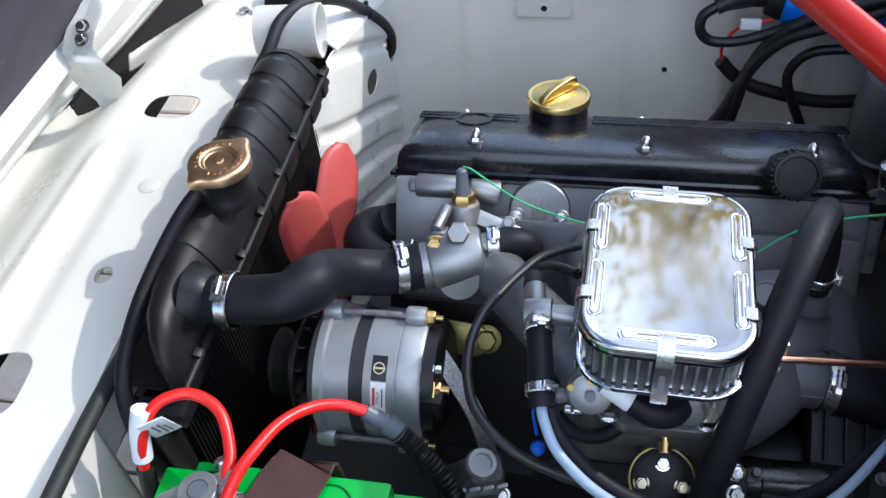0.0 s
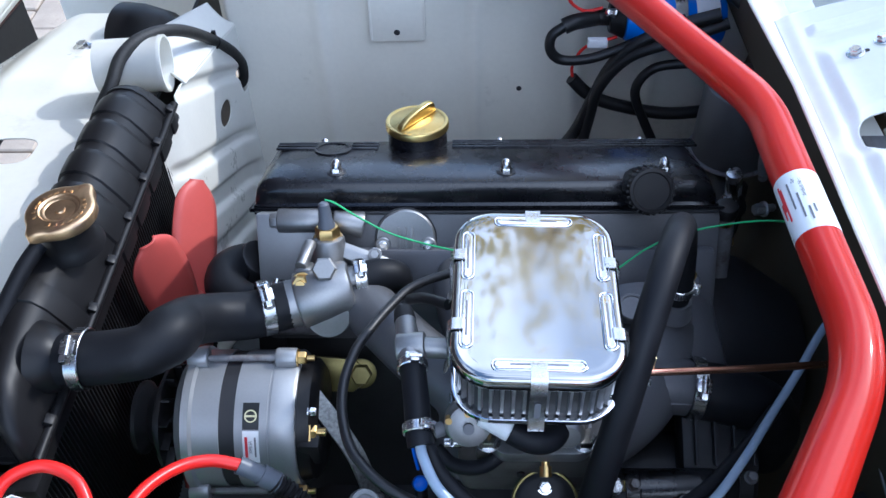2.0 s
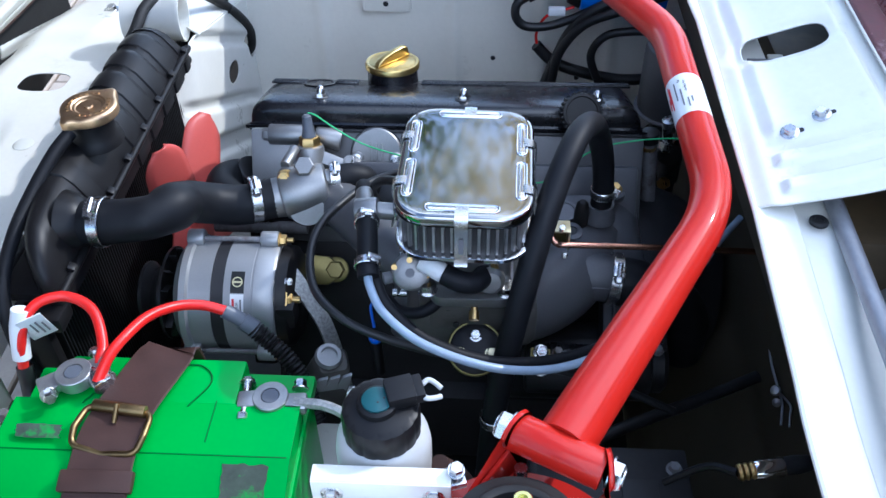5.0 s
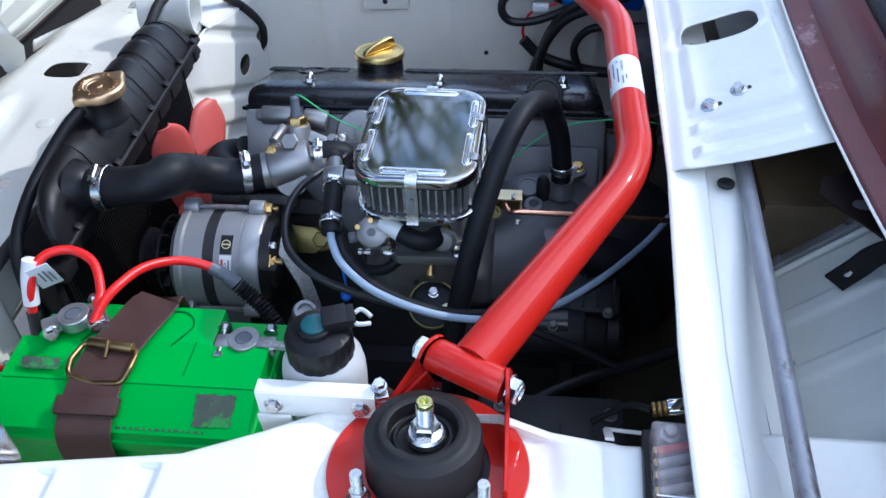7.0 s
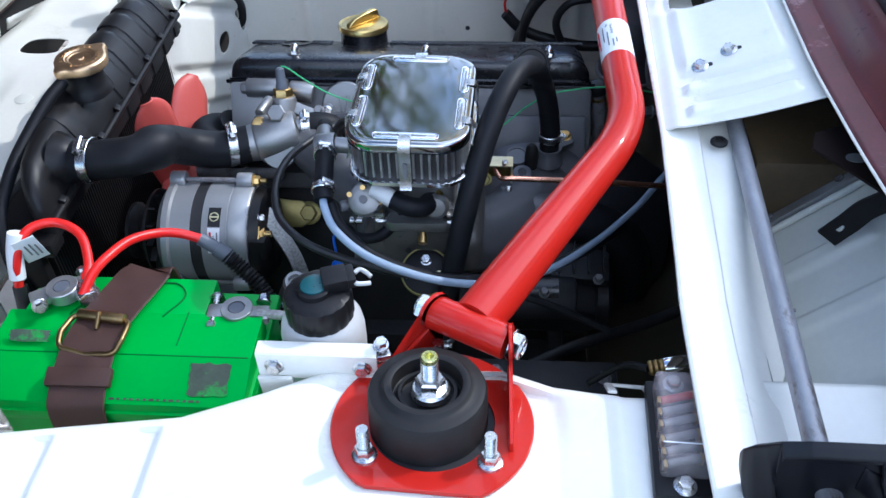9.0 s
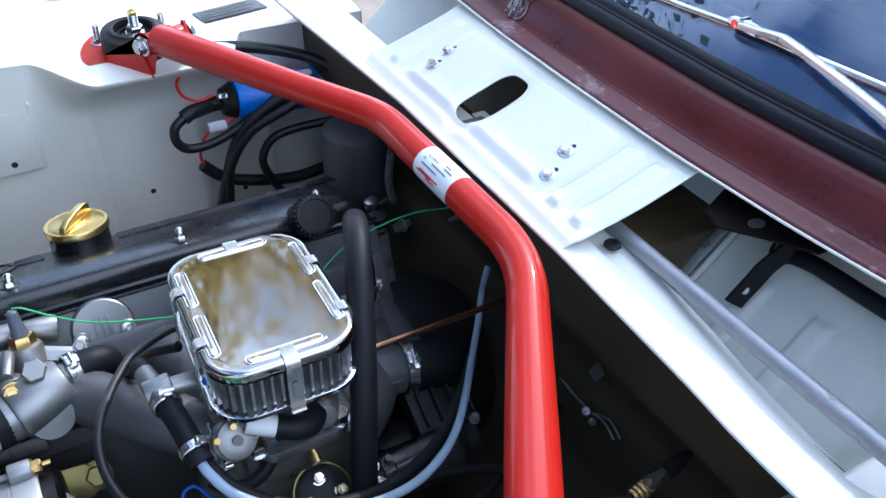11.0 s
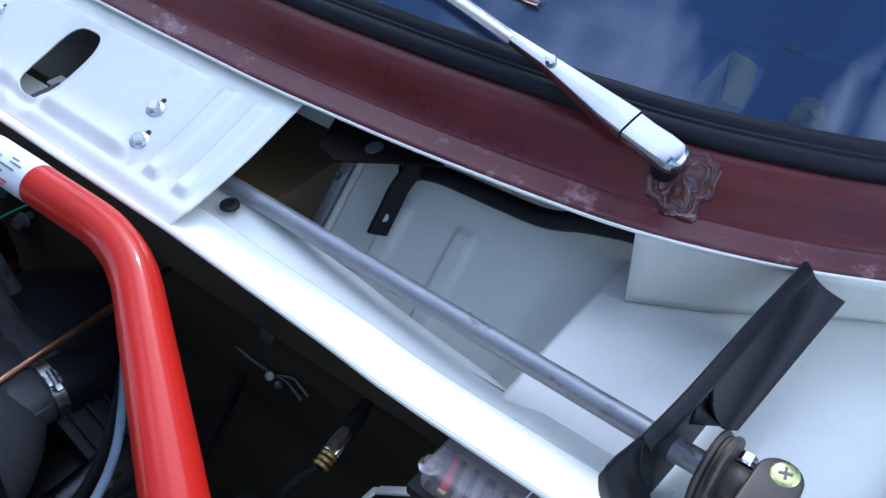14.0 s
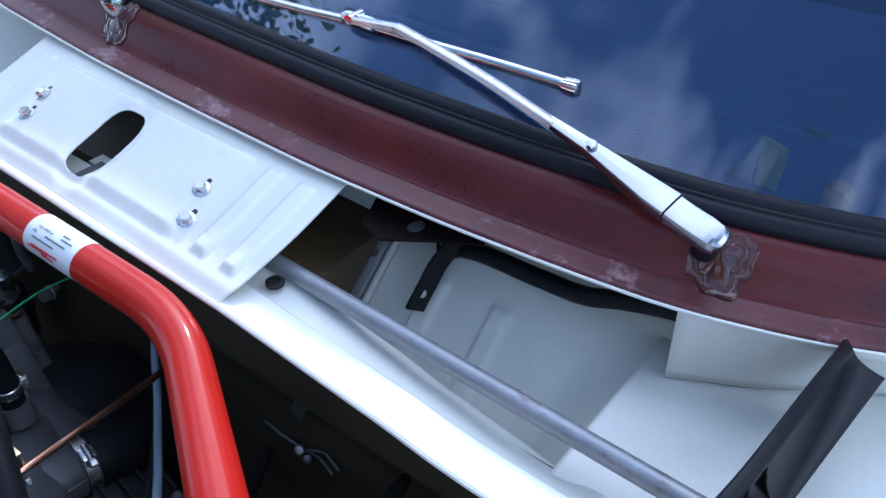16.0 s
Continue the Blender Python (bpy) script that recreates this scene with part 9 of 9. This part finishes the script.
part("union_nut", hexbolt((0.232, 0.72, 0.49), (-0.6, -0.6, 0.3), 0.009, 0.012), M_BRASS, mc)
part("union", rod((0.232, 0.84, 0.475), (0.205, 0.842, 0.485), 0.010), M_BRASS, mc)
part("bolt_end", join(rod((0.235, 0.735, 0.445), (0.205, 0.715, 0.45), 0.007), hexbolt((0.205, 0.715, 0.45), (-0.8, -0.5, 0.1), 0.009, 0.008)), M_DARKSTEEL, mc)
# bracket on the far wall
fb = thing("wall_bracket", (-0.195, 1.02, 0.60), "ivory painted folded bracket with a hole on the inner wing", "bracket")
part("plate", box((-0.196, far_wall_y(-0.196) - 0.010, 0.640), (0.076, 0.003, 0.092), 0.001), M_BODY, fb)
for s in (-1, 1):
    part("fold", box((-0.196 + 0.038 * s, far_wall_y(-0.196) - 0.007, 0.645), (0.004, 0.010, 0.098), 0.001), M_BODY, fb)
part("hole", rod((-0.197, far_wall_y(-0.196) - 0.0122, 0.608), (-0.197, far_wall_y(-0.196) - 0.011, 0.608), 0.0045), M_INK, fb)
for x, z in ((-0.02, 0.515), (0.122, 0.485)):
    solo("drain_hole", rod((x, far_wall_y(x) - 0.0012, z), (x, far_wall_y(x) + 0.002, z), 0.004), M_INK, "small dark drilled hole in the inner wing", "hole", "drilled holes")
vp = thing("type_plate", (0.155, 1.09, 0.75), "dark metal type plate with unreadable lines on the wing shelf", "plate")
vm = Matrix.Translation((0.156, 1.085, 0.7505)) @ pose(0, 0, 0, 0, 0, 10)
part("plate", prism(round_rect(0.106, 0.046, 0.003), 0.001, vm, 0.0002), M_LOGOBLK, vp)
for k in range(4):
    part("line", box(vm @ Vector((0.0, -0.015 + 0.010 * k, 0.0012)), (0.085 - 0.018 * (k % 2), 0.0028, 0.0003), 0.0, vm.to_3x3()), M_INKGREY, vp)


# ---- trees round the stand ----
def tree(name, at, height, spread, seed, leaves, label, size=0.22, leaf=None):
    rnd = random.Random(seed)
    t = thing(name, at, label, "tree", "trees round the stand")
    base = Vector(at)
    top = base + Vector((rnd.uniform(-0.3, 0.3), rnd.uniform(-0.3, 0.3), height * 0.62))
    trunk = [base, base.lerp(top, 0.4) + Vector((0.08, -0.05, 0)), base.lerp(top, 0.75) + Vector((-0.05, 0.08, 0)), top]
    limbs = [sweep(spline(trunk, 6), lambda s: 0.16 * height / 8 * (1 - 0.75 * s) + 0.02, 10)]
    tips = []
    for k in range(13):
        a = 2 * math.pi * k / 13 + rnd.uniform(-0.3, 0.3)
        s0 = base.lerp(top, rnd.uniform(0.45, 0.98))
        e = base + Vector((math.cos(a) * spread * rnd.uniform(0.4, 0.95), math.sin(a) * spread * rnd.uniform(0.4, 0.95), height * rnd.uniform(0.55, 0.95)))
        limbs.append(sweep(spline([s0, s0.lerp(e, 0.5) + Vector((0, 0, 0.25)), e], 6), lambda s: 0.05 * (1 - s) + 0.012, 7))
        tips += [e, s0.lerp(e, 0.6), s0.lerp(e, 0.82)]
    part("trunk", join(*limbs), M_BARK, t)
    vs, fs = [], []
    for k in range(leaves):
        c = rnd.choice(tips) + Vector((rnd.gauss(0, 1), rnd.gauss(0, 1), rnd.gauss(0, 0.8))) * spread * 0.17 - base
        d = Vector((rnd.gauss(0, 1), rnd.gauss(0, 1), rnd.gauss(0, 0.6))).normalized()
        u = d.orthogonal().normalized()
        s = size * rnd.uniform(0.5, 1.0)
        i = len(vs)
        vs += [c - d * s * 0.5, c + u * s * 0.28 + Vector((0, 0, 0.02)), c + d * s * 0.5, c - u * s * 0.28]
        fs.append((i, i + 1, i + 2, i + 3))
    me = bpy.data.meshes.new("crown")
    me.from_pydata(vs, [], fs)
    me.materials.append(leaf or M_LEAF)
    cr = new("crown", me)
    cr.parent = t
    return t


# Unseen trees, placed by what the lid and windscreen reflect.
tree("tree", (-5.5, 4.5, -0.06), 6.5, 2.6, 11, 11000, "leafy garden tree beyond the car", 0.16)
tree("tree", (-1.7, 6.9, -0.06), 8.2, 2.4, 12, 4500, "leafy garden tree beyond the car", 0.17)
tree("tree", (-7.0, -2.0, -0.06), 6.5, 2.8, 13, 11000, "leafy garden tree beyond the car", 0.16)
tree("tree", (1.55, 6.0, -0.06), 7.8, 2.4, 14, 7500, "unseen garden tree, gold leaved for its reflection in the lid", 0.17, M_LEAFGOLD)

# ---- paving bricks, a piece each where the openings show them ----
brick_me = None
for r in range(14):
    for c in range(10):
        x, y = -0.62 - 0.105 * r, 0.22 + 0.21 * c + (0.105 if r % 2 else 0)
        if brick_me is None:
            bb_ = box((0, 0, 0), (0.099, 0.203, 0.05), 0.004, None, 1)
            brick_me = bpy.data.meshes.new("brick")
            bb_.to_mesh(brick_me)
            bb_.free()
            brick_me.materials.append(M_BRICK)
        bo = new("brick", brick_me)
        bo.parent = paving
        bo.location = Vector((x, y, -0.005 + 0.003 * math.sin(3 * r + 5 * c))) - BASE[paving.name]

# ---- pale planks lying beside the stand ----
for k in range(3):
    plank = thing("plank", (-1.62 - 0.12 * k, 2.0, 0.02), "pale weathered plank lying on the paving", "plank", "planks on the paving")
    part("board", box((-1.62 - 0.115 * k, 1.9, 0.045 + 0.001 * k), (0.110, 2.6, 0.035), 0.004, Matrix.Rotation(radians(-17), 3, "Z")), M_BOARD, plank)
